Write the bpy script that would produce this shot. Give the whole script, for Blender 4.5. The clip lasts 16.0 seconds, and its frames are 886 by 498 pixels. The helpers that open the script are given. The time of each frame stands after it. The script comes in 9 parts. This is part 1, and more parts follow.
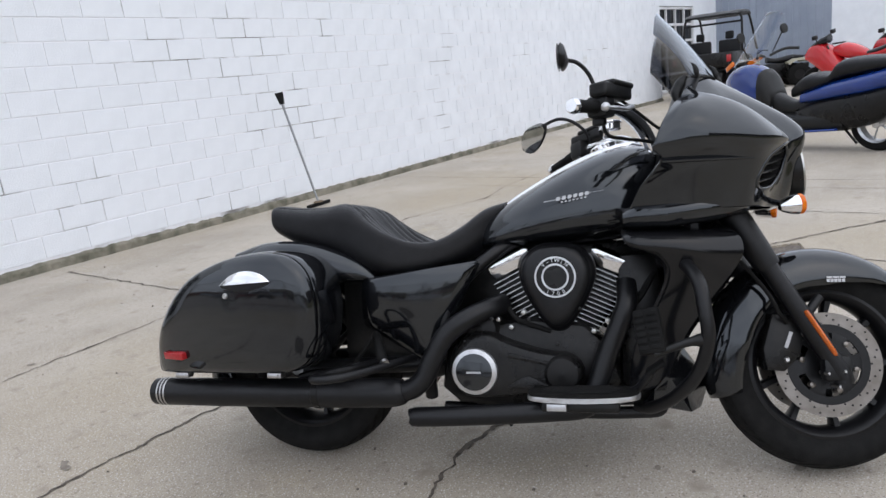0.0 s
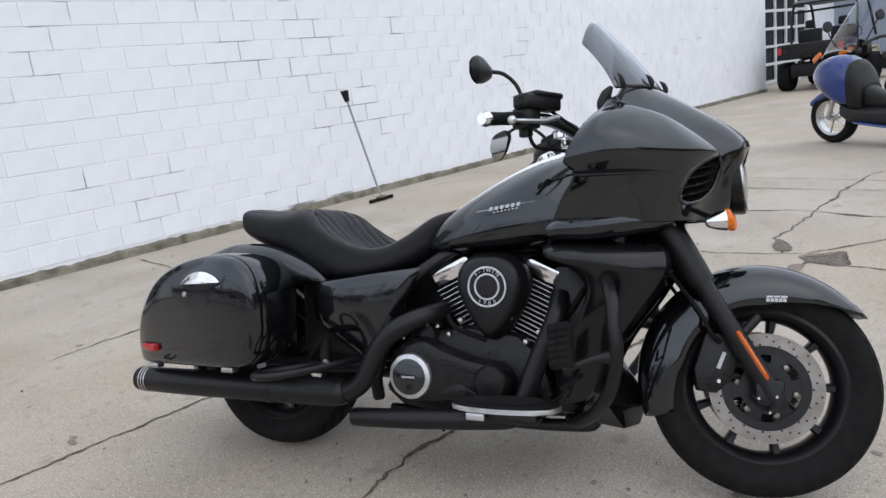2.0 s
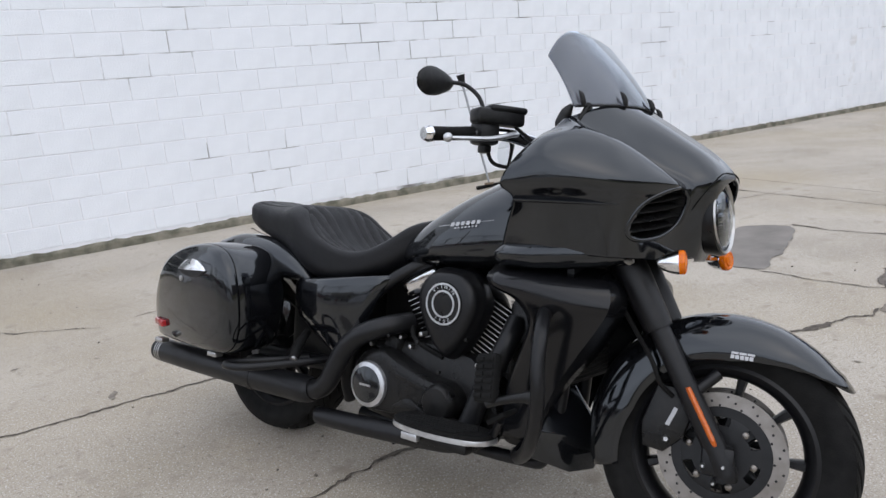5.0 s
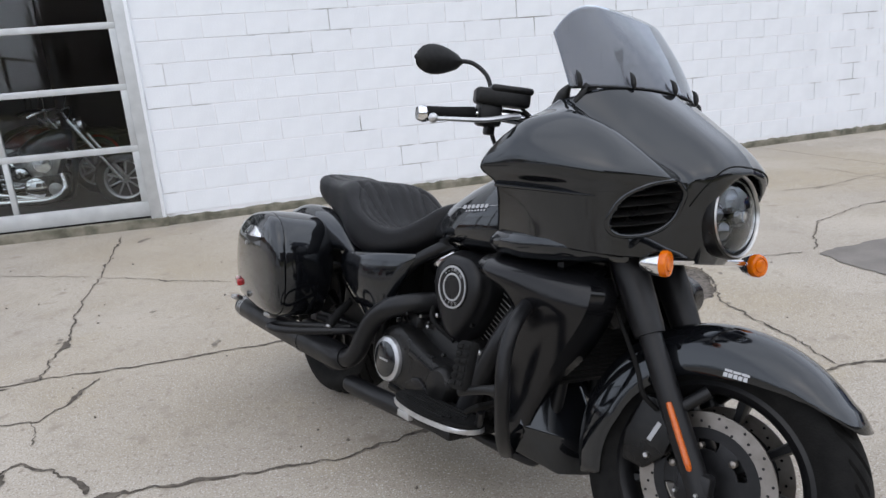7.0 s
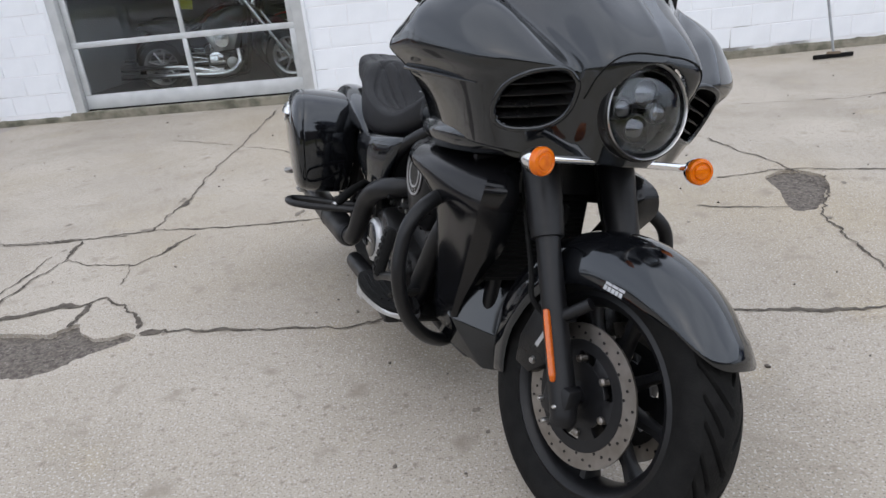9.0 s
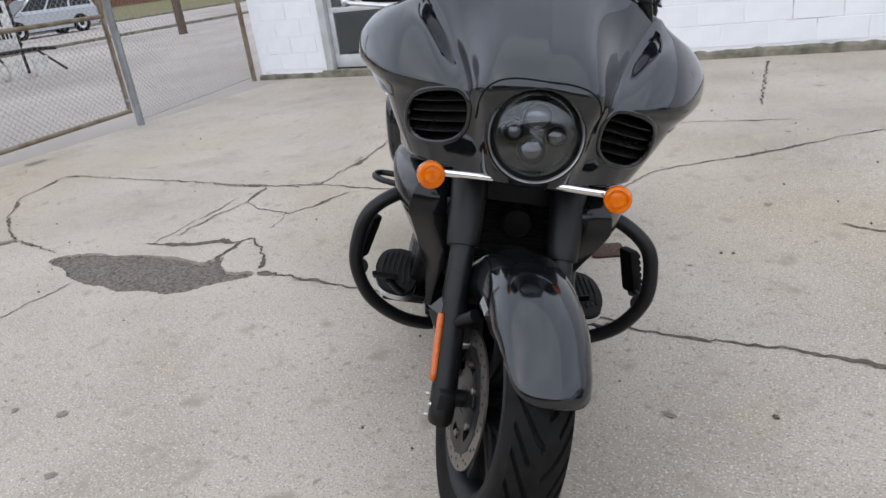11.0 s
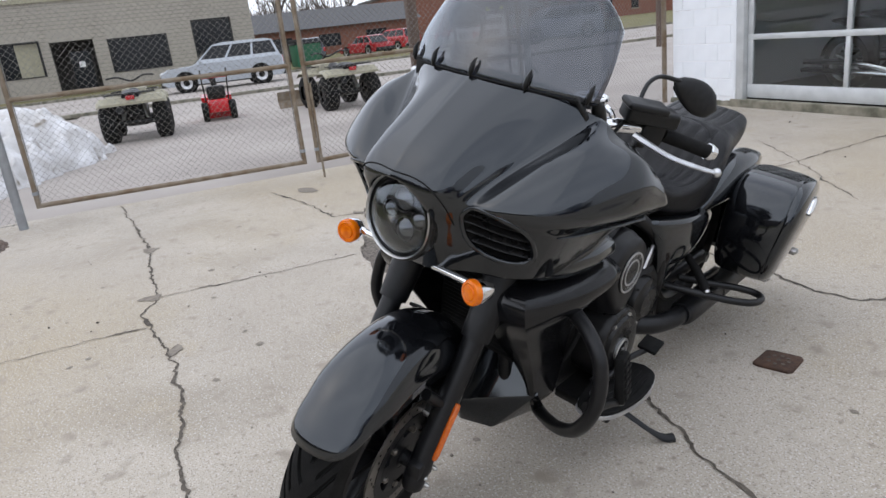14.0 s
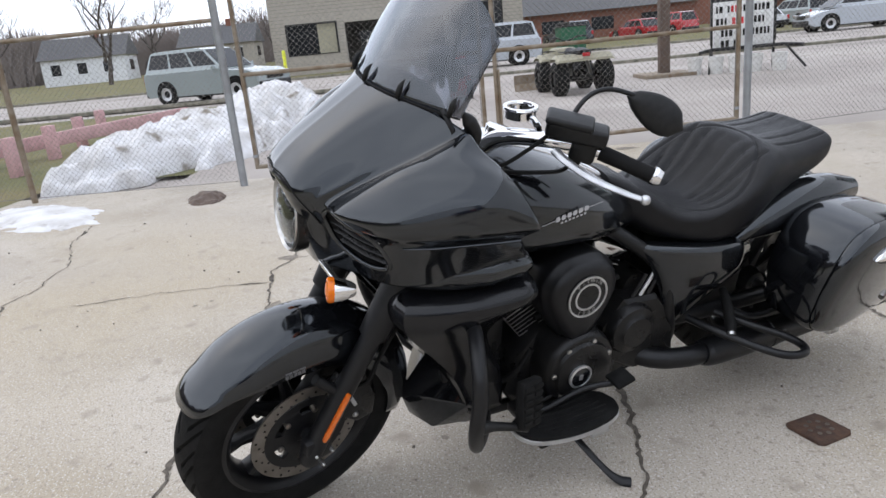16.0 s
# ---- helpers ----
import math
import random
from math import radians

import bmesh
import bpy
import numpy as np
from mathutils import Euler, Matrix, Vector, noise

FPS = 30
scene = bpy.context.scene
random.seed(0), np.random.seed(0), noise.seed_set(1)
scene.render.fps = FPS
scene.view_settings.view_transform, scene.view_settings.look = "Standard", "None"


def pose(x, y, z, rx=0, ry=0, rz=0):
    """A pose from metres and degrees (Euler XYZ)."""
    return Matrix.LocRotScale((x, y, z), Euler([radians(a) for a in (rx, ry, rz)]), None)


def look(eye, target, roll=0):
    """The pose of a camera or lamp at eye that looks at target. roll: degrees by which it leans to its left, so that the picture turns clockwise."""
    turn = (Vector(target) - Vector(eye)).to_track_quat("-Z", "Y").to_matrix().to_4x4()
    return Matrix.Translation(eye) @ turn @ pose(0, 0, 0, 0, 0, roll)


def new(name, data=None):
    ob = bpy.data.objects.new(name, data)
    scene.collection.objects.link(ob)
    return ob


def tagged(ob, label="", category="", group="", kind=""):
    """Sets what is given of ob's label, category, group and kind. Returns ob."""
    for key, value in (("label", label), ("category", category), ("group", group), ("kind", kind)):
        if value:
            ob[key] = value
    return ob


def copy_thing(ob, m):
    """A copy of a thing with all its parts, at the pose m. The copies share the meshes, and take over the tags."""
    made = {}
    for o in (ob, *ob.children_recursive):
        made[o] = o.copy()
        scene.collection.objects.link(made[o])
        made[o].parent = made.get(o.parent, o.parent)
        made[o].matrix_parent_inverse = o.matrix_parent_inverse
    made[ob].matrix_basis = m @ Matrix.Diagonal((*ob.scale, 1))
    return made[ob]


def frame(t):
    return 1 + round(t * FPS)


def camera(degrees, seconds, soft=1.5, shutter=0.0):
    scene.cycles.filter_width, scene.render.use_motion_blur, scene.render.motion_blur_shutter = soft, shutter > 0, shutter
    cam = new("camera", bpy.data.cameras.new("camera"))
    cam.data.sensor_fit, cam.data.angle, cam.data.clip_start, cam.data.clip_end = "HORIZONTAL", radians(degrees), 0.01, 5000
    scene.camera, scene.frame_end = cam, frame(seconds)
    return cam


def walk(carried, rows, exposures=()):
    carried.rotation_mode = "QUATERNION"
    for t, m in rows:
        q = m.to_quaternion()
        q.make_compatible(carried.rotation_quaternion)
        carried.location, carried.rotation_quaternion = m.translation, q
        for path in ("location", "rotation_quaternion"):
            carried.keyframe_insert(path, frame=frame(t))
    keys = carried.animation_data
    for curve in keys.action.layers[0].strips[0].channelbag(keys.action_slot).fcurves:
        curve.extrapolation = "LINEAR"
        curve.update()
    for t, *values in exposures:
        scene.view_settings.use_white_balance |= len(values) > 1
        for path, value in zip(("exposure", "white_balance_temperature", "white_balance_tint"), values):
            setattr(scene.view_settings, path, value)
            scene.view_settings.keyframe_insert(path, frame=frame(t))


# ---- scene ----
cam = camera(65.2, 16.0)
PATH = [
    (0, (0.108, -0.11, 1.246), (1.55, 1.193, 0.775), -6.5),
    (0.5, (0.16, -0.23, 1.241), (1.539, 1.144, 0.782), -6.1),
    (1, (0.287, -0.314, 1.231), (1.621, 1.106, 0.78), -6.5),
    (1.5, (0.383, -0.387, 1.233), (1.659, 1.081, 0.769), -7.0),
    (2, (0.445, -0.495, 1.245), (1.674, 1.015, 0.785), -7.2),
    (2.5, (0.512, -0.561, 1.243), (1.736, 0.947, 0.766), -6.5),
    (3, (0.6, -0.571, 1.241), (1.793, 0.961, 0.762), -6.4),
    (3.5, (0.691, -0.574, 1.251), (1.783, 1.026, 0.754), -6.4),
    (4, (0.762, -0.626, 1.259), (1.778, 1.028, 0.778), -5.7),
    (4.2, (0.8, -0.664, 1.261), (1.792, 1.007, 0.785), -5.3),
    (6.3, (1.252, -0.834, 1.278), (1.775, 1.042, 0.822), -5.2),
    (6.5, (1.302, -0.864, 1.264), (1.765, 1.029, 0.812), -4.8),
    (7, (1.436, -0.881, 1.236), (1.786, 1.026, 0.744), -4.9),
    (7.5, (1.576, -0.845, 1.219), (1.785, 1.062, 0.656), -5.0),
    (8, (1.719, -0.847, 1.202), (1.795, 1.038, 0.539), -5.1),
    (8.5, (1.936, -0.9, 1.196), (1.84, 0.972, 0.497), -5.5),
    (9, (2.107, -0.896, 1.173), (1.858, 0.94, 0.421), -6.1),
    (9.2, (2.18, -0.877, 1.17), (1.866, 0.944, 0.405), -6.4),
    (11.3, (2.932, -0.715, 1.221), (1.866, 0.805, 0.476), -7.6),
    (11.5, (2.996, -0.685, 1.227), (1.855, 0.795, 0.516), -7.6),
    (12, (3.214, -0.603, 1.237), (1.91, 0.773, 0.601), -6.7),
    (12.5, (3.35, -0.464, 1.223), (1.918, 0.786, 0.602), -6.8),
    (13, (3.449, -0.285, 1.23), (1.899, 0.807, 0.591), -6.5),
    (13.5, (3.588, -0.111, 1.242), (1.895, 0.777, 0.653), -6.6),
    (14, (3.7, 0.058, 1.238), (1.909, 0.714, 0.637), -6.6),
    (14.5, (3.739, 0.253, 1.217), (1.888, 0.722, 0.624), -5.5),
    (15, (3.773, 0.434, 1.226), (1.878, 0.699, 0.645), -5.5),
    (15.5, (3.862, 0.648, 1.222), (1.943, 0.733, 0.667), -5.2),
    (16, (3.871, 0.846, 1.206), (1.955, 0.796, 0.634), -5.6),
]
walk(cam, [(t, look(eye, target, roll)) for t, eye, target, roll in PATH],
     [(0.0, 0.03), (7.5, 0.03), (9.0, 0.07), (12.5, 0.10), (14.5, 0.14), (15.5, 0.10), (16.0, 0.28)])

# ---- light ----
world = bpy.data.worlds.new("overcast_sky")
scene.world = world
world.use_nodes = True
_n, _l = world.node_tree.nodes, world.node_tree.links
_bg = _n["Background"]
_sky = _n.new("ShaderNodeTexSky")
_sky.sky_type, _sky.sun_disc = "NISHITA", False
_sky.sun_elevation, _sky.sun_rotation = radians(52), radians(200)
_sky.air_density, _sky.dust_density = 1.0, 3.0
_tc, _cl, _cr = _n.new("ShaderNodeTexCoord"), _n.new("ShaderNodeTexNoise"), _n.new("ShaderNodeValToRGB")
_mp = _n.new("ShaderNodeMapping")
_mp.inputs["Scale"].default_value = (1.0, 1.0, 3.2)
_cl.inputs["Scale"].default_value, _cl.inputs["Detail"].default_value = 2.2, 5.0
_cr.color_ramp.elements[0].position, _cr.color_ramp.elements[0].color = 0.25, (6.1, 6.6, 7.75, 1)
_cr.color_ramp.elements[1].position, _cr.color_ramp.elements[1].color = 0.75, (9.15, 9.6, 10.65, 1)
_mx = _n.new("ShaderNodeMix")
_mx.data_type = "RGBA"
_mx.inputs[0].default_value = 0.85
_l.new(_tc.outputs["Generated"], _mp.inputs["Vector"])
_l.new(_mp.outputs["Vector"], _cl.inputs["Vector"])
_l.new(_cl.outputs["Fac"], _cr.inputs["Fac"])
_l.new(_sky.outputs["Color"], _mx.inputs[6])
_l.new(_cr.outputs["Color"], _mx.inputs[7])
_l.new(_mx.outputs[2], _bg.inputs["Color"])
_bg.inputs["Strength"].default_value = 0.165

sun = new("sun", bpy.data.lights.new("sun", "SUN"))
sun.data.energy, sun.data.angle, sun.data.color = 0.6, radians(110), (1.0, 0.98, 0.95)
sun.matrix_world = look((6, -10, 16), (1.5, 1.5, 0))
scene.view_settings.exposure = 0.0


# ---- materials ----
def material(name, color, rough=0.5, metal=0.0, second=None, scale=20.0, mix=(0.35, 0.65), bump=0.0, bump_scale=None,
             coat=0.0, spec=0.5, detail=6.0, stain=None, stain_scale=1.0, stain_mix=(0.5, 0.75), rough_var=0.0, per_object=0.0, transmission=0.0, emit=None, speckle=None):
    m = bpy.data.materials.new(name)
    m.use_nodes = True
    n, l = m.node_tree.nodes, m.node_tree.links
    b = n["Principled BSDF"]
    b.inputs["Roughness"].default_value = rough
    b.inputs["Metallic"].default_value = metal
    b.inputs["Specular IOR Level"].default_value = spec
    b.inputs["Coat Weight"].default_value = coat
    b.inputs["Coat Roughness"].default_value = 0.03
    b.inputs["Transmission Weight"].default_value = transmission
    tc = n.new("ShaderNodeTexCoord")
    out = None

    def noise_fac(sc, lo, hi, det=detail):
        t = n.new("ShaderNodeTexNoise")
        t.inputs["Scale"].default_value, t.inputs["Detail"].default_value = sc, det
        l.new(tc.outputs["Object"], t.inputs["Vector"])
        r = n.new("ShaderNodeMapRange")
        r.inputs["From Min"].default_value, r.inputs["From Max"].default_value = lo, hi
        l.new(t.outputs["Fac"], r.inputs["Value"])
        return r.outputs["Result"], t.outputs["Fac"]

    def blend(a, c, fac):
        mx = n.new("ShaderNodeMix")
        mx.data_type = "RGBA"
        l.new(fac, mx.inputs[0])
        if isinstance(a, tuple):
            mx.inputs[6].default_value = (*a, 1)
        else:
            l.new(a, mx.inputs[6])
        mx.inputs[7].default_value = (*c, 1)
        return mx.outputs[2]

    if second:
        f, raw = noise_fac(scale, *mix)
        out = blend(color, second, f)
    if stain:
        f, raw2 = noise_fac(stain_scale, *stain_mix, det=8.0)
        out = blend(out if out else color, stain, f)
    if speckle:
        for col, sc, lo, hi in speckle:
            f, raw4 = noise_fac(sc, lo, hi, det=3.0)
            out = blend(out if out else color, col, f)
    if per_object:
        oi = n.new("ShaderNodeObjectInfo")
        hs = n.new("ShaderNodeHueSaturation")
        mr = n.new("ShaderNodeMapRange")
        mr.inputs["To Min"].default_value, mr.inputs["To Max"].default_value = 1 - per_object, 1 + per_object
        l.new(oi.outputs["Random"], mr.inputs["Value"])
        l.new(mr.outputs["Result"], hs.inputs["Value"])
        if out:
            l.new(out, hs.inputs["Color"])
        else:
            hs.inputs["Color"].default_value = (*color, 1)
        out = hs.outputs["Color"]
    if out:
        l.new(out, b.inputs["Base Color"])
    else:
        b.inputs["Base Color"].default_value = (*color, 1)
    if rough_var:
        f, raw3 = noise_fac(7.0, 0.3, 0.7)
        mr = n.new("ShaderNodeMapRange")
        mr.inputs["To Min"].default_value, mr.inputs["To Max"].default_value = max(0.0, rough - rough_var), rough + rough_var
        l.new(f, mr.inputs["Value"])
        l.new(mr.outputs["Result"], b.inputs["Roughness"])
    if bump:
        t = n.new("ShaderNodeTexNoise")
        t.inputs["Scale"].default_value, t.inputs["Detail"].default_value = bump_scale or scale * 2, 6.0
        l.new(tc.outputs["Object"], t.inputs["Vector"])
        bp = n.new("ShaderNodeBump")
        bp.inputs["Strength"].default_value, bp.inputs["Distance"].default_value = 1.0, bump
        l.new(t.outputs["Fac"], bp.inputs["Height"])
        l.new(bp.outputs["Normal"], b.inputs["Normal"])
    if emit:
        b.inputs["Emission Color"].default_value, b.inputs["Emission Strength"].default_value = (*emit[0], 1), emit[1]
    return m


M = {}
M["paint_black"] = material("gloss_black_paint", (0.0050, 0.0054, 0.0066), 0.09, coat=0.36, spec=0.60, rough_var=0.03)
M["paint_black"].node_tree.nodes["Principled BSDF"].inputs["Specular Tint"].default_value = (0.88, 0.945, 1.0, 1.0)   # blue of the mirrored sky, put into the specular tint
M["cowl_black"] = material("soft_gloss_black_plastic", (0.0050, 0.0054, 0.0066), 0.15, spec=0.38, second=(0.007, 0.007, 0.008), scale=30, rough_var=0.05)
M["satin_black"] = material("satin_black_metal", (0.0055, 0.0056, 0.0064), 0.38, spec=0.32, second=(0.008, 0.0081, 0.0092), scale=60, rough_var=0.08)
M["case_black"] = material("engine_case_black", (0.006, 0.006, 0.0065), 0.30, spec=0.28, second=(0.011, 0.0105, 0.010), scale=40, rough_var=0.08, bump=0.0006, bump_scale=300)
M["plastic_black"] = material("black_plastic", (0.006, 0.006, 0.006), 0.42, spec=0.3, second=(0.011, 0.011, 0.011), scale=80, rough_var=0.1)
M["rubber"] = material("tyre_rubber", (0.005, 0.005, 0.005), 0.7, spec=0.14, second=(0.010, 0.0098, 0.0095), scale=30, bump=0.001, bump_scale=200)
M["vinyl"] = material("seat_vinyl", (0.005, 0.005, 0.006), 0.40, spec=0.26, second=(0.008, 0.008, 0.0092), scale=50, bump=0.0008, bump_scale=700, rough_var=0.06)
M["chrome"] = material("chrome", (0.82, 0.82, 0.83), 0.08, metal=1.0, rough_var=0.04)
M["steel"] = material("brushed_steel", (0.55, 0.55, 0.54), 0.3, metal=1.0, second=(0.42, 0.41, 0.4), scale=40)
M["disc"] = material("brake_disc_steel", (0.27, 0.25, 0.23), 0.38, metal=0.9, second=(0.2, 0.18, 0.16), scale=25)
M["alu"] = material("aluminium", (0.62, 0.63, 0.64), 0.35, metal=0.85, second=(0.5, 0.5, 0.51), scale=30)
M["orange"] = material("amber_lens", (0.62, 0.115, 0.001), 0.16, spec=0.35, coat=0.2, second=(0.74, 0.175, 0.002), scale=60)
M["amber"] = material("amber_reflector", (0.48, 0.085, 0.005), 0.25, coat=0.4, second=(0.56, 0.12, 0.008), scale=120)
M["red"] = material("red_reflector", (0.32, 0.01, 0.012), 0.2, coat=0.4, second=(0.42, 0.015, 0.02), scale=120)
M["white"] = material("white_decal", (0.75, 0.75, 0.75), 0.4)
M["grey_decal"] = material("grey_decal", (0.42, 0.42, 0.43), 0.35, metal=0.3)
M["dim_decal"] = material("dim_decal", (0.11, 0.11, 0.115), 0.35, metal=0.2)


def tinted_sheet(name, tint, shine=0.075):
    """Clear plastic sheet: light goes straight through, tinted, with a gloss on top."""
    m = bpy.data.materials.new(name)
    m.use_nodes = True
    n, l = m.node_tree.nodes, m.node_tree.links
    n.remove(n["Principled BSDF"])
    through_, gloss, mix, face = n.new("ShaderNodeBsdfTransparent"), n.new("ShaderNodeBsdfGlossy"), n.new("ShaderNodeMixShader"), n.new("ShaderNodeLayerWeight")
    steep, lift = n.new("ShaderNodeMath"), n.new("ShaderNodeMath")
    steep.operation, lift.operation = "POWER", "MULTIPLY_ADD"
    through_.inputs["Color"].default_value = (*tint, 1)
    gloss.inputs["Roughness"].default_value = 0.05
    gloss.inputs["Color"].default_value = (0.92, 0.96, 1.0, 1)
    face.inputs["Blend"].default_value = 0.5
    steep.inputs[1].default_value = 4.0
    lift.inputs[1].default_value, lift.inputs[2].default_value = 0.9, shine
    l.new(face.outputs["Facing"], steep.inputs[0])
    l.new(steep.outputs[0], lift.inputs[0])
    l.new(lift.outputs[0], mix.inputs["Fac"])
    l.new(through_.outputs["BSDF"], mix.inputs[1])
    l.new(gloss.outputs["BSDF"], mix.inputs[2])
    l.new(mix.outputs["Shader"], n["Material Output"].inputs["Surface"])
    return m


M["screen"] = tinted_sheet("smoked_windscreen", (0.335, 0.34, 0.365))
M["lamp_lens"] = material("dark_projector_glass", (0.10, 0.105, 0.115), 0.06, metal=1.0, coat=0.3)
M["clear"] = tinted_sheet("clear_lens", (0.96, 0.97, 0.98), 0.04)
M["gauge"] = material("mirror_glass", (0.75, 0.77, 0.78), 0.03, metal=1.0)
# setting
M["block"] = material("white_painted_block", (0.84, 0.868, 0.905), 0.6, second=(0.78, 0.808, 0.845), scale=3.0, bump=0.003, bump_scale=90, stain=(0.52, 0.50, 0.46), stain_scale=2.3, stain_mix=(0.66, 0.9), per_object=0.012)
M["mortar"] = material("painted_mortar", (0.84, 0.85, 0.875), 0.8, second=(0.24, 0.23, 0.22), scale=1.5, mix=(0.58, 0.68), bump=0.002, bump_scale=80)
M["concrete"] = material("weathered_concrete", (0.372, 0.328, 0.270), 0.85, second=(0.464, 0.415, 0.348), scale=0.9, bump=0.003, bump_scale=210, stain=(0.27, 0.235, 0.185), stain_scale=1.3, stain_mix=(0.50, 0.80), per_object=0.05,
                         speckle=[((0.385, 0.325, 0.235), 0.33, 0.46, 0.66), ((0.42, 0.36, 0.27), 2.6, 0.60, 0.78), ((0.58, 0.55, 0.51), 130, 0.56, 0.66), ((0.17, 0.145, 0.12), 170, 0.57, 0.68), ((0.27, 0.23, 0.185), 34, 0.60, 0.72), ((0.29, 0.25, 0.20), 7.5, 0.60, 0.76)])
M["foundation"] = material("dirty_foundation", (0.26, 0.24, 0.19), 0.9, second=(0.10, 0.098, 0.07), scale=7, bump=0.006, bump_scale=60)
M["crack"] = material("crack_dirt", (0.055, 0.045, 0.036), 0.95, second=(0.13, 0.11, 0.088), scale=30, bump=0.004, bump_scale=100)
M["gravel"] = material("broken_asphalt", (0.075, 0.062, 0.052), 0.9, second=(0.19, 0.165, 0.14), scale=60, bump=0.006, bump_scale=120, speckle=[((0.30, 0.28, 0.25), 90, 0.64, 0.72)])
M["asphalt"] = material("grey_asphalt", (0.30, 0.268, 0.242), 0.85, second=(0.37, 0.335, 0.305), scale=0.6, bump=0.004, bump_scale=80, stain=(0.20, 0.178, 0.158), stain_scale=0.25, stain_mix=(0.5, 0.8))
M["grass"] = material("winter_grass", (0.10, 0.105, 0.035), 0.95, second=(0.17, 0.14, 0.06), scale=0.7, bump=0.02, bump_scale=40)
M["snow"] = material("old_snow", (0.70, 0.70, 0.715), 0.7, second=(0.50, 0.485, 0.47), scale=3.5, bump=0.03, bump_scale=14, stain=(0.2, 0.17, 0.13), stain_scale=3.6, stain_mix=(0.60, 0.72))
M["galv"] = material("galvanised_steel", (0.36, 0.38, 0.4), 0.5, metal=0.6, second=(0.28, 0.29, 0.3), scale=9)
M["rust"] = material("rusty_steel", (0.17, 0.12, 0.075), 0.75, metal=0.2, second=(0.26, 0.22, 0.17), scale=9, bump=0.001, bump_scale=80)
M["wire"] = material("chain_link_wire", (0.26, 0.25, 0.235), 0.55, metal=0.4, second=(0.18, 0.165, 0.15), scale=3)
M["door_frame"] = material("mill_aluminium_frame", (0.60, 0.62, 0.63), 0.45, metal=0.35, second=(0.52, 0.54, 0.55), scale=8)
M["glass"] = material("window_glass", (0.80, 0.84, 0.84), 0.01, transmission=1.0)
# dimness of the rooms behind the glass is put into these dark colours
M["dim_interior"] = material("showroom_wall", (0.06, 0.058, 0.055), 0.8, second=(0.035, 0.034, 0.032), scale=1.2)
M["dim_interior_floor"] = material("showroom_floor", (0.08, 0.076, 0.072), 0.4, second=(0.055, 0.052, 0.05), scale=2)


# ---- building helpers ----
def link(name, bm, mat, parent=None, label="", smooth=True, angle=40):
    me = bpy.data.meshes.new(name)
    bmesh.ops.recalc_face_normals(bm, faces=bm.faces)
    bm.to_mesh(me)
    bm.free()
    return link_mesh(name, me, mat, parent, label, smooth, angle)


def link_mesh(name, me, mat, parent=None, label="", smooth=True, angle=40):
    if mat is not None:
        for mm in (mat if isinstance(mat, (list, tuple)) else [mat]):
            me.materials.append(mm)
    if smooth:
        me.polygons.foreach_set("use_smooth", [True] * len(me.polygons))
        me.set_sharp_from_angle(angle=radians(angle))
    ob = new(name, me)
    if parent is not None:
        ob.parent = parent
    if label:
        ob["label"] = label
    return ob


part = link


def empty(name, m, label, category, group="", kind=""):
    e = new(name)
    e.empty_display_size = 0.2
    e.matrix_basis = m
    return tagged(e, label, category, group, kind)


def box(bm, x0, x1, y0, y1, z0, z1, bevel=0.0, m=None, seg=2):
    r = bmesh.ops.create_cube(bm, size=1.0)
    vs = r["verts"]
    bmesh.ops.scale(bm, vec=(x1 - x0, y1 - y0, z1 - z0), verts=vs)
    bmesh.ops.translate(bm, vec=((x0 + x1) / 2, (y0 + y1) / 2, (z0 + z1) / 2), verts=vs)
    if bevel:
        es = list({e for v in vs for e in v.link_edges})
        r2 = bmesh.ops.bevel(bm, geom=es, offset=bevel, segments=seg, affect="EDGES", profile=0.5)
        vs = list({v for f in r2["faces"] for v in f.verts} | {v for v in vs if v.is_valid})
    if m is not None:
        bmesh.ops.transform(bm, matrix=m, verts=vs)
    return vs


def boxed(*a, **k):
    bm = bmesh.new()
    box(bm, *a, **k)
    return bm


def smooth_path(pts, per=8, closed=False):
    p = [Vector(q) for q in pts]
    n = len(p)
    out = []
    rng = range(n if closed else n - 1)
    for i in rng:
        if closed:
            a, b, c, d = p[(i - 1) % n], p[i], p[(i + 1) % n], p[(i + 2) % n]
        else:
            b, c = p[i], p[i + 1]
            a = p[i - 1] if i else b * 2 - c
            d = p[i + 2] if i + 2 < n else c * 2 - b
        for k in range(per):
            t = k / per
            out.append(0.5 * ((2 * b) + (c - a) * t + (2 * a - 5 * b + 4 * c - d) * t * t + (3 * b - a - 3 * c + d) * t ** 3))
    if not closed:
        out.append(p[-1])
    return out


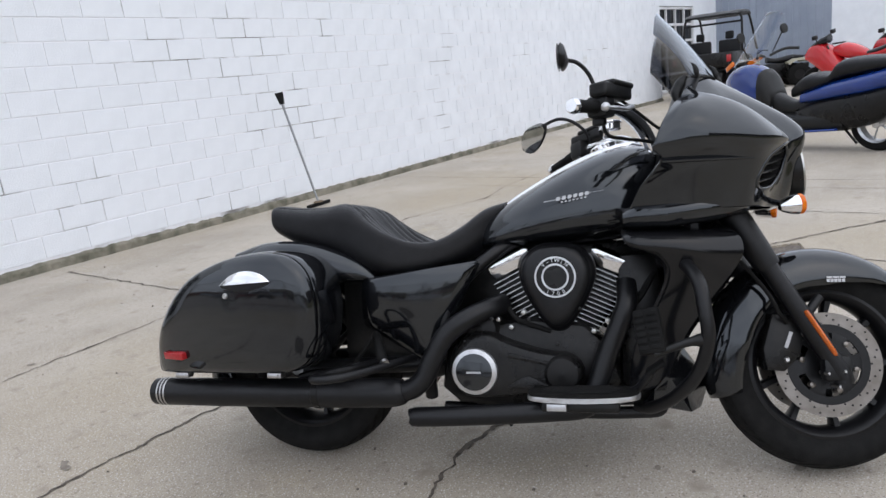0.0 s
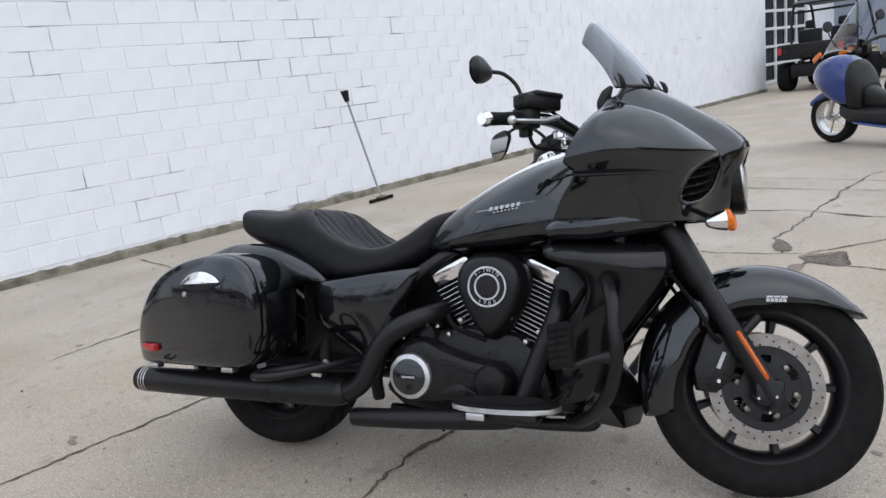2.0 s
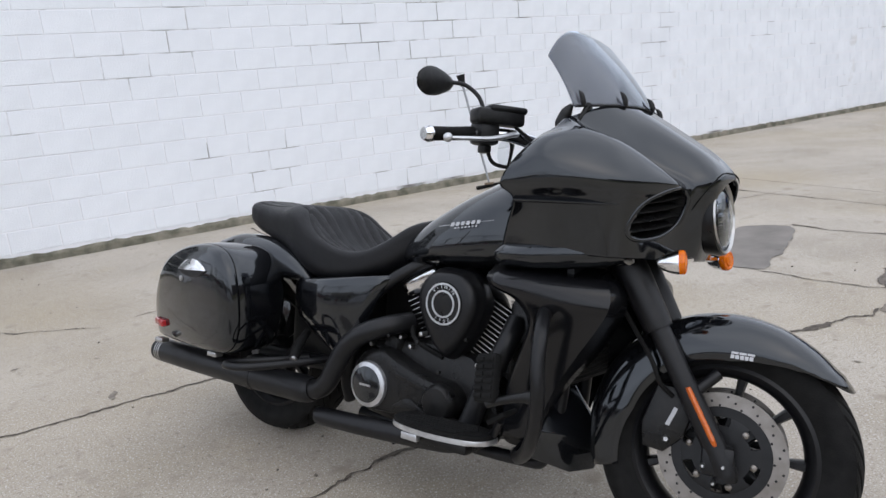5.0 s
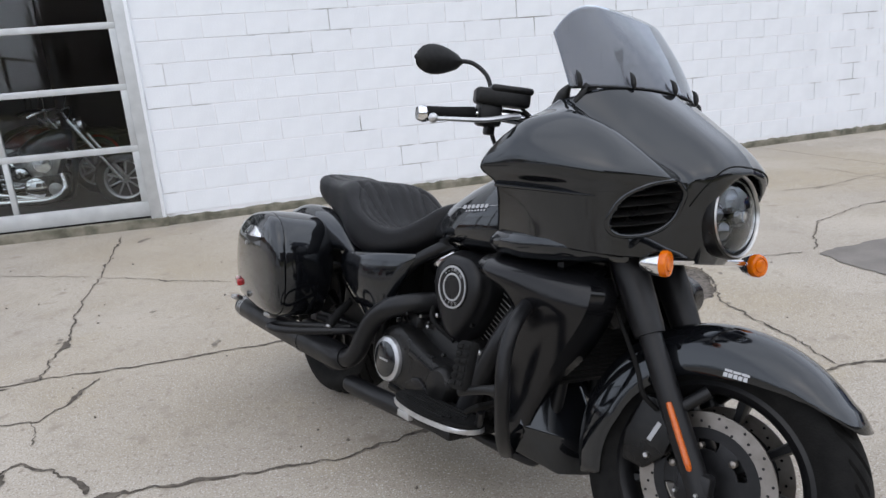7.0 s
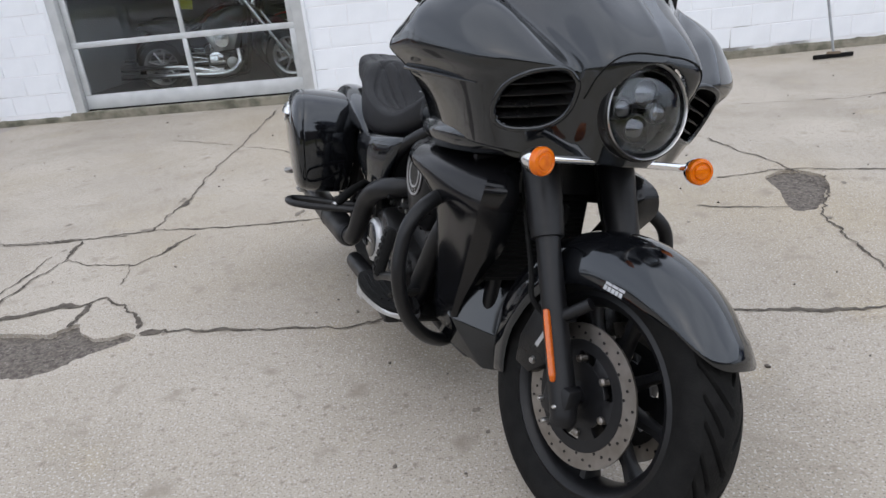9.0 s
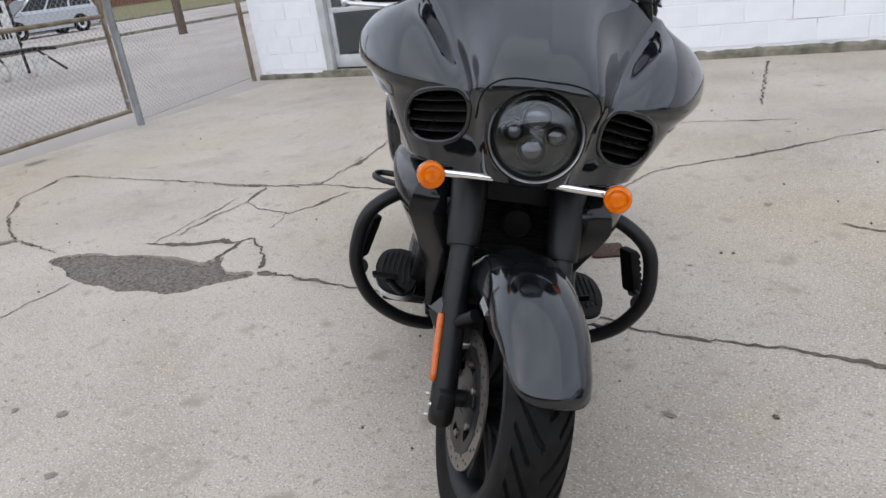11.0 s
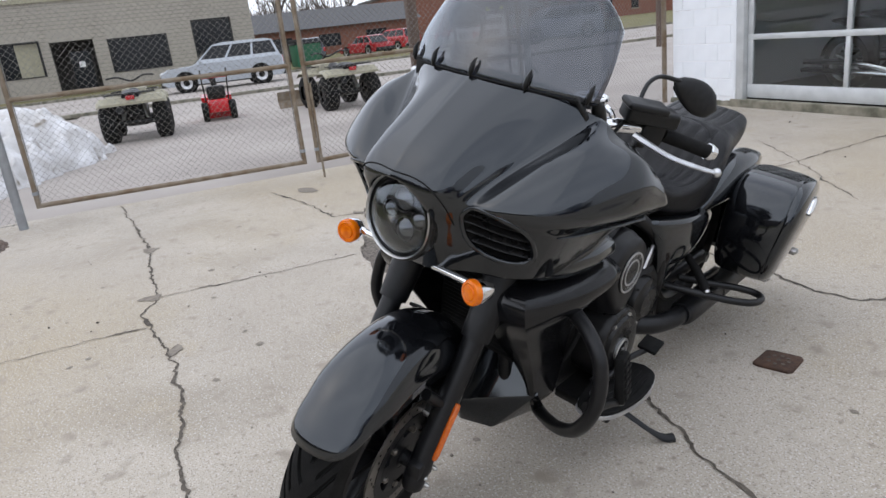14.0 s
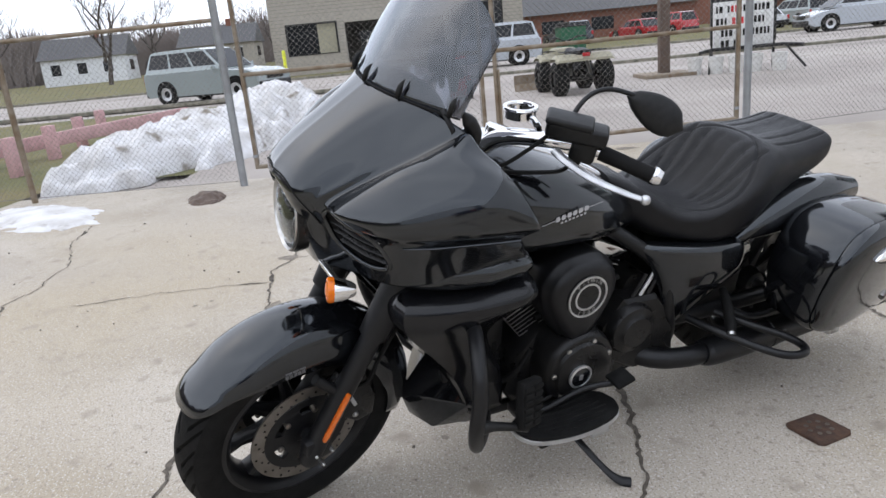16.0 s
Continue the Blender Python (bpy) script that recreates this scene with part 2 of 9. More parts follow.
def tube(bm, pts, radius, segs=12, closed=False, per=8, caps=True, flat=1.0):
    """A round bar swept along a smoothed line; radius may be one number or one for each given point."""
    path = smooth_path(pts, per, closed) if per > 1 else [Vector(q) for q in pts]
    n = len(path)
    if isinstance(radius, (int, float)):
        rad = [radius] * n
    else:
        src = list(radius)
        rad = []
        for i in range(n):
            u = i / max(1, per) if per > 1 else i
            k = min(int(u), len(src) - 1)
            k2 = min(k + 1, len(src) - 1)
            rad.append(src[k] + (src[k2] - src[k]) * (u - k))
    rings, up = [], None
    for i, p in enumerate(path):
        if closed:
            d = path[(i + 1) % n] - path[i - 1]
        else:
            d = path[min(i + 1, n - 1)] - path[max(i - 1, 0)]
        d = d.normalized() if d.length > 1e-9 else Vector((1, 0, 0))
        if up is None:
            up = Vector((0, 0, 1)) if abs(d.z) < 0.9 else Vector((0, 1, 0))
        up = (up - d * up.dot(d)).normalized()
        side = d.cross(up)
        rings.append([bm.verts.new(p + (up * math.sin(a) * flat + side * math.cos(a)) * rad[i]) for a in (2 * math.pi * k / segs for k in range(segs))])
    for i in range(n if closed else n - 1):
        a, b = rings[i], rings[(i + 1) % n]
        for k in range(segs):
            bm.faces.new((a[k], a[(k + 1) % segs], b[(k + 1) % segs], b[k]))
    if caps and not closed:
        bm.faces.new(list(reversed(rings[0])))
        bm.faces.new(rings[-1])
    return bm


def tubed(*a, **k):
    return tube(bmesh.new(), *a, **k)


def loft(bm, rings, cap=True, closed_ring=True):
    vs = [[bm.verts.new(p) for p in r] for r in rings]
    n = len(vs[0])
    for a, b in zip(vs, vs[1:]):
        for k in range(n if closed_ring else n - 1):
            bm.faces.new((a[k], a[(k + 1) % n], b[(k + 1) % n], b[k]))
    if cap and closed_ring:
        bm.faces.new(list(reversed(vs[0])))
        bm.faces.new(vs[-1])
    return bm


def lofted(*a, **k):
    return loft(bmesh.new(), *a, **k)


def lathe(bm, profile, m=None, segs=32, closed=True):
    """profile: (radius, along) pairs turned about the z axis; m places it."""
    m = m or Matrix()
    rings = [[bm.verts.new(m @ Vector((r * math.cos(a), r * math.sin(a), z))) for a in (2 * math.pi * k / segs for k in range(segs))] for r, z in profile]
    for a, b in zip(rings, rings[1:]):
        for k in range(segs):
            bm.faces.new((a[k], a[(k + 1) % segs], b[(k + 1) % segs], b[k]))
    if closed:
        if profile[0][0] > 1e-6:
            bm.faces.new(list(reversed(rings[0])))
        if profile[-1][0] > 1e-6:
            bm.faces.new(rings[-1])
    return bm


def lathed(*a, **k):
    return lathe(bmesh.new(), *a, **k)


def slab(bm, outline, y0, y1, bevel=0.0, plane="xz", seg=2, m=None):
    """A plate: outline in a plane, pushed from y0 to y1 along the third axis."""
    def p3(a, b, c):
        return {"xz": (a, c, b), "xy": (a, b, c), "yz": (c, a, b)}[plane]
    lo = [bm.verts.new(p3(a, b, y0)) for a, b in outline]
    hi = [bm.verts.new(p3(a, b, y1)) for a, b in outline]
    n = len(outline)
    fs = [bm.faces.new(lo), bm.faces.new(list(reversed(hi)))]
    for k in range(n):
        fs.append(bm.faces.new((lo[k], hi[k], hi[(k + 1) % n], lo[(k + 1) % n])))
    vs = lo + hi
    if bevel:
        es = list({e for f in fs[:2] for e in f.edges})
        r = bmesh.ops.bevel(bm, geom=es, offset=bevel, segments=seg, affect="EDGES", profile=0.5)
        vs = [v for v in bm.verts if v.is_valid]
    if m is not None:
        bmesh.ops.transform(bm, matrix=m, verts=vs)
    return bm


def slabbed(*a, **k):
    return slab(bmesh.new(), *a, **k)


def mirror_y(bm):
    bmesh.ops.scale(bm, vec=(1, -1, 1), verts=bm.verts)
    bmesh.ops.reverse_faces(bm, faces=bm.faces)
    return bm


def moved(bm, m):
    bmesh.ops.transform(bm, matrix=m, verts=bm.verts)
    return bm


# ---- ground ----
WALL_Y, WALL_X0, WALL_X1 = 6.40, -3.83, 19.3


def sheet(name, x0, x1, y0, y1, z, mat, label, category, cuts=1):
    bm = bmesh.new()
    bmesh.ops.create_grid(bm, x_segments=cuts, y_segments=cuts, size=0.5)
    for v in bm.verts:
        v.co = Vector((x0 + (v.co.x + 0.5) * (x1 - x0), y0 + (v.co.y + 0.5) * (y1 - y0), z))
    return tagged(link(name, bm, mat, smooth=False), label, category, kind="structure")


sheet("ground", -700, 700, -700, 700, -0.06, M["asphalt"], "worn grey asphalt ground reaching the horizon", "ground")
sheet("lawn", -17.0, -4.2, -60, -2.2, -0.012, M["grass"], "brown-green winter grass verge beside the lot", "lawn", 4)
sheet("side_lawn", -4.2, 90.0, -60, -3.84, -0.010, M["grass"], "brown-green winter grass along the edge of the lot", "lawn", 4)
sheet("far_lawn", -400, -34.0, -300, 90, -0.02, M["grass"], "brown winter grass beyond the road", "lawn", 4)


# concrete lot in separate slabs with joints between them
import itertools
from mathutils.geometry import tessellate_polygon
JX = (-3.4, 7.0, 14.2, 21.4, 26.0)
JY = (-3.8, 9.4)


def ragged(outline):
    """A broken-edged closed line through the given corners."""
    out = []
    for q in smooth_path([(x, y, 0) for x, y in outline], 10, True):
        d = Vector((noise.noise(q * 7.0), noise.noise(q * 7.0 + Vector((9, 2, 0))), 0)) * 0.022 + Vector((noise.noise(q * 31.0), noise.noise(q * 31.0 + Vector((5, 5, 0))), 0)) * 0.012
        out.append((q.x + d.x, q.y + d.y))
    return out


POTHOLE = ragged([(-0.68, 1.12), (-0.45, 1.04), (-0.24, 0.97), (-0.06, 0.965), (0.1, 0.96), (0.25, 0.99), (0.39, 1.03), (0.49, 1.13), (0.56, 1.19), (0.62, 1.26), (0.57, 1.30), (0.50, 1.265), (0.43, 1.275), (0.36, 1.31), (0.30, 1.39), (0.26, 1.36), (0.22, 1.31), (-0.02, 1.33), (-0.3, 1.28), (-0.51, 1.26), (-0.63, 1.21)])
BROKEN = ragged([(3.33, 2.70), (3.52, 2.80), (3.60, 2.65), (3.53, 2.42), (3.41, 2.20), (3.29, 2.20), (3.33, 2.46)])
CRUMBLED = ragged([(4.55, 1.24), (4.66, 1.15), (4.75, 1.06), (4.62, 1.00), (4.49, 0.92), (4.42, 1.00), (4.43, 1.13)])
HOLES = [POTHOLE, BROKEN, CRUMBLED]


def slab_piece(x0, x1, y0, y1, rnd):
    bm = bmesh.new()
    g = 0.005
    lift = rnd.uniform(-0.002, 0.002)
    n = 40
    outline = []
    def edge(ax, ay, bx, by):
        for i in range(n):
            t = i / n
            outline.append((ax + (bx - ax) * t + rnd.uniform(-0.006, 0.004), ay + (by - ay) * t + rnd.uniform(-0.006, 0.004)))
    edge(x0 + g, y0 + g, x1 - g, y0 + g)
    edge(x1 - g, y0 + g, x1 - g, y1 - g)
    edge(x1 - g, y1 - g, x0 + g, y1 - g)
    edge(x0 + g, y1 - g, x0 + g, y0 + g)
    holes = [h for h in HOLES if x0 < h[0][0] < x1 and y0 < h[0][1] < y1]
    rims = [[Vector((x, y, lift)) for x, y in loop] for loop in [outline] + holes]
    flat = [bm.verts.new(p) for loop in rims for p in loop]
    for tri in tessellate_polygon(rims):
        bm.faces.new([flat[i] for i in tri])
    at = 0
    for loop in rims:
        ring = flat[at:at + len(loop)]
        at += len(loop)
        low = [bm.verts.new((v.co.x, v.co.y, -0.045)) for v in ring]
        for k in range(len(ring)):
            bm.faces.new((ring[k], ring[(k + 1) % len(ring)], low[(k + 1) % len(ring)], low[k]))
    return bm


lot = tagged(link("pavement", slabbed([(-3.38, -3.8), (26, -3.8), (26, 9.45), (-3.38, 9.45)], -0.055, -0.046, plane="xy"), M["crack"], smooth=False),
             "weathered beige concrete lot in cracked slabs", "pavement", kind="structure")
rnd = random.Random(5)
for i in range(len(JX) - 1):
    for j in range(len(JY) - 1):
        link("concrete_slab", slab_piece(JX[i], JX[i + 1], JY[j], JY[j + 1], rnd), M["concrete"], lot, smooth=False)
sheet("drive", -19.0, -3.38, -2.2, 30.0, -0.006, M["asphalt"], "patched grey drive outside the gate", "drive", 2)


# jagged cracks: narrow dirt-filled gaps
def crack(pts, width, rnd, z=0.004):
    bm = bmesh.new()
    p = [Vector((x, y, 0)) for x, y in pts]
    line = []
    for a, b in zip(p, p[1:]):
        k = max(2, int((b - a).length / 0.018))
        for i in range(k):
            line.append(a.lerp(b, i / k))
    line.append(p[-1])
    prev = None
    for i, q in enumerate(line):
        d = (line[min(i + 1, len(line) - 1)] - line[max(i - 1, 0)]).normalized()
        s = Vector((-d.y, d.x, 0))
        wob = 0.022 * noise.noise(q * 3.1) + 0.020 * noise.noise(q * 11.0) + 0.014 * noise.noise(q * 37.0) + 0.005 * noise.noise(q * 90.0)
        spall = max(0.0, noise.noise(q * 4.3 + Vector((2, 8, 5))) - 0.22) * 3.0
        w = 0.8 * width * (0.16 + 0.65 * abs(noise.noise(q * 5.0 + Vector((7, 3, 1)))) + 0.55 * abs(noise.noise(q * 29.0)) + 0.15 * rnd.random() + spall)
        if i in (0, len(line) - 1):
            w *= 0.25
        c = q + s * wob + Vector((0, 0, z))
        pair = (bm.verts.new(c - s * w * rnd.uniform(0.3, 0.7)), bm.verts.new(c + s * w * rnd.uniform(0.3, 0.7)))
        if prev:
            bm.faces.new((prev[0], pair[0], pair[1], prev[1]))
        prev = pair
    return bm


rnd = random.Random(11)
laid = itertools.count()


def lay_crack(width, pts):
    """Each one a hair above the last, so that none lie in one plane where they meet."""
    z = 0.0035 + 0.0004 * (next(laid) % 5)
    tagged(link("pavement_crack", crack(pts, width, rnd, z), M["crack"], smooth=False), "jagged dirt-filled crack in the concrete", "crack", "cracks", "structure")


lay_crack(0.030, [(-0.28, 2.38), (0.1, 2.45), (0.36, 2.43), (0.73, 2.45), (1.18, 2.50), (1.57, 2.46), (1.86, 2.5)])
lay_crack(0.022, [(1.86, 2.5), (2.0, 2.94), (2.42, 3.27), (2.9, 3.7), (3.4, 4.1)])
lay_crack(0.030, [(0.62, 1.29), (0.81, 1.29), (1.22, 1.27), (1.45, 1.28), (1.67, 1.34), (1.98, 1.34), (2.2, 1.30), (2.41, 1.24), (2.65, 1.27), (2.97, 1.26), (3.25, 1.24), (3.4, 1.3)])
lay_crack(0.026, [(-0.35, 5.92), (-0.14, 4.41), (-0.06, 3.46), (0.05, 3.02), (0.08, 2.45)])
lay_crack(0.024, [(-0.21, 1.55), (-0.22, 1.87), (-0.19, 2.07), (-0.26, 2.35)])
lay_crack(0.024, [(-0.2, 2.09), (-0.03, 2.02), (0.23, 1.98), (0.3, 2.14), (0.34, 2.25), (0.38, 2.36)])
lay_crack(0.010, [(0.23, 1.98), (0.27, 1.75)])
lay_crack(0.030, [(-0.3, 1.43), (-0.1, 1.47), (0.05, 1.52), (0.25, 1.56), (0.29, 1.62), (0.42, 1.52), (0.52, 1.44), (0.60, 1.33)])
lay_crack(0.045, [(0.25, 1.56), (0.27, 1.44), (0.29, 1.36)])
lay_crack(0.026, [(-0.76, 2.35), (-0.28, 2.36)])
lay_crack(0.014, [(-0.99, 4.84), (-0.37, 4.52), (0.84, 3.76)])
lay_crack(0.024, [(3.26, 3.58), (3.5, 2.81), (3.57, 2.5), (3.38, 2.13), (3.39, 1.68), (3.38, 1.3)])
lay_crack(0.016, [(3.73, 4.5), (4.45, 4.41), (4.75, 4.5), (6.0, 4.3)])
lay_crack(0.024, [(-2.64, 0.8), (-1.96, 0.96), (-1.29, 1.06), (-1.24, 1.27), (-0.74, 1.2)])
lay_crack(0.024, [(-1.24, 1.27), (-1.8, 1.57), (-2.12, 1.84), (-2.31, 2.31), (-2.01, 2.35), (-0.02, 2.39)])
lay_crack(0.014, [(-0.25, 0.08), (-0.26, 0.95)])
lay_crack(0.014, [(-0.26, 1.41), (-0.31, 2.15)])
lay_crack(0.028, [(-3.3, -0.5), (-1.48, -0.25), (-0.59, -0.22), (-0.23, -0.19), (-0.03, -0.28), (0.16, -0.24), (0.58, -0.14), (1.07, -0.13), (1.63, -0.13), (2.3, -0.10), (3.4, -0.15)])
lay_crack(0.014, [(0.3, -1.32), (0.18, -0.68), (0.19, -0.24)])
lay_crack(0.014, [(-0.27, -0.2), (-0.27, 0.1)])
lay_crack(0.018, [(0.35, -1.69), (0.2, -1.78), (-0.07, -1.74), (-0.58, -1.8), (-1.23, -2.1), (-1.78, -2.21)])
lay_crack(0.020, [(1.03, 3.86), (2.01, 4.0), (2.6, 4.1)])
lay_crack(0.030, [(2.28, 6.22), (2.33, 5.4), (2.39, 4.5)])
lay_crack(0.026, [(3.1, 2.75), (3.3, 2.77), (3.52, 2.81), (3.93, 2.72), (4.3, 2.69)])
lay_crack(0.018, [(2.9, 2.32), (3.1, 2.28), (3.32, 2.22)])
lay_crack(0.034, [(4.57, 1.34), (4.75, 1.45), (4.9, 1.54), (5.07, 1.54), (5.33, 1.56), (5.75, 1.63), (6.01, 1.63), (6.45, 1.70), (6.91, 1.74), (7.33, 1.76), (7.56, 1.68)])
lay_crack(0.022, [(6.42, 5.22), (6.46, 4.55), (6.42, 3.9), (6.49, 2.81), (6.51, 2.28), (6.51, 1.86), (6.59, 1.35), (6.6, -0.5)])
lay_crack(0.024, [(5.52, 2.6), (5.52, 2.29), (5.62, 2.08), (5.73, 1.70), (5.72, 1.54), (5.66, 1.28), (5.67, 1.05), (5.6, -0.2)])
lay_crack(0.022, [(4.36, 2.3), (4.40, 2.03), (4.42, 1.83), (4.45, 1.6), (4.56, 1.36), (4.60, 1.21)])
lay_crack(0.030, [(4.60, 1.21), (4.75, 1.11), (4.95, 1.02), (5.16, 0.89), (5.6, 0.6)])
lay_crack(0.026, [(4.43, 1.14), (4.45, 0.99), (4.46, 0.85), (4.47, 0.66), (4.5, -0.1)])
lay_crack(0.040, [(3.4, 1.3), (3.62, 1.24), (3.84, 1.20), (3.97, 1.20), (4.16, 1.16), (4.29, 1.18), (4.46, 1.13)])
lay_crack(0.018, [(5.65, 4.28), (6.46, 4.55), (7.22, 4.65)])
lay_crack(0.020, [(4.4, 2.7), (4.9, 3.3), (5.6, 3.6), (6.6, 3.5)])


def patch(name, outline, z, mat, label, seed):
    r = random.Random(seed)
    bm = bmesh.new()
    ring = smooth_path([(x, y, 0) for x, y in outline], 16, True)
    vs = []
    for q in ring:
        d = Vector((noise.noise(q * 7.0), noise.noise(q * 7.0 + Vector((9, 2, 0))), 0)) * 0.03 + Vector((noise.noise(q * 31.0), noise.noise(q * 31.0 + Vector((5, 5, 0))), 0)) * 0.012
        vs.append(bm.verts.new((q.x + d.x, q.y + d.y, z)))
    f = bm.faces.new(vs)
    bmesh.ops.triangulate(bm, faces=[f])
    return tagged(link(name, bm, mat, smooth=False), label, "pothole", kind="structure")


def hole_floor(name, rim, label):
    """Loose broken bed that shows through a hole in the slab."""
    xs, ys = [p[0] for p in rim], [p[1] for p in rim]
    x0, x1, y0, y1 = min(xs) - 0.02, max(xs) + 0.02, min(ys) - 0.02, max(ys) + 0.02
    nx, ny = int((x1 - x0) / 0.012), int((y1 - y0) / 0.012)
    bm = bmesh.new()
    g = []
    for j in range(ny + 1):
        row = []
        for i in range(nx + 1):
            q = Vector((x0 + (x1 - x0) * i / nx, y0 + (y1 - y0) * j / ny, 0))
            row.append(bm.verts.new((q.x, q.y, -0.014 + 0.008 * noise.noise(q * 5.0) + 0.007 * noise.noise(q * 22.0) + 0.006 * noise.noise(q * 60.0))))
        g.append(row)
    for a, b in zip(g, g[1:]):
        for i in range(nx):
            bm.faces.new((a[i], a[i + 1], b[i + 1], b[i]))
    return tagged(link(name, bm, M["gravel"], angle=80), label, "pothole", kind="structure")


hole_floor("pothole", POTHOLE, "dark broken-asphalt pothole in the concrete")
hole_floor("broken_patch", BROKEN, "dark broken patch where cracks meet")
hole_floor("crack_patch", CRUMBLED, "dark broken patch beside a crack")
M["patch"] = material("old_asphalt_patch", (0.16, 0.145, 0.13), 0.85, second=(0.22, 0.20, 0.18), scale=4, bump=0.004, bump_scale=120)
patch("repair_patch", [(4.34, 2.5), (4.36, 2.63), (4.62, 2.68), (4.87, 2.72), (5.26, 2.80), (5.45, 2.55), (5.0, 2.25), (4.6, 2.05), (4.42, 1.99), (4.35, 2.18)], 0.005, M["patch"], "grey asphalt repair patch in the concrete", 4)
patch("crack_patch", [(4.76, 1.48), (4.88, 1.50), (4.78, 1.40), (4.64, 1.33), (4.60, 1.40)], 0.005, M["gravel"], "small dark broken patch at a crack", 7)
M["spall"] = material("dusty_spalled_concrete", (0.17, 0.145, 0.12), 0.95, second=(0.25, 0.22, 0.18), scale=40, bump=0.004, bump_scale=120)
for x, y, r, turn in ((-1.38, -0.24, 0.09, 0.4), (-0.26, -0.23, 0.09, 0.9), (0.58, -0.12, 0.085, 0.2), (0.86, 2.60, 0.05, 1.0), (-2.45, 1.10, 0.17, 0.2), (-1.27, 1.24, 0.07, 0.6), (0.03, 2.46, 0.07, 0.3), (-0.10, 5.6, 0.10, 1.3), (-3.13, 2.62, 0.16, 1.5), (4.32, 1.16, 0.10, 0.1)):
    ring = [(x + r * (0.7 + 0.5 * noise.noise(Vector((k * 1.7, x, y)))) * (math.cos(turn) * math.cos(a) - 0.6 * math.sin(turn) * math.sin(a)), y + r * (0.7 + 0.5 * noise.noise(Vector((k * 1.7, x, y)))) * (math.sin(turn) * math.cos(a) + 0.6 * math.cos(turn) * math.sin(a))) for k, a in ((k, 2 * math.pi * k / 9) for k in range(9))]
    patch("spalled_spot", ring, 0.0045, M["spall"], "shallow dark spalled spot in the concrete", 8)

# ---- block wall ----
BL, BH, MJ = 0.406, 0.2045, 0.010
Z0 = 0.105
TOP = 20
wall = tagged(link("wall_north", boxed(-0.02, WALL_X1, WALL_Y + 0.002, WALL_Y + 0.25, -0.05, Z0 + TOP * BH), M["mortar"], smooth=False),
              "white painted concrete block wall with worn mortar joints", "wall", kind="structure")
pier = tagged(link("wall_pier", boxed(WALL_X0, -2.72, WALL_Y + 0.002, WALL_Y + 0.25, -0.05, Z0 + TOP * BH), M["mortar"], smooth=False),
              "white painted block pier beside the glass door", "wall", kind="structure")
header = tagged(link("wall_header", boxed(-2.72, -0.02, WALL_Y + 0.002, WALL_Y + 0.25, 3.05, Z0 + TOP * BH), M["mortar"], smooth=False),
                "white painted block wall above the glass door", "wall", kind="structure")
DEPTH = 24.0
tagged(link("wall_west", boxed(WALL_X0, WALL_X0 + 0.25, WALL_Y + 0.25, WALL_Y + DEPTH, -0.05, Z0 + TOP * BH), M["block"], smooth=False), "white block side wall of the shop", "wall", kind="structure")
tagged(link("shop_roof", slabbed([(WALL_X0, 6.28), (0.0, 6.28), (19.2, 8.24), (19.2, WALL_Y + DEPTH), (WALL_X0, WALL_Y + DEPTH)], Z0 + TOP * BH + 0.005, Z0 + TOP * BH + 0.25, plane="xy"), M["block"], smooth=False), "flat roof of the shop building", "roof", kind="structure")
def footing(x0, x1, top):
    """Rough concrete strip with a chipped, uneven top and face."""
    rings = []
    for k in range(int((x1 - x0) / 0.04) + 1):
        x = x0 + k * 0.04
        q = Vector((x * 2.3, 0.4, 0))
        t = top * (0.92 + 0.12 * noise.noise(q) + 0.22 * noise.noise(q * 5.1))
        f = -0.030 + 0.012 * noise.noise(q * 3.0 + Vector((0, 4, 0))) + 0.006 * noise.noise(q * 9.0)
        rings.append([(x, WALL_Y + 0.02, -0.05), (x, WALL_Y + f - 0.006, -0.05), (x, WALL_Y + f, t * 0.7), (x, WALL_Y + f + 0.010, t), (x, WALL_Y + 0.02, t + 0.004)])
    return lofted(rings)


tagged(link("foundation", footing(-0.1, WALL_X1, 0.085), M["foundation"], smooth=False),
       "dirty grey concrete footing under the block wall", "foundation", kind="structure")
tagged(link("foundation_pier", footing(WALL_X0 - 0.02, -2.70, 0.06), M["foundation"], smooth=False),
       "dirty grey concrete footing under the block pier", "foundation", kind="structure")

# ---- motorcycle: x ahead from the rear axle, y to its left, z up its own height ----
BIKE = Matrix.Translation((1.453, 1.798, 0.012)) @ pose(0, 0, 0, 0, 0, -64) @ pose(0, 0, 0, -14, 0, 0)
bike = empty("motorcycle", BIKE, "gloss black touring motorcycle with fairing and bags on its stand", "motorcycle")
RAKE, STEER = radians(30), radians(12)
AXLE = Vector((1.632, 0, 0.305))
_head = Vector((1.567, 0, 0.305))
STEERED = Matrix.Translation(_head) @ Matrix.Rotation(STEER, 4, Vector((-math.sin(RAKE), 0, math.cos(RAKE)))) @ Matrix.Translation(-_head)
FLIP = Matrix.Diagonal((1, -1, 1, 1))
LEFT_BAR = STEERED @ FLIP @ STEERED.inverted()
ACROSS = pose(0, 0, 0, 90, 0, 0)          # lathe axis to -y


def both(name, make, mat, parent=None, label="", angle=40):
    """The right-hand part and its mirror image on the left."""
    parent = parent or bike
    a = part(name, make(), mat, parent, label, angle=angle)
    b = part(name, mirror_y(make()), mat, parent, label, angle=angle)
    return a, b


def stuck(me, p):
    """The place on a mesh nearest to p, and the way it faces there."""
    best = min(me.polygons, key=lambda f: (f.center - p).length)
    return p - best.normal * (p - best.center).dot(best.normal), best.normal.copy()


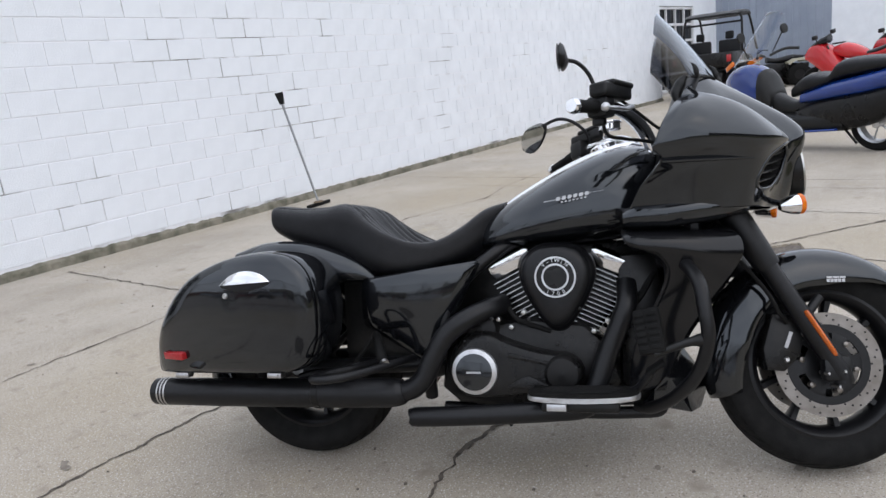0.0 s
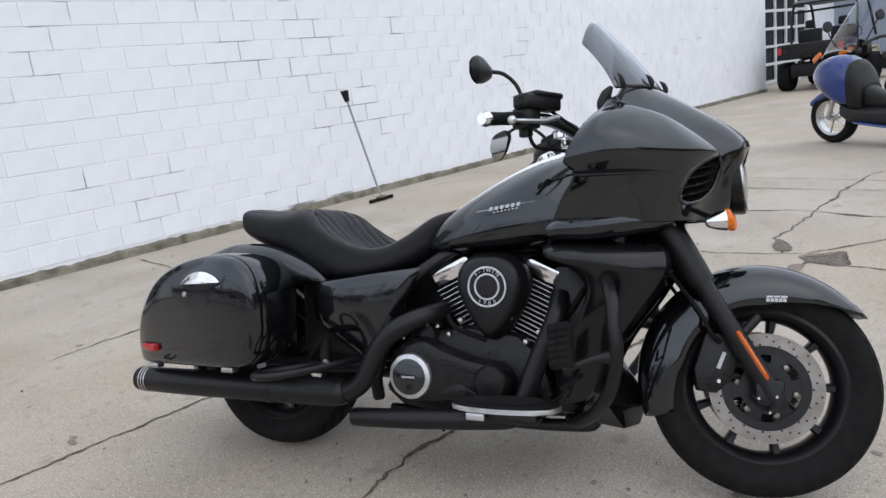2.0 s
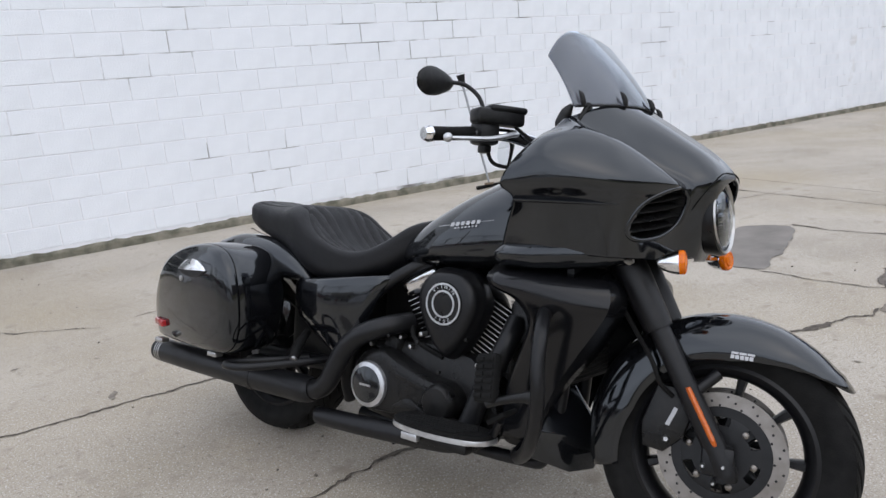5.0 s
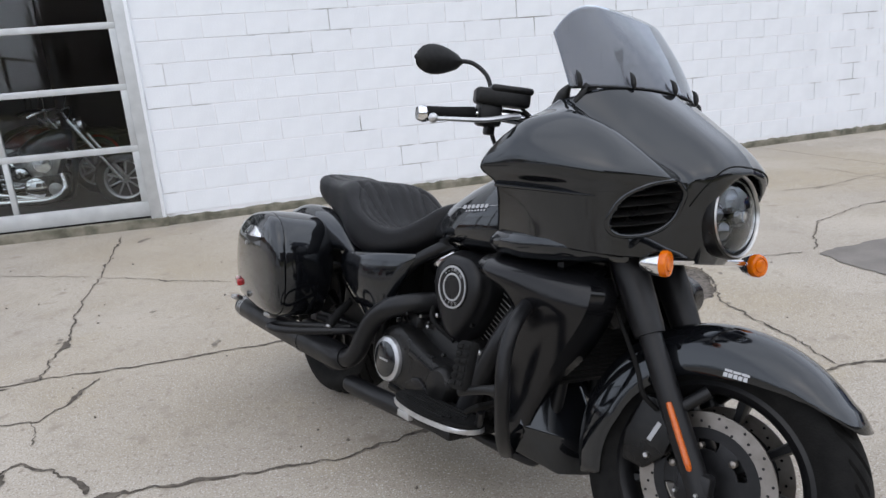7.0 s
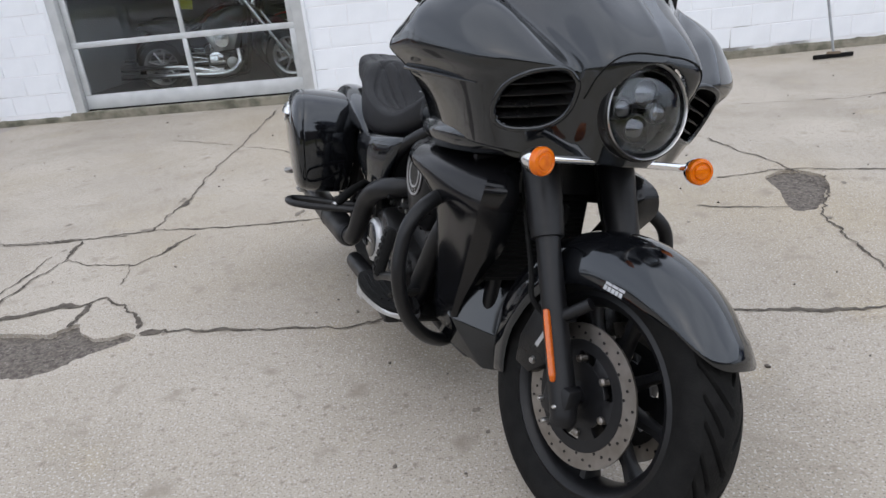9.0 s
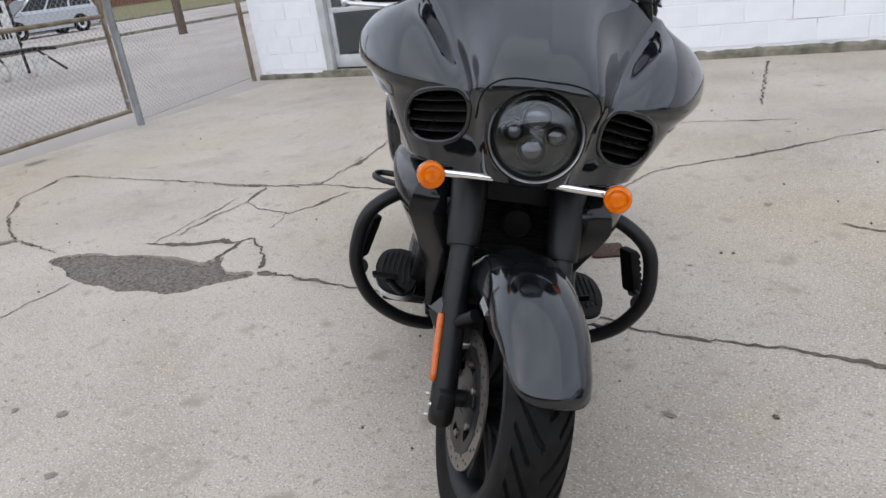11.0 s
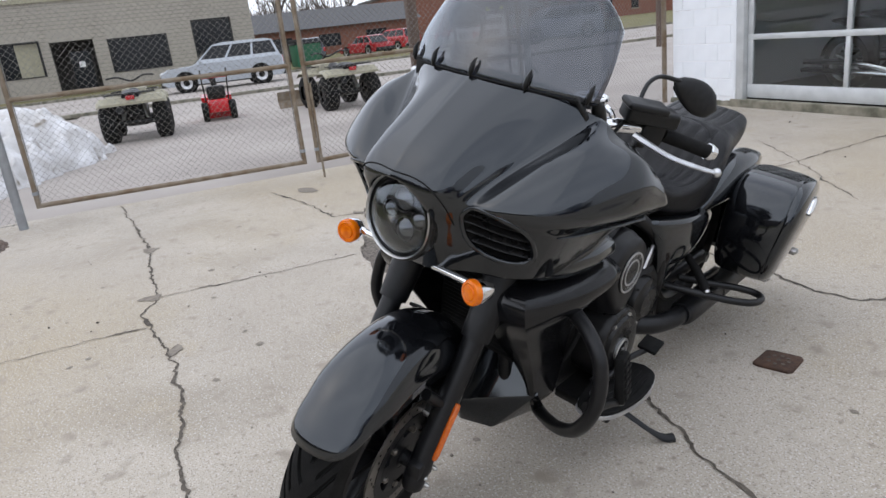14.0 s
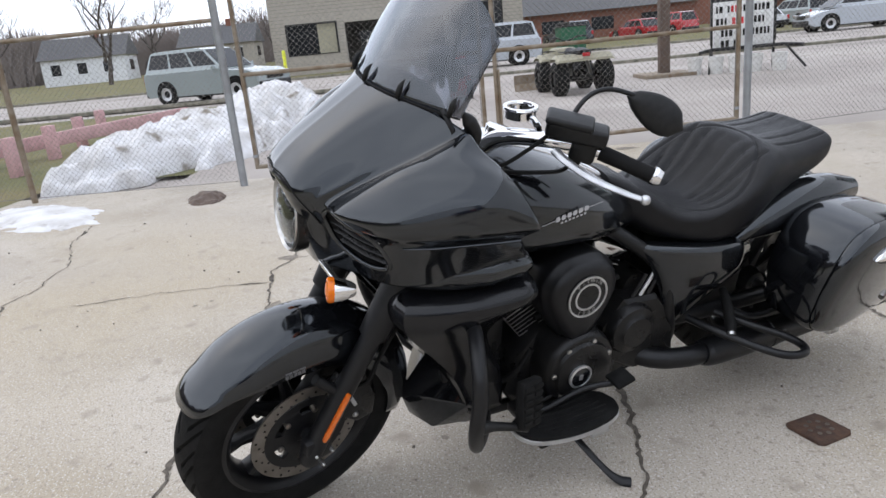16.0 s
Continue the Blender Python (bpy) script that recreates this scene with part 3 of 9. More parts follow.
def crom(vals, t):
    """Smooth value at t (0..1) through evenly spaced values."""
    n = len(vals) - 1
    u = min(max(t, 0), 1) * n
    i = min(int(u), n - 1)
    f = u - i
    b, c = vals[i], vals[i + 1]
    a = vals[i - 1] if i else 2 * b - c
    d = vals[i + 2] if i + 2 <= n else 2 * c - b
    return 0.5 * (2 * b + (c - a) * f + (2 * a - 5 * b + 4 * c - d) * f * f + (3 * b - a - 3 * c + d) * f ** 3)


# --- wheels ---
def tyre_bm(radius, half, rim, blocks=17, cols=16, m=48):
    """Rows are skewed so that the swept grooves of the tread follow them."""
    bm = bmesh.new()
    n = blocks * cols
    rings = []
    for i in range(n):
        ring = []
        for j in range(m + 1):
            s = -1 + 2 * j / m
            th = 2 * math.pi * i / n
            if abs(s) < 0.62:
                q = s / 0.62
                r = radius - 0.020 * q * q
                y = half * 0.86 * q
                c = (i + (cols // 2 if q > 0 else 0)) % cols
                if c in (4, 5) and 0.06 < abs(q) < 0.97 or c in (11, 12) and 0.42 < abs(q) < 0.97:
                    r -= 0.008
                w = abs(q)
            else:
                q = (abs(s) - 0.62) / 0.38
                r = radius - 0.020 - (radius - 0.020 - rim) * (q ** 1.15)
                y = math.copysign(half * (0.86 + 0.16 * math.sin(math.pi * min(q * 1.1, 1)) - 0.10 * q), s)
                w = 1.0
            th += (0.34 * w ** 1.4) - 0.10
            ring.append(bm.verts.new((r * math.cos(th), y, r * math.sin(th))))
        rings.append(ring)
    for i in range(n):
        a, b = rings[i], rings[(i + 1) % n]
        for j in range(m):
            bm.faces.new((a[j], b[j], b[j + 1], a[j + 1]))
    return bm


def rim_bm(rim, half, spokes, hub):
    bm = bmesh.new()
    prof = [(rim + 0.006, half), (rim - 0.004, half + 0.004), (rim - 0.016, half - 0.004), (rim - 0.026, half * 0.55), (rim - 0.030, 0),
            (rim - 0.026, -half * 0.55), (rim - 0.016, -half + 0.004), (rim - 0.004, -half - 0.004), (rim + 0.006, -half), (rim + 0.002, -half * 0.5), (rim + 0.002, half * 0.5), (rim + 0.006, half)]
    lathe(bm, prof, ACROSS, 72, closed=False)
    lathe(bm, [(0.012, -0.075), (hub, -0.07), (hub * 1.25, -0.04), (hub * 1.25, 0.04), (hub, 0.07), (0.012, 0.075)], ACROSS, 28)
    return bm


def spoke_bm(rim, hub, k, spokes):
    bm = bmesh.new()
    if True:
        a = 2 * math.pi * k / spokes
        rings = []
        for t, w, d in ((hub * 1.1, 0.020, 0.030), (0.10, 0.013, 0.022), (rim - 0.06, 0.010, 0.018), (rim - 0.024, 0.013, 0.026)):
            c, s = math.cos(a), math.sin(a)
            ring = []
            for u, v in ((-1, -0.6), (-0.6, -1), (0.6, -1), (1, -0.6), (1, 0.6), (0.6, 1), (-0.6, 1), (-1, 0.6)):
                ring.append((t * c - u * w * s, v * d, t * s + u * w * c))
            rings.append(ring)
        loft(bm, rings)
    return bm


def disc_bm(y):
    bm = bmesh.new()
    n = 72
    prof = [(0.111, -0.0025), (0.150, -0.0025), (0.150, 0.0025), (0.111, 0.0025), (0.111, -0.0025)]
    lathe(bm, prof, ACROSS @ Matrix.Translation((0, 0, -y)), n, closed=False)
    return bm


def hole_bm(y, k):
    a = 2 * math.pi * k / 45
    r = (0.119, 0.130, 0.141)[k % 3]
    return lathed([(0.0032, -0.0035), (0.0032, 0.0035)], Matrix.Translation((r * math.cos(a), y, r * math.sin(a))) @ pose(0, 0, 0, 90), 8)


def carrier_bm(y):
    """Hub plate and outer ring joined by six bridges, with oblong openings between them."""
    bm = bmesh.new()
    m = ACROSS @ Matrix.Translation((0, 0, -y))
    for r0, r1 in ((0.030, 0.070), (0.092, 0.116)):
        lathe(bm, [(r0, -0.004), (r1 - 0.001, -0.004), (r1, -0.003), (r1, 0.003), (r1 - 0.001, 0.004), (r0, 0.004), (r0, -0.004)], m, 48, closed=False)
    return bm


def bridge_bm(y, k):
    a = radians(60 * k + 5)
    pts = [(r * math.cos(a + radians(d)), r * math.sin(a + radians(d))) for r, d in ((0.066, -17), (0.067, 0), (0.066, 17), (0.080, 13), (0.095, 16), (0.096, 0), (0.095, -16), (0.080, -13))]
    return slabbed(pts, y - 0.0038, y + 0.0038, 0.001)


def bolts_bm(y, r, count, size=0.008, depth=0.012):
    bm = bmesh.new()
    for k in range(count):
        a = 2 * math.pi * (k + 0.3) / count
        m = Matrix.Translation((r * math.cos(a), y, r * math.sin(a))) @ pose(0, 0, 0, 90)
        lathe(bm, [(size * 0.55, -depth), (size, -depth * 0.8), (size, depth * 0.8), (size * 0.55, depth)], m, 10)
    return bm


FRONT = STEERED @ Matrix.Translation(AXLE)
front_wheel = part("front_wheel", moved(rim_bm(0.212, 0.052, 9, 0.034), FRONT), M["satin_black"], bike, "black cast front wheel with nine spokes")
for k in range(9):
    part("spoke", moved(spoke_bm(0.212, 0.034, k, 9), FRONT), M["satin_black"], front_wheel)
part("tyre", moved(tyre_bm(0.308, 0.066, 0.205), FRONT), M["rubber"], front_wheel, "black treaded front tyre", angle=28)
for yy in (-0.068, 0.068):
    dd = part("brake_disc", moved(disc_bm(yy), FRONT), M["disc"], front_wheel, "drilled steel brake disc")
    for k in range(45):
        part("drill_hole", moved(hole_bm(yy, k), FRONT), M["case_black"], front_wheel)
    part("disc_carrier", moved(carrier_bm(yy), FRONT), M["satin_black"], front_wheel)
    for k in range(6):
        part("carrier_bridge", moved(bridge_bm(yy, k), FRONT), M["satin_black"], front_wheel)
        part("disc_bolt", moved(moved(bolts_bm(yy, 0.076, 1), Matrix.Rotation(radians(60 * k), 4, "Y")), FRONT), M["disc"], front_wheel)
part("axle", moved(lathed([(0.010, -0.132), (0.019, -0.132), (0.019, 0.132), (0.010, 0.132)], ACROSS, 20), FRONT), M["satin_black"], front_wheel)
part("axle_nut", moved(lathed([(0.010, 0.128), (0.0145, 0.137), (0.0105, 0.139), (0.009, 0.134)], ACROSS, 20), FRONT), M["steel"], front_wheel)
REAR = Matrix.Translation((0, 0, 0.31))
rear_wheel = part("rear_wheel", moved(rim_bm(0.212, 0.068, 9, 0.04), REAR), M["satin_black"], bike, "black cast rear wheel")
for k in range(9):
    part("spoke", moved(spoke_bm(0.212, 0.04, k, 9), REAR), M["satin_black"], rear_wheel)
part("tyre", moved(tyre_bm(0.316, 0.086, 0.21), REAR), M["rubber"], rear_wheel, "wide black rear tyre", angle=28)
part("axle", moved(lathed([(0.012, -0.16), (0.02, -0.16), (0.02, 0.16), (0.012, 0.16)], ACROSS, 20), REAR), M["steel"], rear_wheel)


# --- forks, steering with the wheel ---
def on_fork(z, y, ahead=0.0):
    d = z - AXLE.z
    return Vector((AXLE.x - d * math.tan(RAKE) + ahead, y, z))


for sgn in (-1, 1):
    y = 0.118 * sgn
    leg = part("fork_leg", moved(tubed([on_fork(0.255, y, -0.012), on_fork(0.30, y), on_fork(0.56, y), on_fork(0.83, y)], [0.026, 0.0285, 0.0265, 0.027], 20, per=4), STEERED), M["satin_black"], bike, "satin black front fork leg")
    part("fork_cover", moved(tubed([on_fork(0.592, y), on_fork(0.602, y), on_fork(0.72, y), on_fork(0.84, y)], [0.032, 0.0365, 0.042, 0.044], 24, per=3), STEERED), M["satin_black"], leg)
    rf = [(on_fork(z, y + sgn * 0.029, 0.008 + dx)) for z, dx in ((0.335, 0), (0.35, 0), (0.45, 0), (0.462, 0))]
    part("side_reflector", moved(tubed(rf, [0.004, 0.0088, 0.0088, 0.005], 10, per=3, flat=0.8), STEERED), M["amber"], leg, "long amber side reflector")
    part("axle_clamp", moved(boxed(AXLE.x - 0.04, AXLE.x + 0.035, y - 0.021, y + 0.021, 0.262, 0.335, 0.012), STEERED), M["satin_black"], leg)
    part("pinch_bolts", moved(moved(bolts_bm(0, 0.026, 3, 0.006, 0.03), Matrix.Translation((AXLE.x - 0.01, y + sgn * 0.002, 0.275))), STEERED), M["steel"], leg)
    cal = bmesh.new()
    slab(cal, [(-0.055, 0.075), (0.0, 0.09), (0.045, 0.055), (0.05, -0.02), (0.02, -0.075), (-0.03, -0.085), (-0.055, -0.03)], -0.03, 0.03, 0.008)
    moved(cal, Matrix.Translation((AXLE.x - 0.128, sgn * 0.072, AXLE.z + 0.062)) @ Matrix.Rotation(radians(18), 4, "Y"))
    caliper = part("brake_caliper", moved(cal, STEERED), M["case_black"], bike, "black front brake caliper")
    mk = boxed(-0.024, 0.024, -0.001, 0.001, -0.005, 0.005)
    moved(mk, Matrix.Translation((AXLE.x - 0.118, sgn * 0.103, AXLE.z + 0.075)) @ Matrix.Rotation(radians(-68), 4, "Y"))
    part("maker_mark", moved(mk, STEERED), M["grey_decal"], caliper)
    part("caliper_bolts", moved(moved(bolts_bm(0, 0.045, 2, 0.010, 0.036), Matrix.Translation((AXLE.x - 0.10, sgn * 0.072, AXLE.z + 0.055))), STEERED), M["steel"], caliper)
    hose = [on_fork(0.80, y * 0.9, -0.05), on_fork(0.66, y * 1.0, -0.07), on_fork(0.52, y * 1.1, -0.055), on_fork(0.46, y * 1.1, -0.06), (AXLE.x - 0.12, y * 0.9, 0.43)]
    part("brake_hose", moved(tubed(hose, 0.006, 8), STEERED), M["rubber"], bike)
part("lower_yoke", moved(boxed(1.33, 1.42, -0.165, 0.165, 0.775, 0.815, 0.01), STEERED), M["satin_black"], bike)


# --- front fender ---
def fender_bm():
    rings = []
    n, m = 44, 18
    for i in range(n + 1):
        t = i / n
        a = radians(35 + (197 - 35) * t)
        R = 0.330 + 0.012 * math.sin(math.pi * t)
        taper = min(1.0, 0.35 + 2.6 * t) * min(1.0, 0.55 + 2.2 * (1 - t))
        half = 0.096 * min(1.0, 0.86 + 0.9 * t, 0.72 + 1.4 * (1 - t))
        drop = 0.102 * min(1.0, 0.36 + 1.9 * t, 0.65 + 1.6 * (1 - t))
        if t < 0.06:
            R += 0.004
        ring = []
        for j in range(m + 1):
            s = -1 + 2 * j / m
            q = abs(s) ** 2.6
            y = half * math.sin(s * math.pi / 2) * (1.0 if abs(s) < 0.9 else 1.02)
            r = R - drop * q - 0.01 * s * s + 0.004 * math.exp(-(s / 0.25) ** 2)
            b = a + radians(15) * abs(s) ** 3.0 * max(0.0, 1 - t / 0.22)
            ring.append((r * math.cos(b), y, r * math.sin(b)))
        rings.append(ring)
    bm = bmesh.new()
    loft(bm, rings, closed_ring=False)
    return bm


fender = part("front_fender", moved(fender_bm(), FRONT), M["paint_black"], bike, "gloss black front fender hugging the tyre", angle=70)
sm = fender.modifiers.new("thickness", "SOLIDIFY")
sm.thickness, sm.offset = 0.004, -1
for sgn in (-1, 1):
    mk = bmesh.new()
    for k in range(3):
        box(mk, -0.026 + k * 0.018, -0.010 + k * 0.018, 0.0028, 0.0082, -0.0005, 0.0007)
    for k in range(5):
        box(mk, -0.027 + k * 0.0105, -0.0185 + k * 0.0105, -0.0085, 0.0008, -0.0005, 0.0007)
    spot = STEERED.inverted() @ Vector((1.672, -0.034, 0.554))
    at, nrm = stuck(fender.data, STEERED @ Vector((spot.x, -sgn * spot.y, spot.z)))
    along = (STEERED.to_3x3() @ Vector((-sgn, 0, -0.02)))
    along = (along - nrm * along.dot(nrm)).normalized()
    up = nrm.cross(along)
    mm = Matrix((along, up, nrm)).transposed().to_4x4()
    part("fender_mark", moved(mk, Matrix.Translation(at) @ mm), M["grey_decal" if sgn < 0 else "dim_decal"], fender, "small white lettering bars")
    st = [on_fork(0.44, sgn * 0.118, 0.0), (AXLE.x - 0.02, sgn * 0.092, 0.50)]
    part("fender_stay", moved(tubed(st, 0.014, 10, per=2), STEERED), M["satin_black"], fender)


# --- fairing shell ---
# upright guide lines from the lower edge to the top edge: (ahead, half width, height)
RIDGE = [(1.555, 0, .775), (1.581, 0, .84), (1.596, 0, .905), (1.610, 0, .955), (1.612, 0, .995), (1.570, 0, 1.042), (1.485, 0, 1.100), (1.386, 0, 1.163)]
HOOD = [(1.546, .062, .775), (1.569, .077, .84), (1.584, .086, .905), (1.598, .092, .950), (1.596, .094, .988), (1.553, .092, 1.034), (1.468, .092, 1.093), (1.374, .092, 1.158)]
CHEEK = [(1.512, .108, .775), (1.530, .116, .84), (1.546, .122, .905), (1.560, .128, .942), (1.556, .132, .970), (1.485, .148, 1.012), (1.406, .166, 1.067), (1.335, .180, 1.150)]
VALLEY = [(1.482, .150, .775), (1.508, .150, .84), (1.530, .150, .905), (1.540, .148, .938), (1.531, .150, .962), (1.449, .178, 1.008), (1.365, .214, 1.058), (1.283, .249, 1.118)]
LOBE = [(1.452, .205, .775), (1.476, .215, .84), (1.500, .222, .905), (1.522, .224, .940), (1.526, .216, .968), (1.432, .248, 1.042), (1.348, .272, 1.080), (1.272, .272, 1.108)]
FLANK = [(1.390, .252, .775), (1.410, .278, .84), (1.434, .298, .905), (1.456, .310, .938), (1.458, .310, .970), (1.398, .312, 1.032), (1.322, .318, 1.070), (1.258, .298, 1.082)]
SHOULDER = [(1.255, .268, .775), (1.270, .300, .84), (1.302, .338, .905), (1.320, .370, .936), (1.326, .382, .962), (1.296, .384, 1.008), (1.262, .362, 1.046), (1.240, .326, 1.062)]
REAR_RIM = [(1.103, .255, .775), (1.140, .295, .84), (1.194, .362, .903), (1.176, .392, .930), (1.180, .402, .946), (1.190, .394, .974), (1.205, .374, 1.008), (1.222, .350, 1.038)]
GUIDES = (RIDGE, HOOD, CHEEK, VALLEY, LOBE, FLANK, SHOULDER, REAR_RIM)


def shell_point(v, u):
    """v 0..1 up the shell, u -1 (right rear edge) .. 1 (left rear edge)."""
    a = abs(u)
    at_v = [[crom([p[k] for p in g], v) for g in GUIDES] for k in range(3)]
    x, y, z = (crom(q, a) for q in at_v)
    return Vector((x, math.copysign(max(0.0, y), u), z))


LAMP = Vector((1.580, 0, 0.890))
VENT = Vector((1.505, 0.194, 0.886))


def in_vent(p):
    y, z = (abs(p.y) - VENT.y) / 0.061, (p.z - VENT.z + 0.22 * (abs(p.y) - VENT.y)) / 0.058
    return abs(y) ** 2.5 + abs(z) ** 2.5 < 1.0 and p.x > 1.38


def shell_bm():
    bm = bmesh.new()
    nu, nv = 220, 110
    grid = [[bm.verts.new(shell_point(j / nv, -1 + 2 * i / nu)) for i in range(nu + 1)] for j in range(nv + 1)]
    for j in range(nv):
        for i in range(nu):
            c = (grid[j][i].co + grid[j + 1][i + 1].co) / 2
            if (c.y / 0.092) ** 2 + ((c.z - LAMP.z) / 0.092) ** 2 < 1 and c.x > 1.5:
                continue
            if in_vent(c):
                continue
            bm.faces.new((grid[j][i], grid[j][i + 1], grid[j + 1][i + 1], grid[j + 1][i]))
    for v in [v for v in bm.verts if not v.link_faces]:
        bm.verts.remove(v)
    return bm


fairing = part("fairing", shell_bm(), M["paint_black"], bike, "gloss black batwing fairing with two vents", angle=60)
sm = fairing.modifiers.new("thickness", "SOLIDIFY")
sm.thickness, sm.offset = 0.006, -1

# raised strake along each side and the flared lip under it
def strake_bm():
    bm = bmesh.new()
    pts = [shell_point(0.282 - 0.03 * (1 - u), -u) + Vector((0, -0.001, 0)) for u in (0.995, 0.92, 0.85, 0.78, 0.71)]
    tube(bm, pts, [0.010, 0.010, 0.009, 0.007, 0.002], 10, per=6, flat=0.6)
    return bm


both("fairing_strake", strake_bm, M["paint_black"], fairing)


def lip_bm():
    rings = []
    for x, yo, z0, z1 in ((1.090, 0.266, .733, .785), (1.12, 0.280, .728, .797), (1.21, 0.286, .728, .803), (1.30, 0.278, .738, .812), (1.37, 0.258, .748, .812), (1.425, 0.222, .758, .806)):
        zm = (z0 + z1) / 2
        yi = yo - 0.10
        rings.append([(x, -yi, z1), (x, -yo + 0.03, z1 - 0.002), (x, -yo + 0.008, z1 - 0.012), (x, -yo, zm + 0.006), (x, -yo + 0.003, zm - 0.008), (x, -yo + 0.018, z0 + 0.006), (x, -yo + 0.04, z0), (x, -yi, z0)])
    return lofted(rings)


both("fairing_lip", lip_bm, M["paint_black"], fairing, angle=60)

# vents: rim, box behind, slats
def shell_at(y, z):
    """Point of the right half of the shell at this width and height."""
    v, u = 0.4, 0.4
    for q in range(24):
        p = shell_point(v, u)
        pv, pu = (shell_point(v + 0.004, u) - p) / 0.004, (shell_point(v, u + 0.004) - p) / 0.004
        det = pv.y * pu.z - pv.z * pu.y
        dy, dz = y - p.y, z - p.z
        v += max(-0.12, min(0.12, (dy * pu.z - dz * pu.y) / det))
        u += max(-0.12, min(0.12, (pv.y * dz - pv.z * dy) / det))
        v, u = min(0.9, max(0.0, v)), min(0.95, max(0.004, u))
    return shell_point(v, -u)


# seam of the nose panel over the lamp
def seam_bm():
    pts = []
    for k in range(25):
        a = math.pi * k / 24
        c, h = math.cos(a), math.sin(a)
        p = shell_at(0.118 * abs(c) ** 0.6, 0.90 + 0.097 * h ** 0.55)
        pts.append(Vector((p.x + 0.0006, math.copysign(p.y, c), p.z + 0.0006)))
    return tubed(pts, 0.0016, 6, per=2)


part("nose_seam", seam_bm(), M["rubber"], fairing)


def vent_ring(scale=1.0, push=0.0):
    pts = []
    for k in range(36):
        a = 2 * math.pi * k / 36
        c, s = math.cos(a), math.sin(a)
        dy, dz = 0.063 * scale * math.copysign(abs(c) ** 0.8, c), 0.060 * scale * math.copysign(abs(s) ** 0.8, s)
        pts.append(shell_at(VENT.y + dy, VENT.z + dz - 0.22 * dy) + Vector((-push, 0, 0)))
    return pts


def vent_rim():
    bm = bmesh.new()
    tube(bm, vent_ring(1.02, 0.003), 0.0062, 10, closed=True, per=2)
    return bm


def vent_box():
    bm = bmesh.new()
    a, b = vent_ring(1.02, 0.003), vent_ring(0.9, 0.06)
    loft(bm, [a, b], cap=False)
    bm.faces.new([v for v in bm.verts][len(a):])
    return bm


def vent_slat(dz):
    """One louvre: a thin blade whose front edge lies just behind the opening."""
    w = 0.063 * (1 - min(0.95, abs(dz) / 0.062) ** 2.5) ** 0.4
    rings = []
    for k in range(9):
        dy = -w + 2 * w * k / 8
        p = shell_at(VENT.y + dy, VENT.z + dz - 0.22 * dy) + Vector((-0.009, 0, 0))
        rings.append([p + Vector((0, 0, 0.0022)), p + Vector((0.002, 0, 0)), p + Vector((0, 0, -0.0022)), p + Vector((-0.035, 0, 0.010)), p + Vector((-0.035, 0, 0.014))])
    return lofted(rings)


for sgn in (-1, 1):
    def sided(bm):
        return bm if sgn < 0 else mirror_y(bm)
    vent = part("fairing_vent", sided(vent_rim()), M["paint_black"], bike, "oval vent with dark slats")
    part("vent_box", sided(vent_box()), M["rubber"], vent)
    for dz in (-0.036, -0.013, 0.010, 0.033):
        part("slat", sided(vent_slat(dz)), M["case_black"], vent)

# headlight
LAMP_M = Matrix.Translation(LAMP) @ pose(0, 0, 0, 0, 84, 0) @ Matrix.Scale(1.05, 4)
headlight = part("headlight", lathed([(0.080, -0.05), (0.090, -0.02), (0.0935, 0.0), (0.092, 0.010), (0.086, 0.013), (0.081, 0.006), (0.078, -0.012), (0.074, -0.035), (0.0, -0.045)], LAMP_M, 48), M["case_black"], bike, "round headlight with dark projector insert")
part("headlight_ring", lathed([(0.0868, 0.008), (0.0880, 0.014), (0.0868, 0.0165), (0.0842, 0.014), (0.0832, 0.006), (0.0868, 0.008)], LAMP_M, 48, closed=False), M["steel"], headlight, "thin bright ring")
for dy, dz, r in ((0, 0.034, 0.026), (0, -0.036, 0.026), (-0.042, 0.0, 0.020), (0.042, 0.0, 0.020)):
    lm = Matrix.Translation(LAMP + Vector((-0.012 + dz * 0.1, dy, dz))) @ pose(0, 0, 0, 0, 84, 0)
    part("projector", lathed([(r, -0.03), (r, 0.002), (r * 0.9, 0.004), (r * 0.8, 0.006), (r * 0.45, 0.013), (0.0, 0.016)], lm, 24), M["lamp_lens"], headlight)
    part("projector_ring", lathed([(r * 1.12, -0.03), (r * 1.12, 0.004), (r, 0.005), (r, -0.03)], lm, 24, closed=False), M["case_black"], headlight)
lens = part("lens", lathed([(0.079, 0.008), (0.070, 0.015), (0.045, 0.0225), (0.02, 0.0255), (0.0, 0.026)], LAMP_M, 40, closed=False), M["clear"], headlight, "clear domed lens")
lens.visible_shadow = False
sm = lens.modifiers.new("thickness", "SOLIDIFY")
sm.thickness = 0.0015

# windscreen on its clips
def screen_point(u, v):
    # v rises from the base line to the top edge
    a = abs(u)
    base = Vector((1.386 - 0.098 * a ** 2, 0.256 * u, 1.163 - 0.022 * a ** 2))
    hi = Vector((1.222 - 0.026 * a ** 2, 0.238 * u, 1.366 - 0.090 * a ** 5))
    p = base.lerp(hi, v)
    p.x += 0.010 * math.sin(math.pi * v)
    p.y += math.copysign(0.010 * math.sin(math.pi * v) * a ** 2, u)
    return p


def screen_bm():
    bm = bmesh.new()
    nu, nv = 48, 22
    g = [[bm.verts.new(screen_point(-1 + 2 * i / nu, j / nv)) for i in range(nu + 1)] for j in range(nv + 1)]
    for j in range(nv):
        for i in range(nu):
            bm.faces.new((g[j][i], g[j][i + 1], g[j + 1][i + 1], g[j + 1][i]))
    return bm


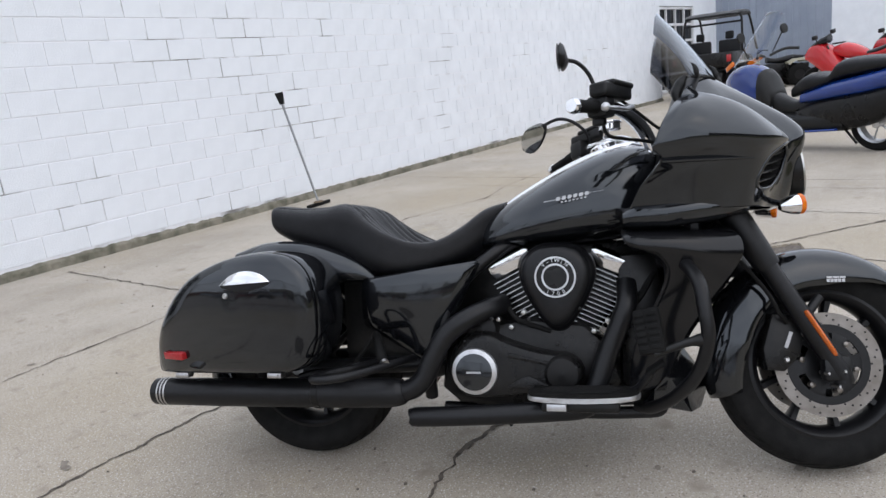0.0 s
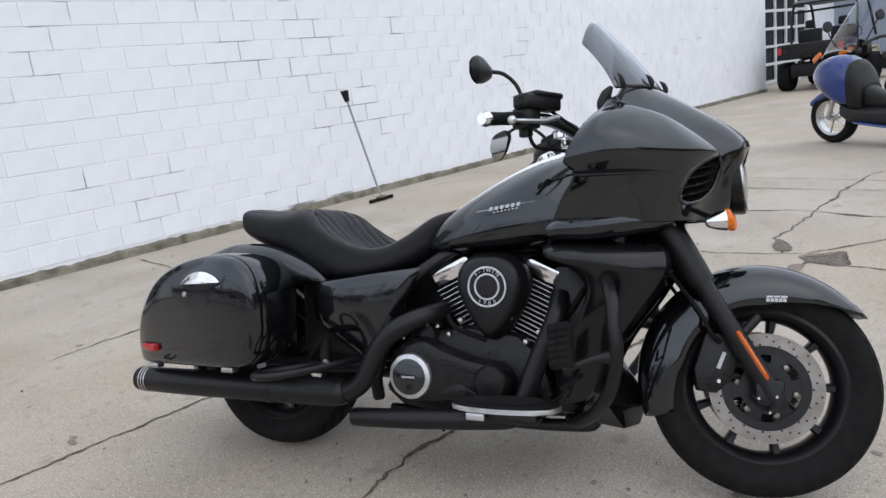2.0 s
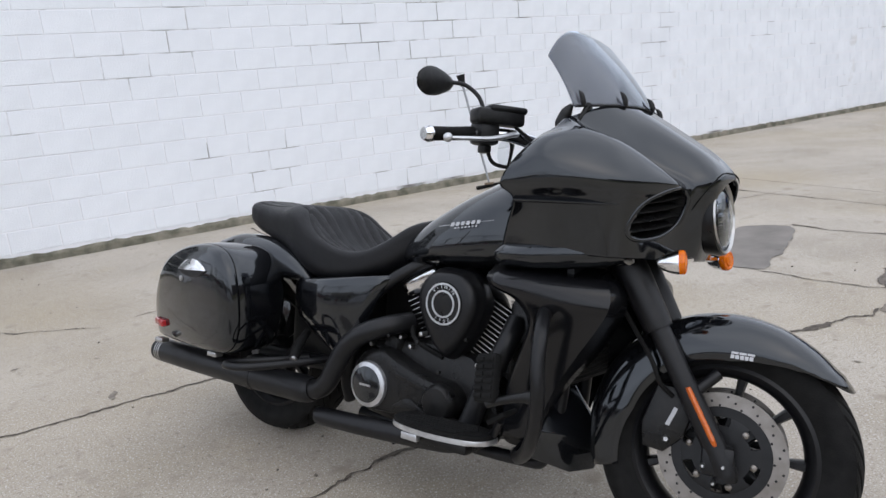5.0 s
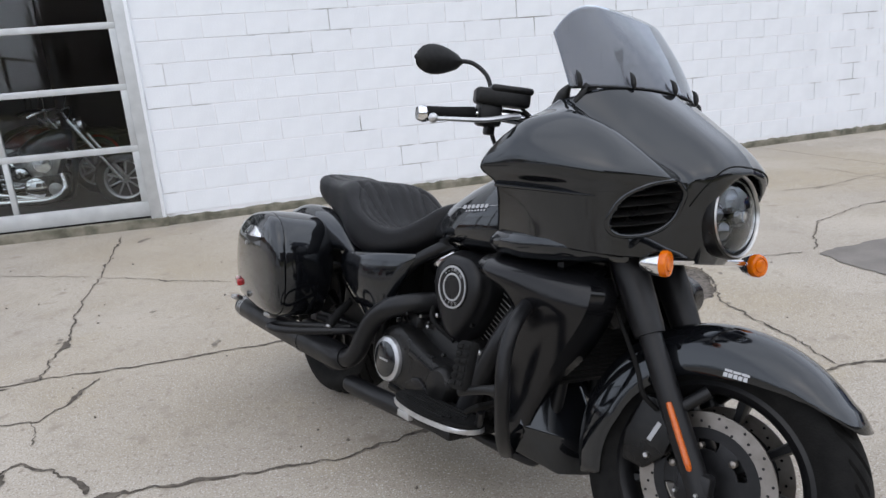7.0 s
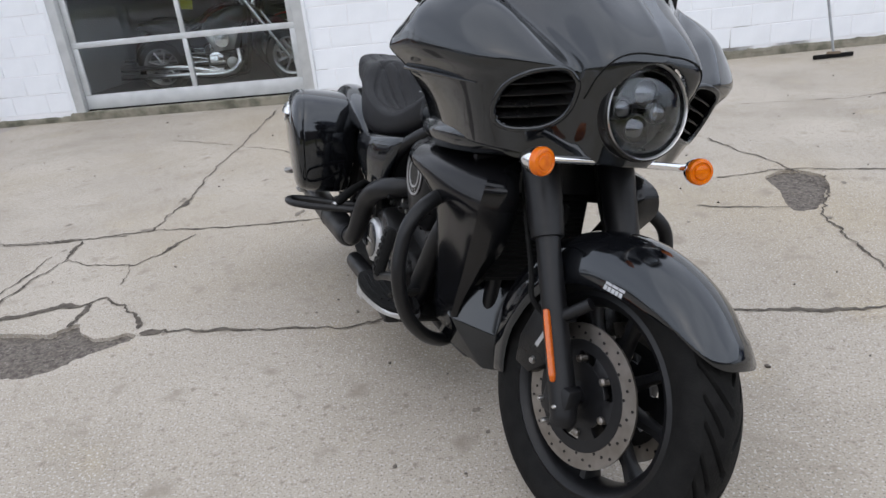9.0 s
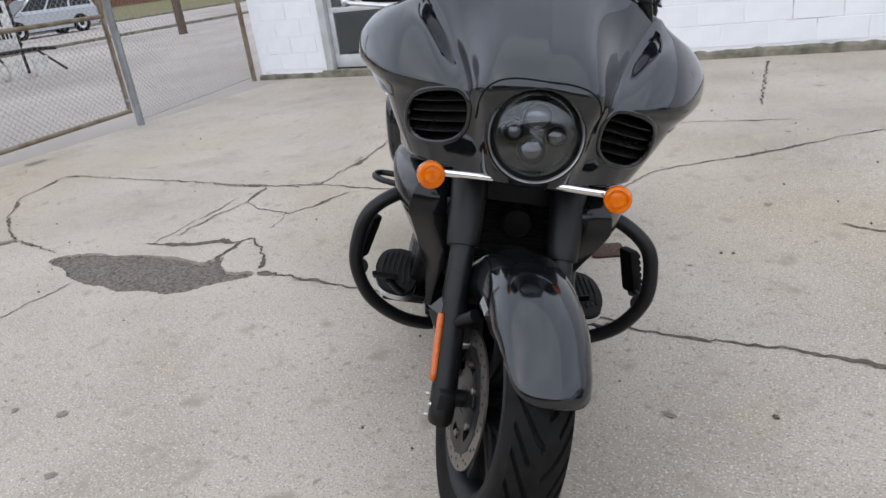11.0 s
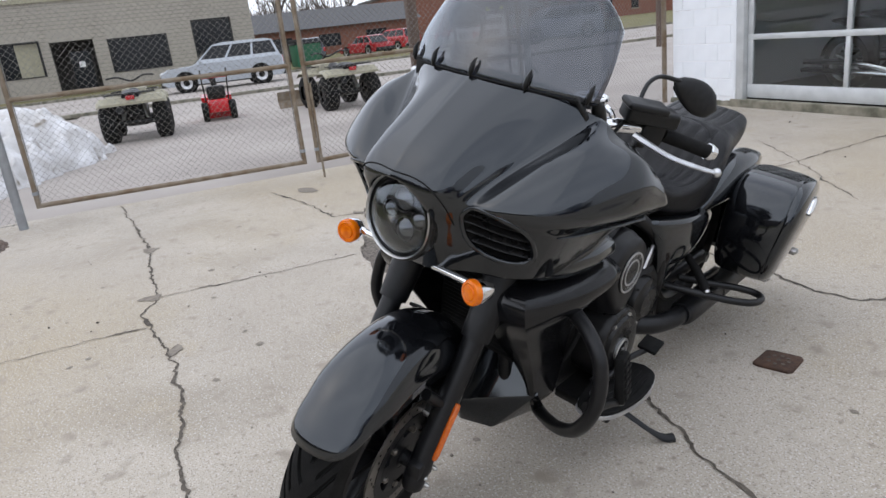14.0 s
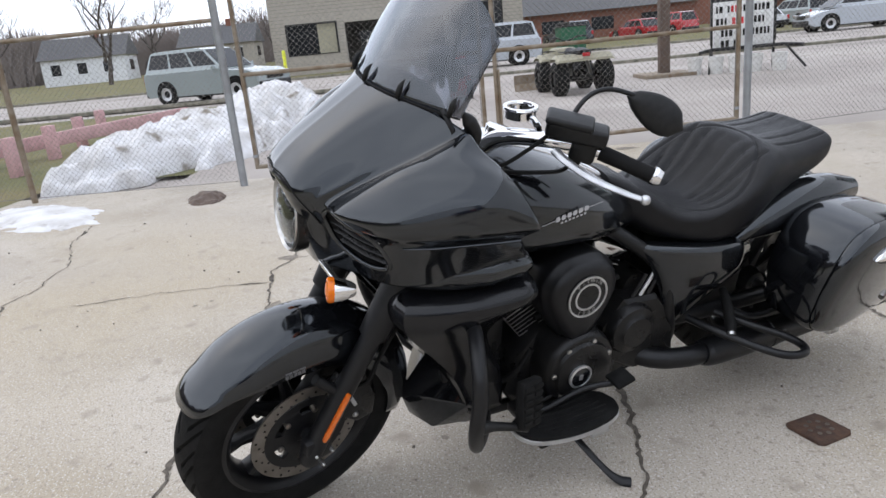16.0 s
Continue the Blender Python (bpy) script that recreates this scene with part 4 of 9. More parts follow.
screen = part("windscreen", screen_bm(), M["screen"], bike, "smoked grey windscreen held by five clips", angle=80)
sm = screen.modifiers.new("thickness", "SOLIDIFY")
sm.thickness = 0.004
part("screen_gasket", tubed([screen_point(-1 + k / 10, 0.0) + Vector((0.002, 0, -0.002)) for k in range(21)], 0.0024, 8, per=2), M["rubber"], bike)
for u in (-0.93, -0.49, 0.0, 0.49, 0.93):
    p = screen_point(u, 0.0)
    d = (screen_point(u, 0.15) - p).normalized()
    n_ = (Vector((0.8, 0.55 * u, 0.35))).normalized()
    part("screen_clip", tubed([p + n_ * 0.004 - d * 0.006, p + n_ * 0.008 + d * 0.006, p + n_ * 0.011 + d * 0.020, p + n_ * 0.010 + d * 0.030, p + n_ * 0.007 + d * 0.038], [0.003, 0.0075, 0.0068, 0.004, 0.0008], 10, per=4, flat=0.7), M["plastic_black"], bike, "black plastic screen clip")
both("screen_pod", lambda: tubed([(1.255, -0.250, 1.070), (1.250, -0.245, 1.10), (1.262, -0.243, 1.128), (1.276, -0.244, 1.146)], [0.010, 0.016, 0.015, 0.005], 14, per=5), M["plastic_black"], label="black pod at the end of the screen")

# inner fairing and dash
def dash_bm():
    rings = []
    for z, x, w in ((0.90, 1.20, 0.25), (0.96, 1.225, 0.30), (1.02, 1.245, 0.29), (1.07, 1.26, 0.255), (1.11, 1.272, 0.24), (1.150, 1.288, 0.225)):
        rings.append([(x + 0.05 * (abs(k / 8 - 1)) ** 2 - 0.02, w * (k / 8 - 1), z) for k in range(17)])
    return loft(bmesh.new(), rings, closed_ring=False)


dash = part("dash_panel", dash_bm(), M["plastic_black"], bike, "black inner fairing panel")
sm = dash.modifiers.new("thickness", "SOLIDIFY")
sm.thickness = 0.01
for y, z, r in ((-0.10, 1.075, 0.042), (0.10, 1.075, 0.042), (-0.19, 1.04, 0.027), (0.19, 1.04, 0.027)):
    gm = Matrix.Translation((1.262 + 0.25 * y * y, y, z)) @ pose(0, 0, 0, 0, -78, 0)
    gg = part("gauge", lathed([(r, -0.015), (r, 0.008), (r * 0.94, 0.012), (r * 0.86, 0.008)], gm, 28), M["chrome"], dash, "round gauge with chrome bezel")
    part("gauge_face", lathed([(r * 0.88, 0.005), (0.0, 0.0055)], gm, 28), M["case_black"], gg)
def speaker_pod():
    bm = bmesh.new()
    lathe(bm, [(0.0, 0.0), (0.05, 0.0), (0.066, -0.006), (0.07, -0.02), (0.06, -0.04)], Matrix.Translation((1.222, -0.25, 0.985)) @ pose(0, 0, 0, 0, -76, 0), 26)
    return bm


both("speaker", speaker_pod, M["plastic_black"], dash)

# indicators on the chrome cross bar
part("signal_bar", tubed([(1.535, -0.175, 0.778), (1.54, 0, 0.782), (1.535, 0.175, 0.778)], 0.0085, 12, per=4), M["chrome"], bike, "chrome cross bar under the headlight")
def signal_body():
    return lathed([(0.011, -0.030), (0.016, -0.024), (0.024, -0.005), (0.028, 0.012), (0.0285, 0.018), (0.0, 0.019)], Matrix.Translation((1.535, -0.196, 0.774)) @ pose(0, 0, 0, 0, 84, 14), 24)
def signal_lens():
    return lathed([(0.0282, 0.017), (0.0286, 0.028), (0.0262, 0.032), (0.021, 0.0335), (0.0195, 0.0315), (0.0165, 0.0315), (0.015, 0.0345), (0.008, 0.036), (0.0, 0.0363)], Matrix.Translation((1.535, -0.196, 0.774)) @ pose(0, 0, 0, 0, 84, 14), 24)
for a, b in zip(both("turn_signal", signal_body, M["chrome"], label="chrome turn signal with amber lens"), (signal_lens(), mirror_y(signal_lens()))):
    part("lens", b, M["orange"], a, "amber lens")

# --- lower cowls, radiator shroud ---
def cowl_panel():
    """Rounded ledge on top flowing into a shield that slants down and back; its front edge is a crease."""
    rear = ((1.090, .170, .748), (1.083, .235, .726), (1.084, .272, .716), (1.090, .294, .698), (1.112, .296, .676), (1.170, .280, .648), (1.196, .252, .590), (1.160, .222, .500), (1.115, .194, .410), (1.095, .180, .340), (1.085, .168, .250))
    crease = ((1.350, .120, .738), (1.368, .180, .722), (1.382, .206, .713), (1.398, .222, .697), (1.406, .230, .674), (1.402, .234, .640), (1.372, .222, .592), (1.318, .203, .520), (1.255, .181, .428), (1.216, .173, .345), (1.186, .166, .255))
    inner = ((1.345, .100, .736), (1.372, .130, .720), (1.390, .140, .711), (1.408, .150, .695), (1.418, .150, .672), (1.414, .148, .636), (1.388, .140, .586), (1.340, .130, .514), (1.274, .140, .428), (1.226, .152, .343), (1.190, .152, .253))
    belly = (0.0, .014, .020, .022, .022, .018, .012, .006, .004, .003, .002)
    lines = []
    for f in (0, 0.1, 0.2, 0.3, 0.4, 0.5, 0.6, 0.7, 0.8, 0.9, 1.0):
        lines.append([Vector(a).lerp(Vector(b), f) + Vector((0, 4 * f * (1 - f) * w, 0)) for a, b, w in zip(rear, crease, belly)])
    for f in (0.5, 1.0):
        lines.append([Vector(a).lerp(Vector(b), f) for a, b in zip(crease, inner)])
    rings = [[(p.x, -p.y, p.z) for p in smooth_path(l, 5)] for l in lines]
    return loft(bmesh.new(), rings, closed_ring=False)


for ob in both("lower_cowl", cowl_panel, M["cowl_black"], label="gloss black leg shield beside the radiator", angle=38):
    sm = ob.modifiers.new("thickness", "SOLIDIFY")
    sm.thickness = 0.006
radiator = part("radiator", boxed(1.225, 1.262, -0.135, 0.135, 0.415, 0.68, 0.008), M["rubber"], bike, "black finned radiator")
rings = []
for k in range(45):
    x, z = (1.262, 1.268)[k % 2], 0.424 + k * 0.0057
    rings.append([(x, -0.122, z), (x, 0.122, z), (1.258, 0.122, z), (1.258, -0.122, z)])
part("radiator_core", lofted(rings), M["rubber"], radiator, smooth=False)
def chin_bm():
    """Faceted prow under the radiator."""
    bm = bmesh.new()
    top, prow, keel, tail = (1.200, 0, 0.432), (1.325, 0, 0.252), (1.296, 0, 0.168), (1.12, 0, 0.165)
    def v(p):
        return bm.verts.new(p)
    mid = [v(top), v(prow), v(keel), v(tail)]
    for sgn in (-1, 1):
        brow, cheek, jaw, heel = (v((x, sgn * y, z)) for x, y, z in ((1.150, 0.120, 0.425), (1.200, 0.168, 0.290), (1.264, 0.089, 0.172), (1.12, 0.165, 0.215)))
        for f in ((mid[0], brow, cheek, mid[1]), (mid[1], cheek, jaw, mid[2]), (cheek, heel, jaw), (jaw, heel, mid[3], mid[2])):
            bm.faces.new(f if sgn > 0 else f[::-1])
    bmesh.ops.bevel(bm, geom=list(bm.edges), offset=0.006, segments=2, profile=0.5, affect="EDGES")
    return bm


part("inner_shroud", lofted([[(1.300, y, 0.655), (1.285, y, 0.85), (1.275, y, 0.85), (1.275, y, 0.655)] for y in (-0.205, 0.0, 0.205)]), M["satin_black"], bike, "black shroud behind the forks")
part("chin_scoop", chin_bm(), M["paint_black"], bike, "gloss black faceted chin under the radiator", angle=40)
part("horn", lathed([(0.0, -0.02), (0.035, -0.02), (0.04, 0.0), (0.034, 0.012), (0.0, 0.014)], Matrix.Translation((1.285, 0.03, 0.60)) @ pose(0, 0, 0, 0, 90), 24), M["case_black"], bike)
part("down_tube", tubed([(1.22, -0.06, 0.80), (1.225, -0.07, 0.50), (1.19, -0.08, 0.22), (1.08, -0.09, 0.17), (0.5, -0.10, 0.18)], 0.019, 12), M["satin_black"], bike)
part("down_tube", tubed([(1.22, 0.06, 0.80), (1.225, 0.07, 0.50), (1.19, 0.08, 0.22), (1.08, 0.09, 0.17), (0.5, 0.10, 0.18)], 0.019, 12), M["satin_black"], bike)


# --- engine guards ---
def guard_bm():
    return tubed([(1.185, -0.10, 0.628), (1.222, -0.20, 0.634), (1.252, -0.285, 0.624), (1.279, -0.355, 0.578), (1.288, -0.380, 0.51), (1.294, -0.379, 0.43), (1.268, -0.338, 0.335), (1.212, -0.262, 0.255), (1.148, -0.18, 0.205), (1.11, -0.12, 0.196)], 0.0185, 14, per=6)


def guard_foot():
    return tubed([(1.296, -0.37, 0.428), (1.25, -0.378, 0.424), (1.19, -0.385, 0.404), (1.158, -0.388, 0.392)], [0.024, 0.012, 0.010, 0.012], 12, per=4)


PAD = Matrix.Translation((1.147, -0.372, 0.452)) @ pose(0, 0, 0, -13, -11, -14)


def guard_peg():
    return boxed(-0.036, 0.036, -0.014, 0.014, -0.062, 0.062, 0.009, PAD)


def pad_rib(k):
    x, z = (-0.018, 0.016)[k % 2], -0.045 + (k // 2) * 0.018
    return boxed(x - 0.014, x + 0.014, -0.0175, -0.012, z - 0.006, z + 0.006, 0.002, PAD)


for reach in (0.94, -1.02):
    def sized(bm):
        for v in bm.verts:
            v.co.y *= abs(reach)
        return bm if reach > 0 else mirror_y(bm)
    guard = part("engine_guard", sized(guard_bm()), M["satin_black"], bike, "black tubular engine guard")
    part("clamp", sized(guard_foot()), M["plastic_black"], guard)
    part("highway_peg", sized(guard_peg()), M["rubber"], guard, "ribbed flat rubber highway peg")
    for k in range(12):
        part("pad_rib", sized(pad_rib(k)), M["rubber"], guard)

# --- tank ---
def section(x, w, z0, z1, n=28, p=2.4, top=0.58):
    """A rounded upright section; the widest place is top of the way up from the bottom."""
    ring = []
    zw = z0 + (z1 - z0) * (1 - top)
    for k in range(n):
        a = 2 * math.pi * k / n
        c, s = math.cos(a), math.sin(a)
        y = w * math.copysign(abs(c) ** (2 / p), c)
        h = (z1 - zw) if s > 0 else (zw - z0)
        ring.append((x, y, zw + h * math.copysign(abs(s) ** (2 / p), s)))
    return ring


def smooth_sections(rows, n, per=5, **k):
    cols = list(zip(*rows))
    m = (len(rows) - 1) * per
    return [section(*[crom(list(c), i / m) for c in cols], n=n, **k) for i in range(m + 1)]


tank = part("fuel_tank", lofted(smooth_sections([
    (0.635, 0.085, 0.690, 0.745), (0.66, 0.115, 0.682, 0.790), (0.73, 0.152, 0.684, 0.838), (0.82, 0.184, 0.690, 0.888), (0.92, 0.200, 0.694, 0.938),
    (1.02, 0.203, 0.698, 0.976), (1.10, 0.192, 0.705, 0.992), (1.17, 0.165, 0.72, 0.985), (1.21, 0.12, 0.74, 0.955)], 36, top=0.66)), M["paint_black"], bike, "gloss black teardrop fuel tank", angle=60)
part("tank_console", lofted(smooth_sections([(0.66, 0.020, 0.780, 0.796), (0.73, 0.040, 0.824, 0.848), (0.82, 0.046, 0.874, 0.900), (0.92, 0.050, 0.922, 0.951), (1.02, 0.055, 0.955, 0.990), (1.10, 0.058, 0.970, 1.008), (1.15, 0.05, 0.965, 1.0)], 24)), M["chrome"], tank, "chrome strip along the top of the tank")
part("filler_cap", lathed([(0.042, -0.01), (0.042, 0.006), (0.036, 0.012), (0.0, 0.014)], Matrix.Translation((1.035, 0, 0.995)) @ pose(0, 0, 0, 0, -20), 30), M["chrome"], tank, "chrome filler cap")
for sgn in (-1, 1):
    bm = bmesh.new()
    for k in range(6):
        x = -0.068 + k * 0.025
        slab(bm, [(x, -0.007), (x + 0.016, -0.007), (x + 0.020, 0.009), (x + 0.004, 0.009)], -0.0007, 0.0007)
    slab(bm, [(-0.125, -0.002), (0.14, 0.0005), (0.14, 0.002), (-0.125, 0.0005)], -0.0005, 0.0005)
    for k in range(7):
        x = -0.05 + k * 0.017
        slab(bm, [(x, -0.019), (x + 0.009, -0.019), (x + 0.011, -0.013), (x + 0.002, -0.013)], -0.0006, 0.0006)
    mm = Matrix.Translation((0.945, sgn * 0.2035, 0.835)) @ Matrix.Rotation(radians(-9), 4, "Y") @ Matrix.Rotation(radians(sgn * 13), 4, "X") @ Matrix.Rotation(radians(-sgn * 4), 4, "Z")
    if sgn > 0:
        mm = mm @ Matrix.Rotation(math.pi, 4, "Z") @ Matrix.Rotation(radians(-18), 4, "Y")
    part("tank_mark", moved(bm, mm @ Matrix.Scale(0.68, 4)), M["grey_decal"], tank, "silver-white lettering shapes on the tank")

# --- seat ---
SEAT = [(-0.090, 0.11, 0.815, 0.862), (-0.081, 0.142, 0.776, 0.874), (-0.035, 0.154, 0.746, 0.868), (0.03, 0.160, 0.722, 0.862), (0.11, 0.175, 0.695, 0.862), (0.18, 0.192, 0.668, 0.870),
        (0.235, 0.205, 0.636, 0.852), (0.29, 0.212, 0.612, 0.800), (0.35, 0.212, 0.604, 0.752), (0.42, 0.200, 0.606, 0.724), (0.50, 0.176, 0.620, 0.730), (0.58, 0.148, 0.645, 0.772), (0.65, 0.112, 0.69, 0.822), (0.715, 0.06, 0.77, 0.842)]


def seat_bm():
    rings = smooth_sections(SEAT, 200, per=13, p=3.2, top=0.45)
    out = []
    for ring in rings:
        new_ring = []
        zs = [p[2] for p in ring]
        z0, z1 = min(zs), max(zs)
        w = max(p[1] for p in ring)
        for x, y, z in ring:
            f = (z - z0) / (z1 - z0)
            if f > 0.6:
                q = y / w
                # bucket: raised rims, hollow middle behind the rider
                hollow = math.exp(-((x - 0.35) / 0.13) ** 2)
                z += hollow * (0.062 * q * q - 0.024)
                if 0.195 < x < 0.42 and abs(q) < 0.74:
                    g = (y / (0.034 + 0.095 * (0.42 - x))) % 1.0
                    edge = max(0, min(1, (x - 0.195) / 0.02, (0.42 - x) / 0.03, (0.74 - abs(q)) / 0.05))
                    z += (0.015 * abs(math.sin(math.pi * (g + 0.5))) ** 0.55 - 0.015) * edge
                if -0.09 < x < 0.16 and abs(q) < 0.8:
                    g = (y / 0.045) % 1.0
                    z -= 0.006 * math.exp(-((g - 0.5) / 0.10) ** 2) * min(1, (x + 0.09) / 0.03, (0.16 - x) / 0.03)
                # welt round the bucket
                e = ((x - 0.36) / 0.20) ** 2 + (q / 0.86) ** 2
                z -= 0.008 * math.exp(-((e - 1.0) / 0.05) ** 2)
            new_ring.append((x, y, z))
        out.append(new_ring)
    return lofted(out)


part("seat", seat_bm(), M["vinyl"], bike, "black pleated vinyl two-up seat", angle=75)
# frame rails and side covers
for sgn in (-1, 1):
    part("frame_rail", tubed([(1.13, sgn * 0.06, 0.74), (0.90, sgn * 0.07, 0.735), (0.76, sgn * 0.09, 0.712), (0.675, sgn * 0.135, 0.665), (0.60, sgn * 0.168, 0.60), (0.55, sgn * 0.176, 0.53), (0.52, sgn * 0.175, 0.42), (0.47, sgn * 0.15, 0.30), (0.46, sgn * 0.12, 0.22)], 0.021, 12), M["satin_black"], bike)


def side_cover():
    rows = []
    for t in range(9):
        f = t / 8
        top = Vector((0.275 + 0.375 * f, -0.215 - 0.02 * math.sin(math.pi * f) + 0.045 * f * f, 0.604 + 0.040 * f))
        low = Vector((0.255 + 0.235 * f, -0.165, 0.46 - 0.13 * f))
        mid = (top + low) / 2 + Vector((0.0, -0.030 * math.sin(math.pi * (0.2 + 0.6 * f)), 0))
        rows.append(smooth_path([top + Vector((0, 0.05, 0.012)), top, mid, low, low + Vector((0, 0.05, -0.01))], 5))
    return loft(bmesh.new(), rows, closed_ring=False)


for ob in both("side_cover", side_cover, M["paint_black"], label="gloss black side cover under the seat", angle=50):
    sm = ob.modifiers.new("thickness", "SOLIDIFY")
    sm.thickness = 0.005


# rear fender, tail
def rear_fender():
    rings = []
    n, m = 30, 16
    for i in range(n + 1):
        a = radians(28 + 168 * i / n)
        R = 0.385 + 0.035 * math.sin(math.pi * i / n)
        ring = []
        for j in range(m + 1):
            s = -1 + 2 * j / m
            ring.append(((R - 0.10 * abs(s) ** 4 - 0.012 * s * s) * math.cos(a), 0.128 * math.sin(s * math.pi / 2), 0.31 + (R - 0.10 * abs(s) ** 4 - 0.012 * s * s) * math.sin(a)))
        rings.append(ring)
    return loft(bmesh.new(), rings, closed_ring=False)


rf_ob = part("rear_fender", rear_fender(), M["paint_black"], bike, "gloss black rear fender between the bags", angle=60)
sm = rf_ob.modifiers.new("thickness", "SOLIDIFY")
sm.thickness = 0.005
def shoulder():
    return lofted(smooth_sections([(0.33, 0.02, 0.585, 0.600), (0.27, 0.045, 0.600, 0.665), (0.17, 0.062, 0.60, 0.712), (0.05, 0.066, 0.61, 0.742), (-0.08, 0.06, 0.62, 0.745), (-0.2, 0.035, 0.64, 0.715)], 22))
both("tail_cover", lambda: moved(shoulder(), Matrix.Translation((0, -0.165, 0))), M["paint_black"], label="gloss black tail shoulder between seat and bag", angle=60)
tl = part("tail_light", lofted([[(-0.37 - d, y, z) for y, z in ((-0.06, 0.53), (0.06, 0.53), (0.05, 0.58), (-0.05, 0.58))] for d in (0.0, 0.02, 0.03)]), M["red"], bike, "red tail light")
part("plate_bracket", boxed(-0.43, -0.42, -0.1, 0.1, 0.42, 0.55, 0.004), M["plastic_black"], bike)

# --- saddlebags ---
BAG = [(-0.472, .336), (-0.466, .41), (-0.430, .49), (-0.358, .575), (-0.268, .645), (-0.155, .69), (-0.04, .712), (0.06, .714), (0.14, .690), (0.19, .635), (0.208, .55), (0.200, .455), (0.170, .385), (0.115, .345), (0.03, .332), (-0.15, .326), (-0.36, .320), (-0.448, .320)]


def bag_tuck(z):
    """The outer face leans in towards its lower edge and rolls over at the top."""
    return 0.13 * (0.60 - z) + 0.20 * (0.60 - z) ** 2 if z < 0.60 else 1.0 * (z - 0.60) ** 2


def bag_ring(y, scale, bow, tuck=0.0, n=3):
    cx, cz = -0.09, 0.50
    pts = smooth_path([(cx + (x - cx) * scale, 0, cz + (z - cz) * scale ** 0.5) for x, z in BAG], n, True)
    return [(p.x, y + bow * max(0.0, (0.10 - p.x) / 0.5) ** 1.5 + tuck * bag_tuck(p.z), p.z) for p in pts]


def bag_face(x, z):
    return -0.438 + 0.080 * max(0.0, (0.10 - x) / 0.5) ** 1.5 + bag_tuck(z)


def bag_body():
    return lofted([bag_ring(-0.195, 0.90, 0.0), bag_ring(-0.205, 0.965, 0.0), bag_ring(-0.23, 1.0, 0.01), bag_ring(-0.30, 1.0, 0.04, 0.2), bag_ring(-0.350, 0.998, 0.06, 0.5), bag_ring(-0.380, 0.985, 0.076, 0.7), bag_ring(-0.394, 0.968, 0.080, 0.8), bag_ring(-0.396, 0.962, 0.080, 0.8), bag_ring(-0.390, 0.950, 0.080, 0.8), bag_ring(-0.388, 0.90, 0.080, 0.8)])


def bag_lid():
    return lofted([bag_ring(-0.390, 0.948, 0.080, 0.8), bag_ring(-0.400, 0.954, 0.080, 0.82), bag_ring(-0.404, 0.952, 0.080, 0.85), bag_ring(-0.414, 0.935, 0.080, 0.92), bag_ring(-0.423, 0.90, 0.080, 1.0), bag_ring(-0.429, 0.84, 0.080, 1.0), bag_ring(-0.433, 0.7, 0.080, 1.0), bag_ring(-0.435, 0.45, 0.080, 1.0), bag_ring(-0.437, 0.2, 0.080, 1.0), bag_ring(-0.437, 0.01, 0.080, 1.0)])


def half_moon(height, bulge, lift):
    rings = []
    for i in range(17):
        u = -1 + i / 8
        h = height * (1 - u * u) ** 0.8
        base, x = 0.6195 + 0.0045 * u, -0.025 + 0.092 * u
        ring = [(x, bag_face(x, base) + 0.002, base)]
        for k in range(9):
            z = base + h * k / 8
            ring.append((x, bag_face(x, z) - lift - bulge * (1 - u * u) ** 0.5 * (1 - (k / 8) ** 2.2), z))
        ring.append((x, bag_face(x, base + h) + 0.004, base + h))
        rings.append(ring)
    return loft(bmesh.new(), rings, closed_ring=False)


def bag_latch():
    return half_moon(0.038, 0.013, 0.002)


def latch_recess():
    return half_moon(-0.024, 0.001, 0.0015)


def bag_keyhole():
    x, z = -0.098, 0.583
    return lathed([(0.0, -0.004), (0.009, -0.004), (0.009, 0.004), (0.005, 0.006), (0.0, 0.004)], Matrix.Translation((x, bag_face(x, z), z)) @ pose(0, 0, 0, 90, 0, -8), 16)


def bag_reflector():
    x, z = -0.350, 0.388
    return moved(boxed(-0.048, 0.048, -0.012, 0.012, -0.013, 0.013, 0.006), Matrix.Translation((x, bag_face(x, z) + 0.002, z)) @ pose(0, 0, 0, 9, 0, -17))


def bag_hinge(x):
    bm = boxed(x - 0.024, x + 0.024, -0.372, -0.340, 0.322, 0.338, 0.003)
    box(bm, x - 0.014, x + 0.014, -0.376, -0.366, 0.326, 0.334, 0.001)
    return bm


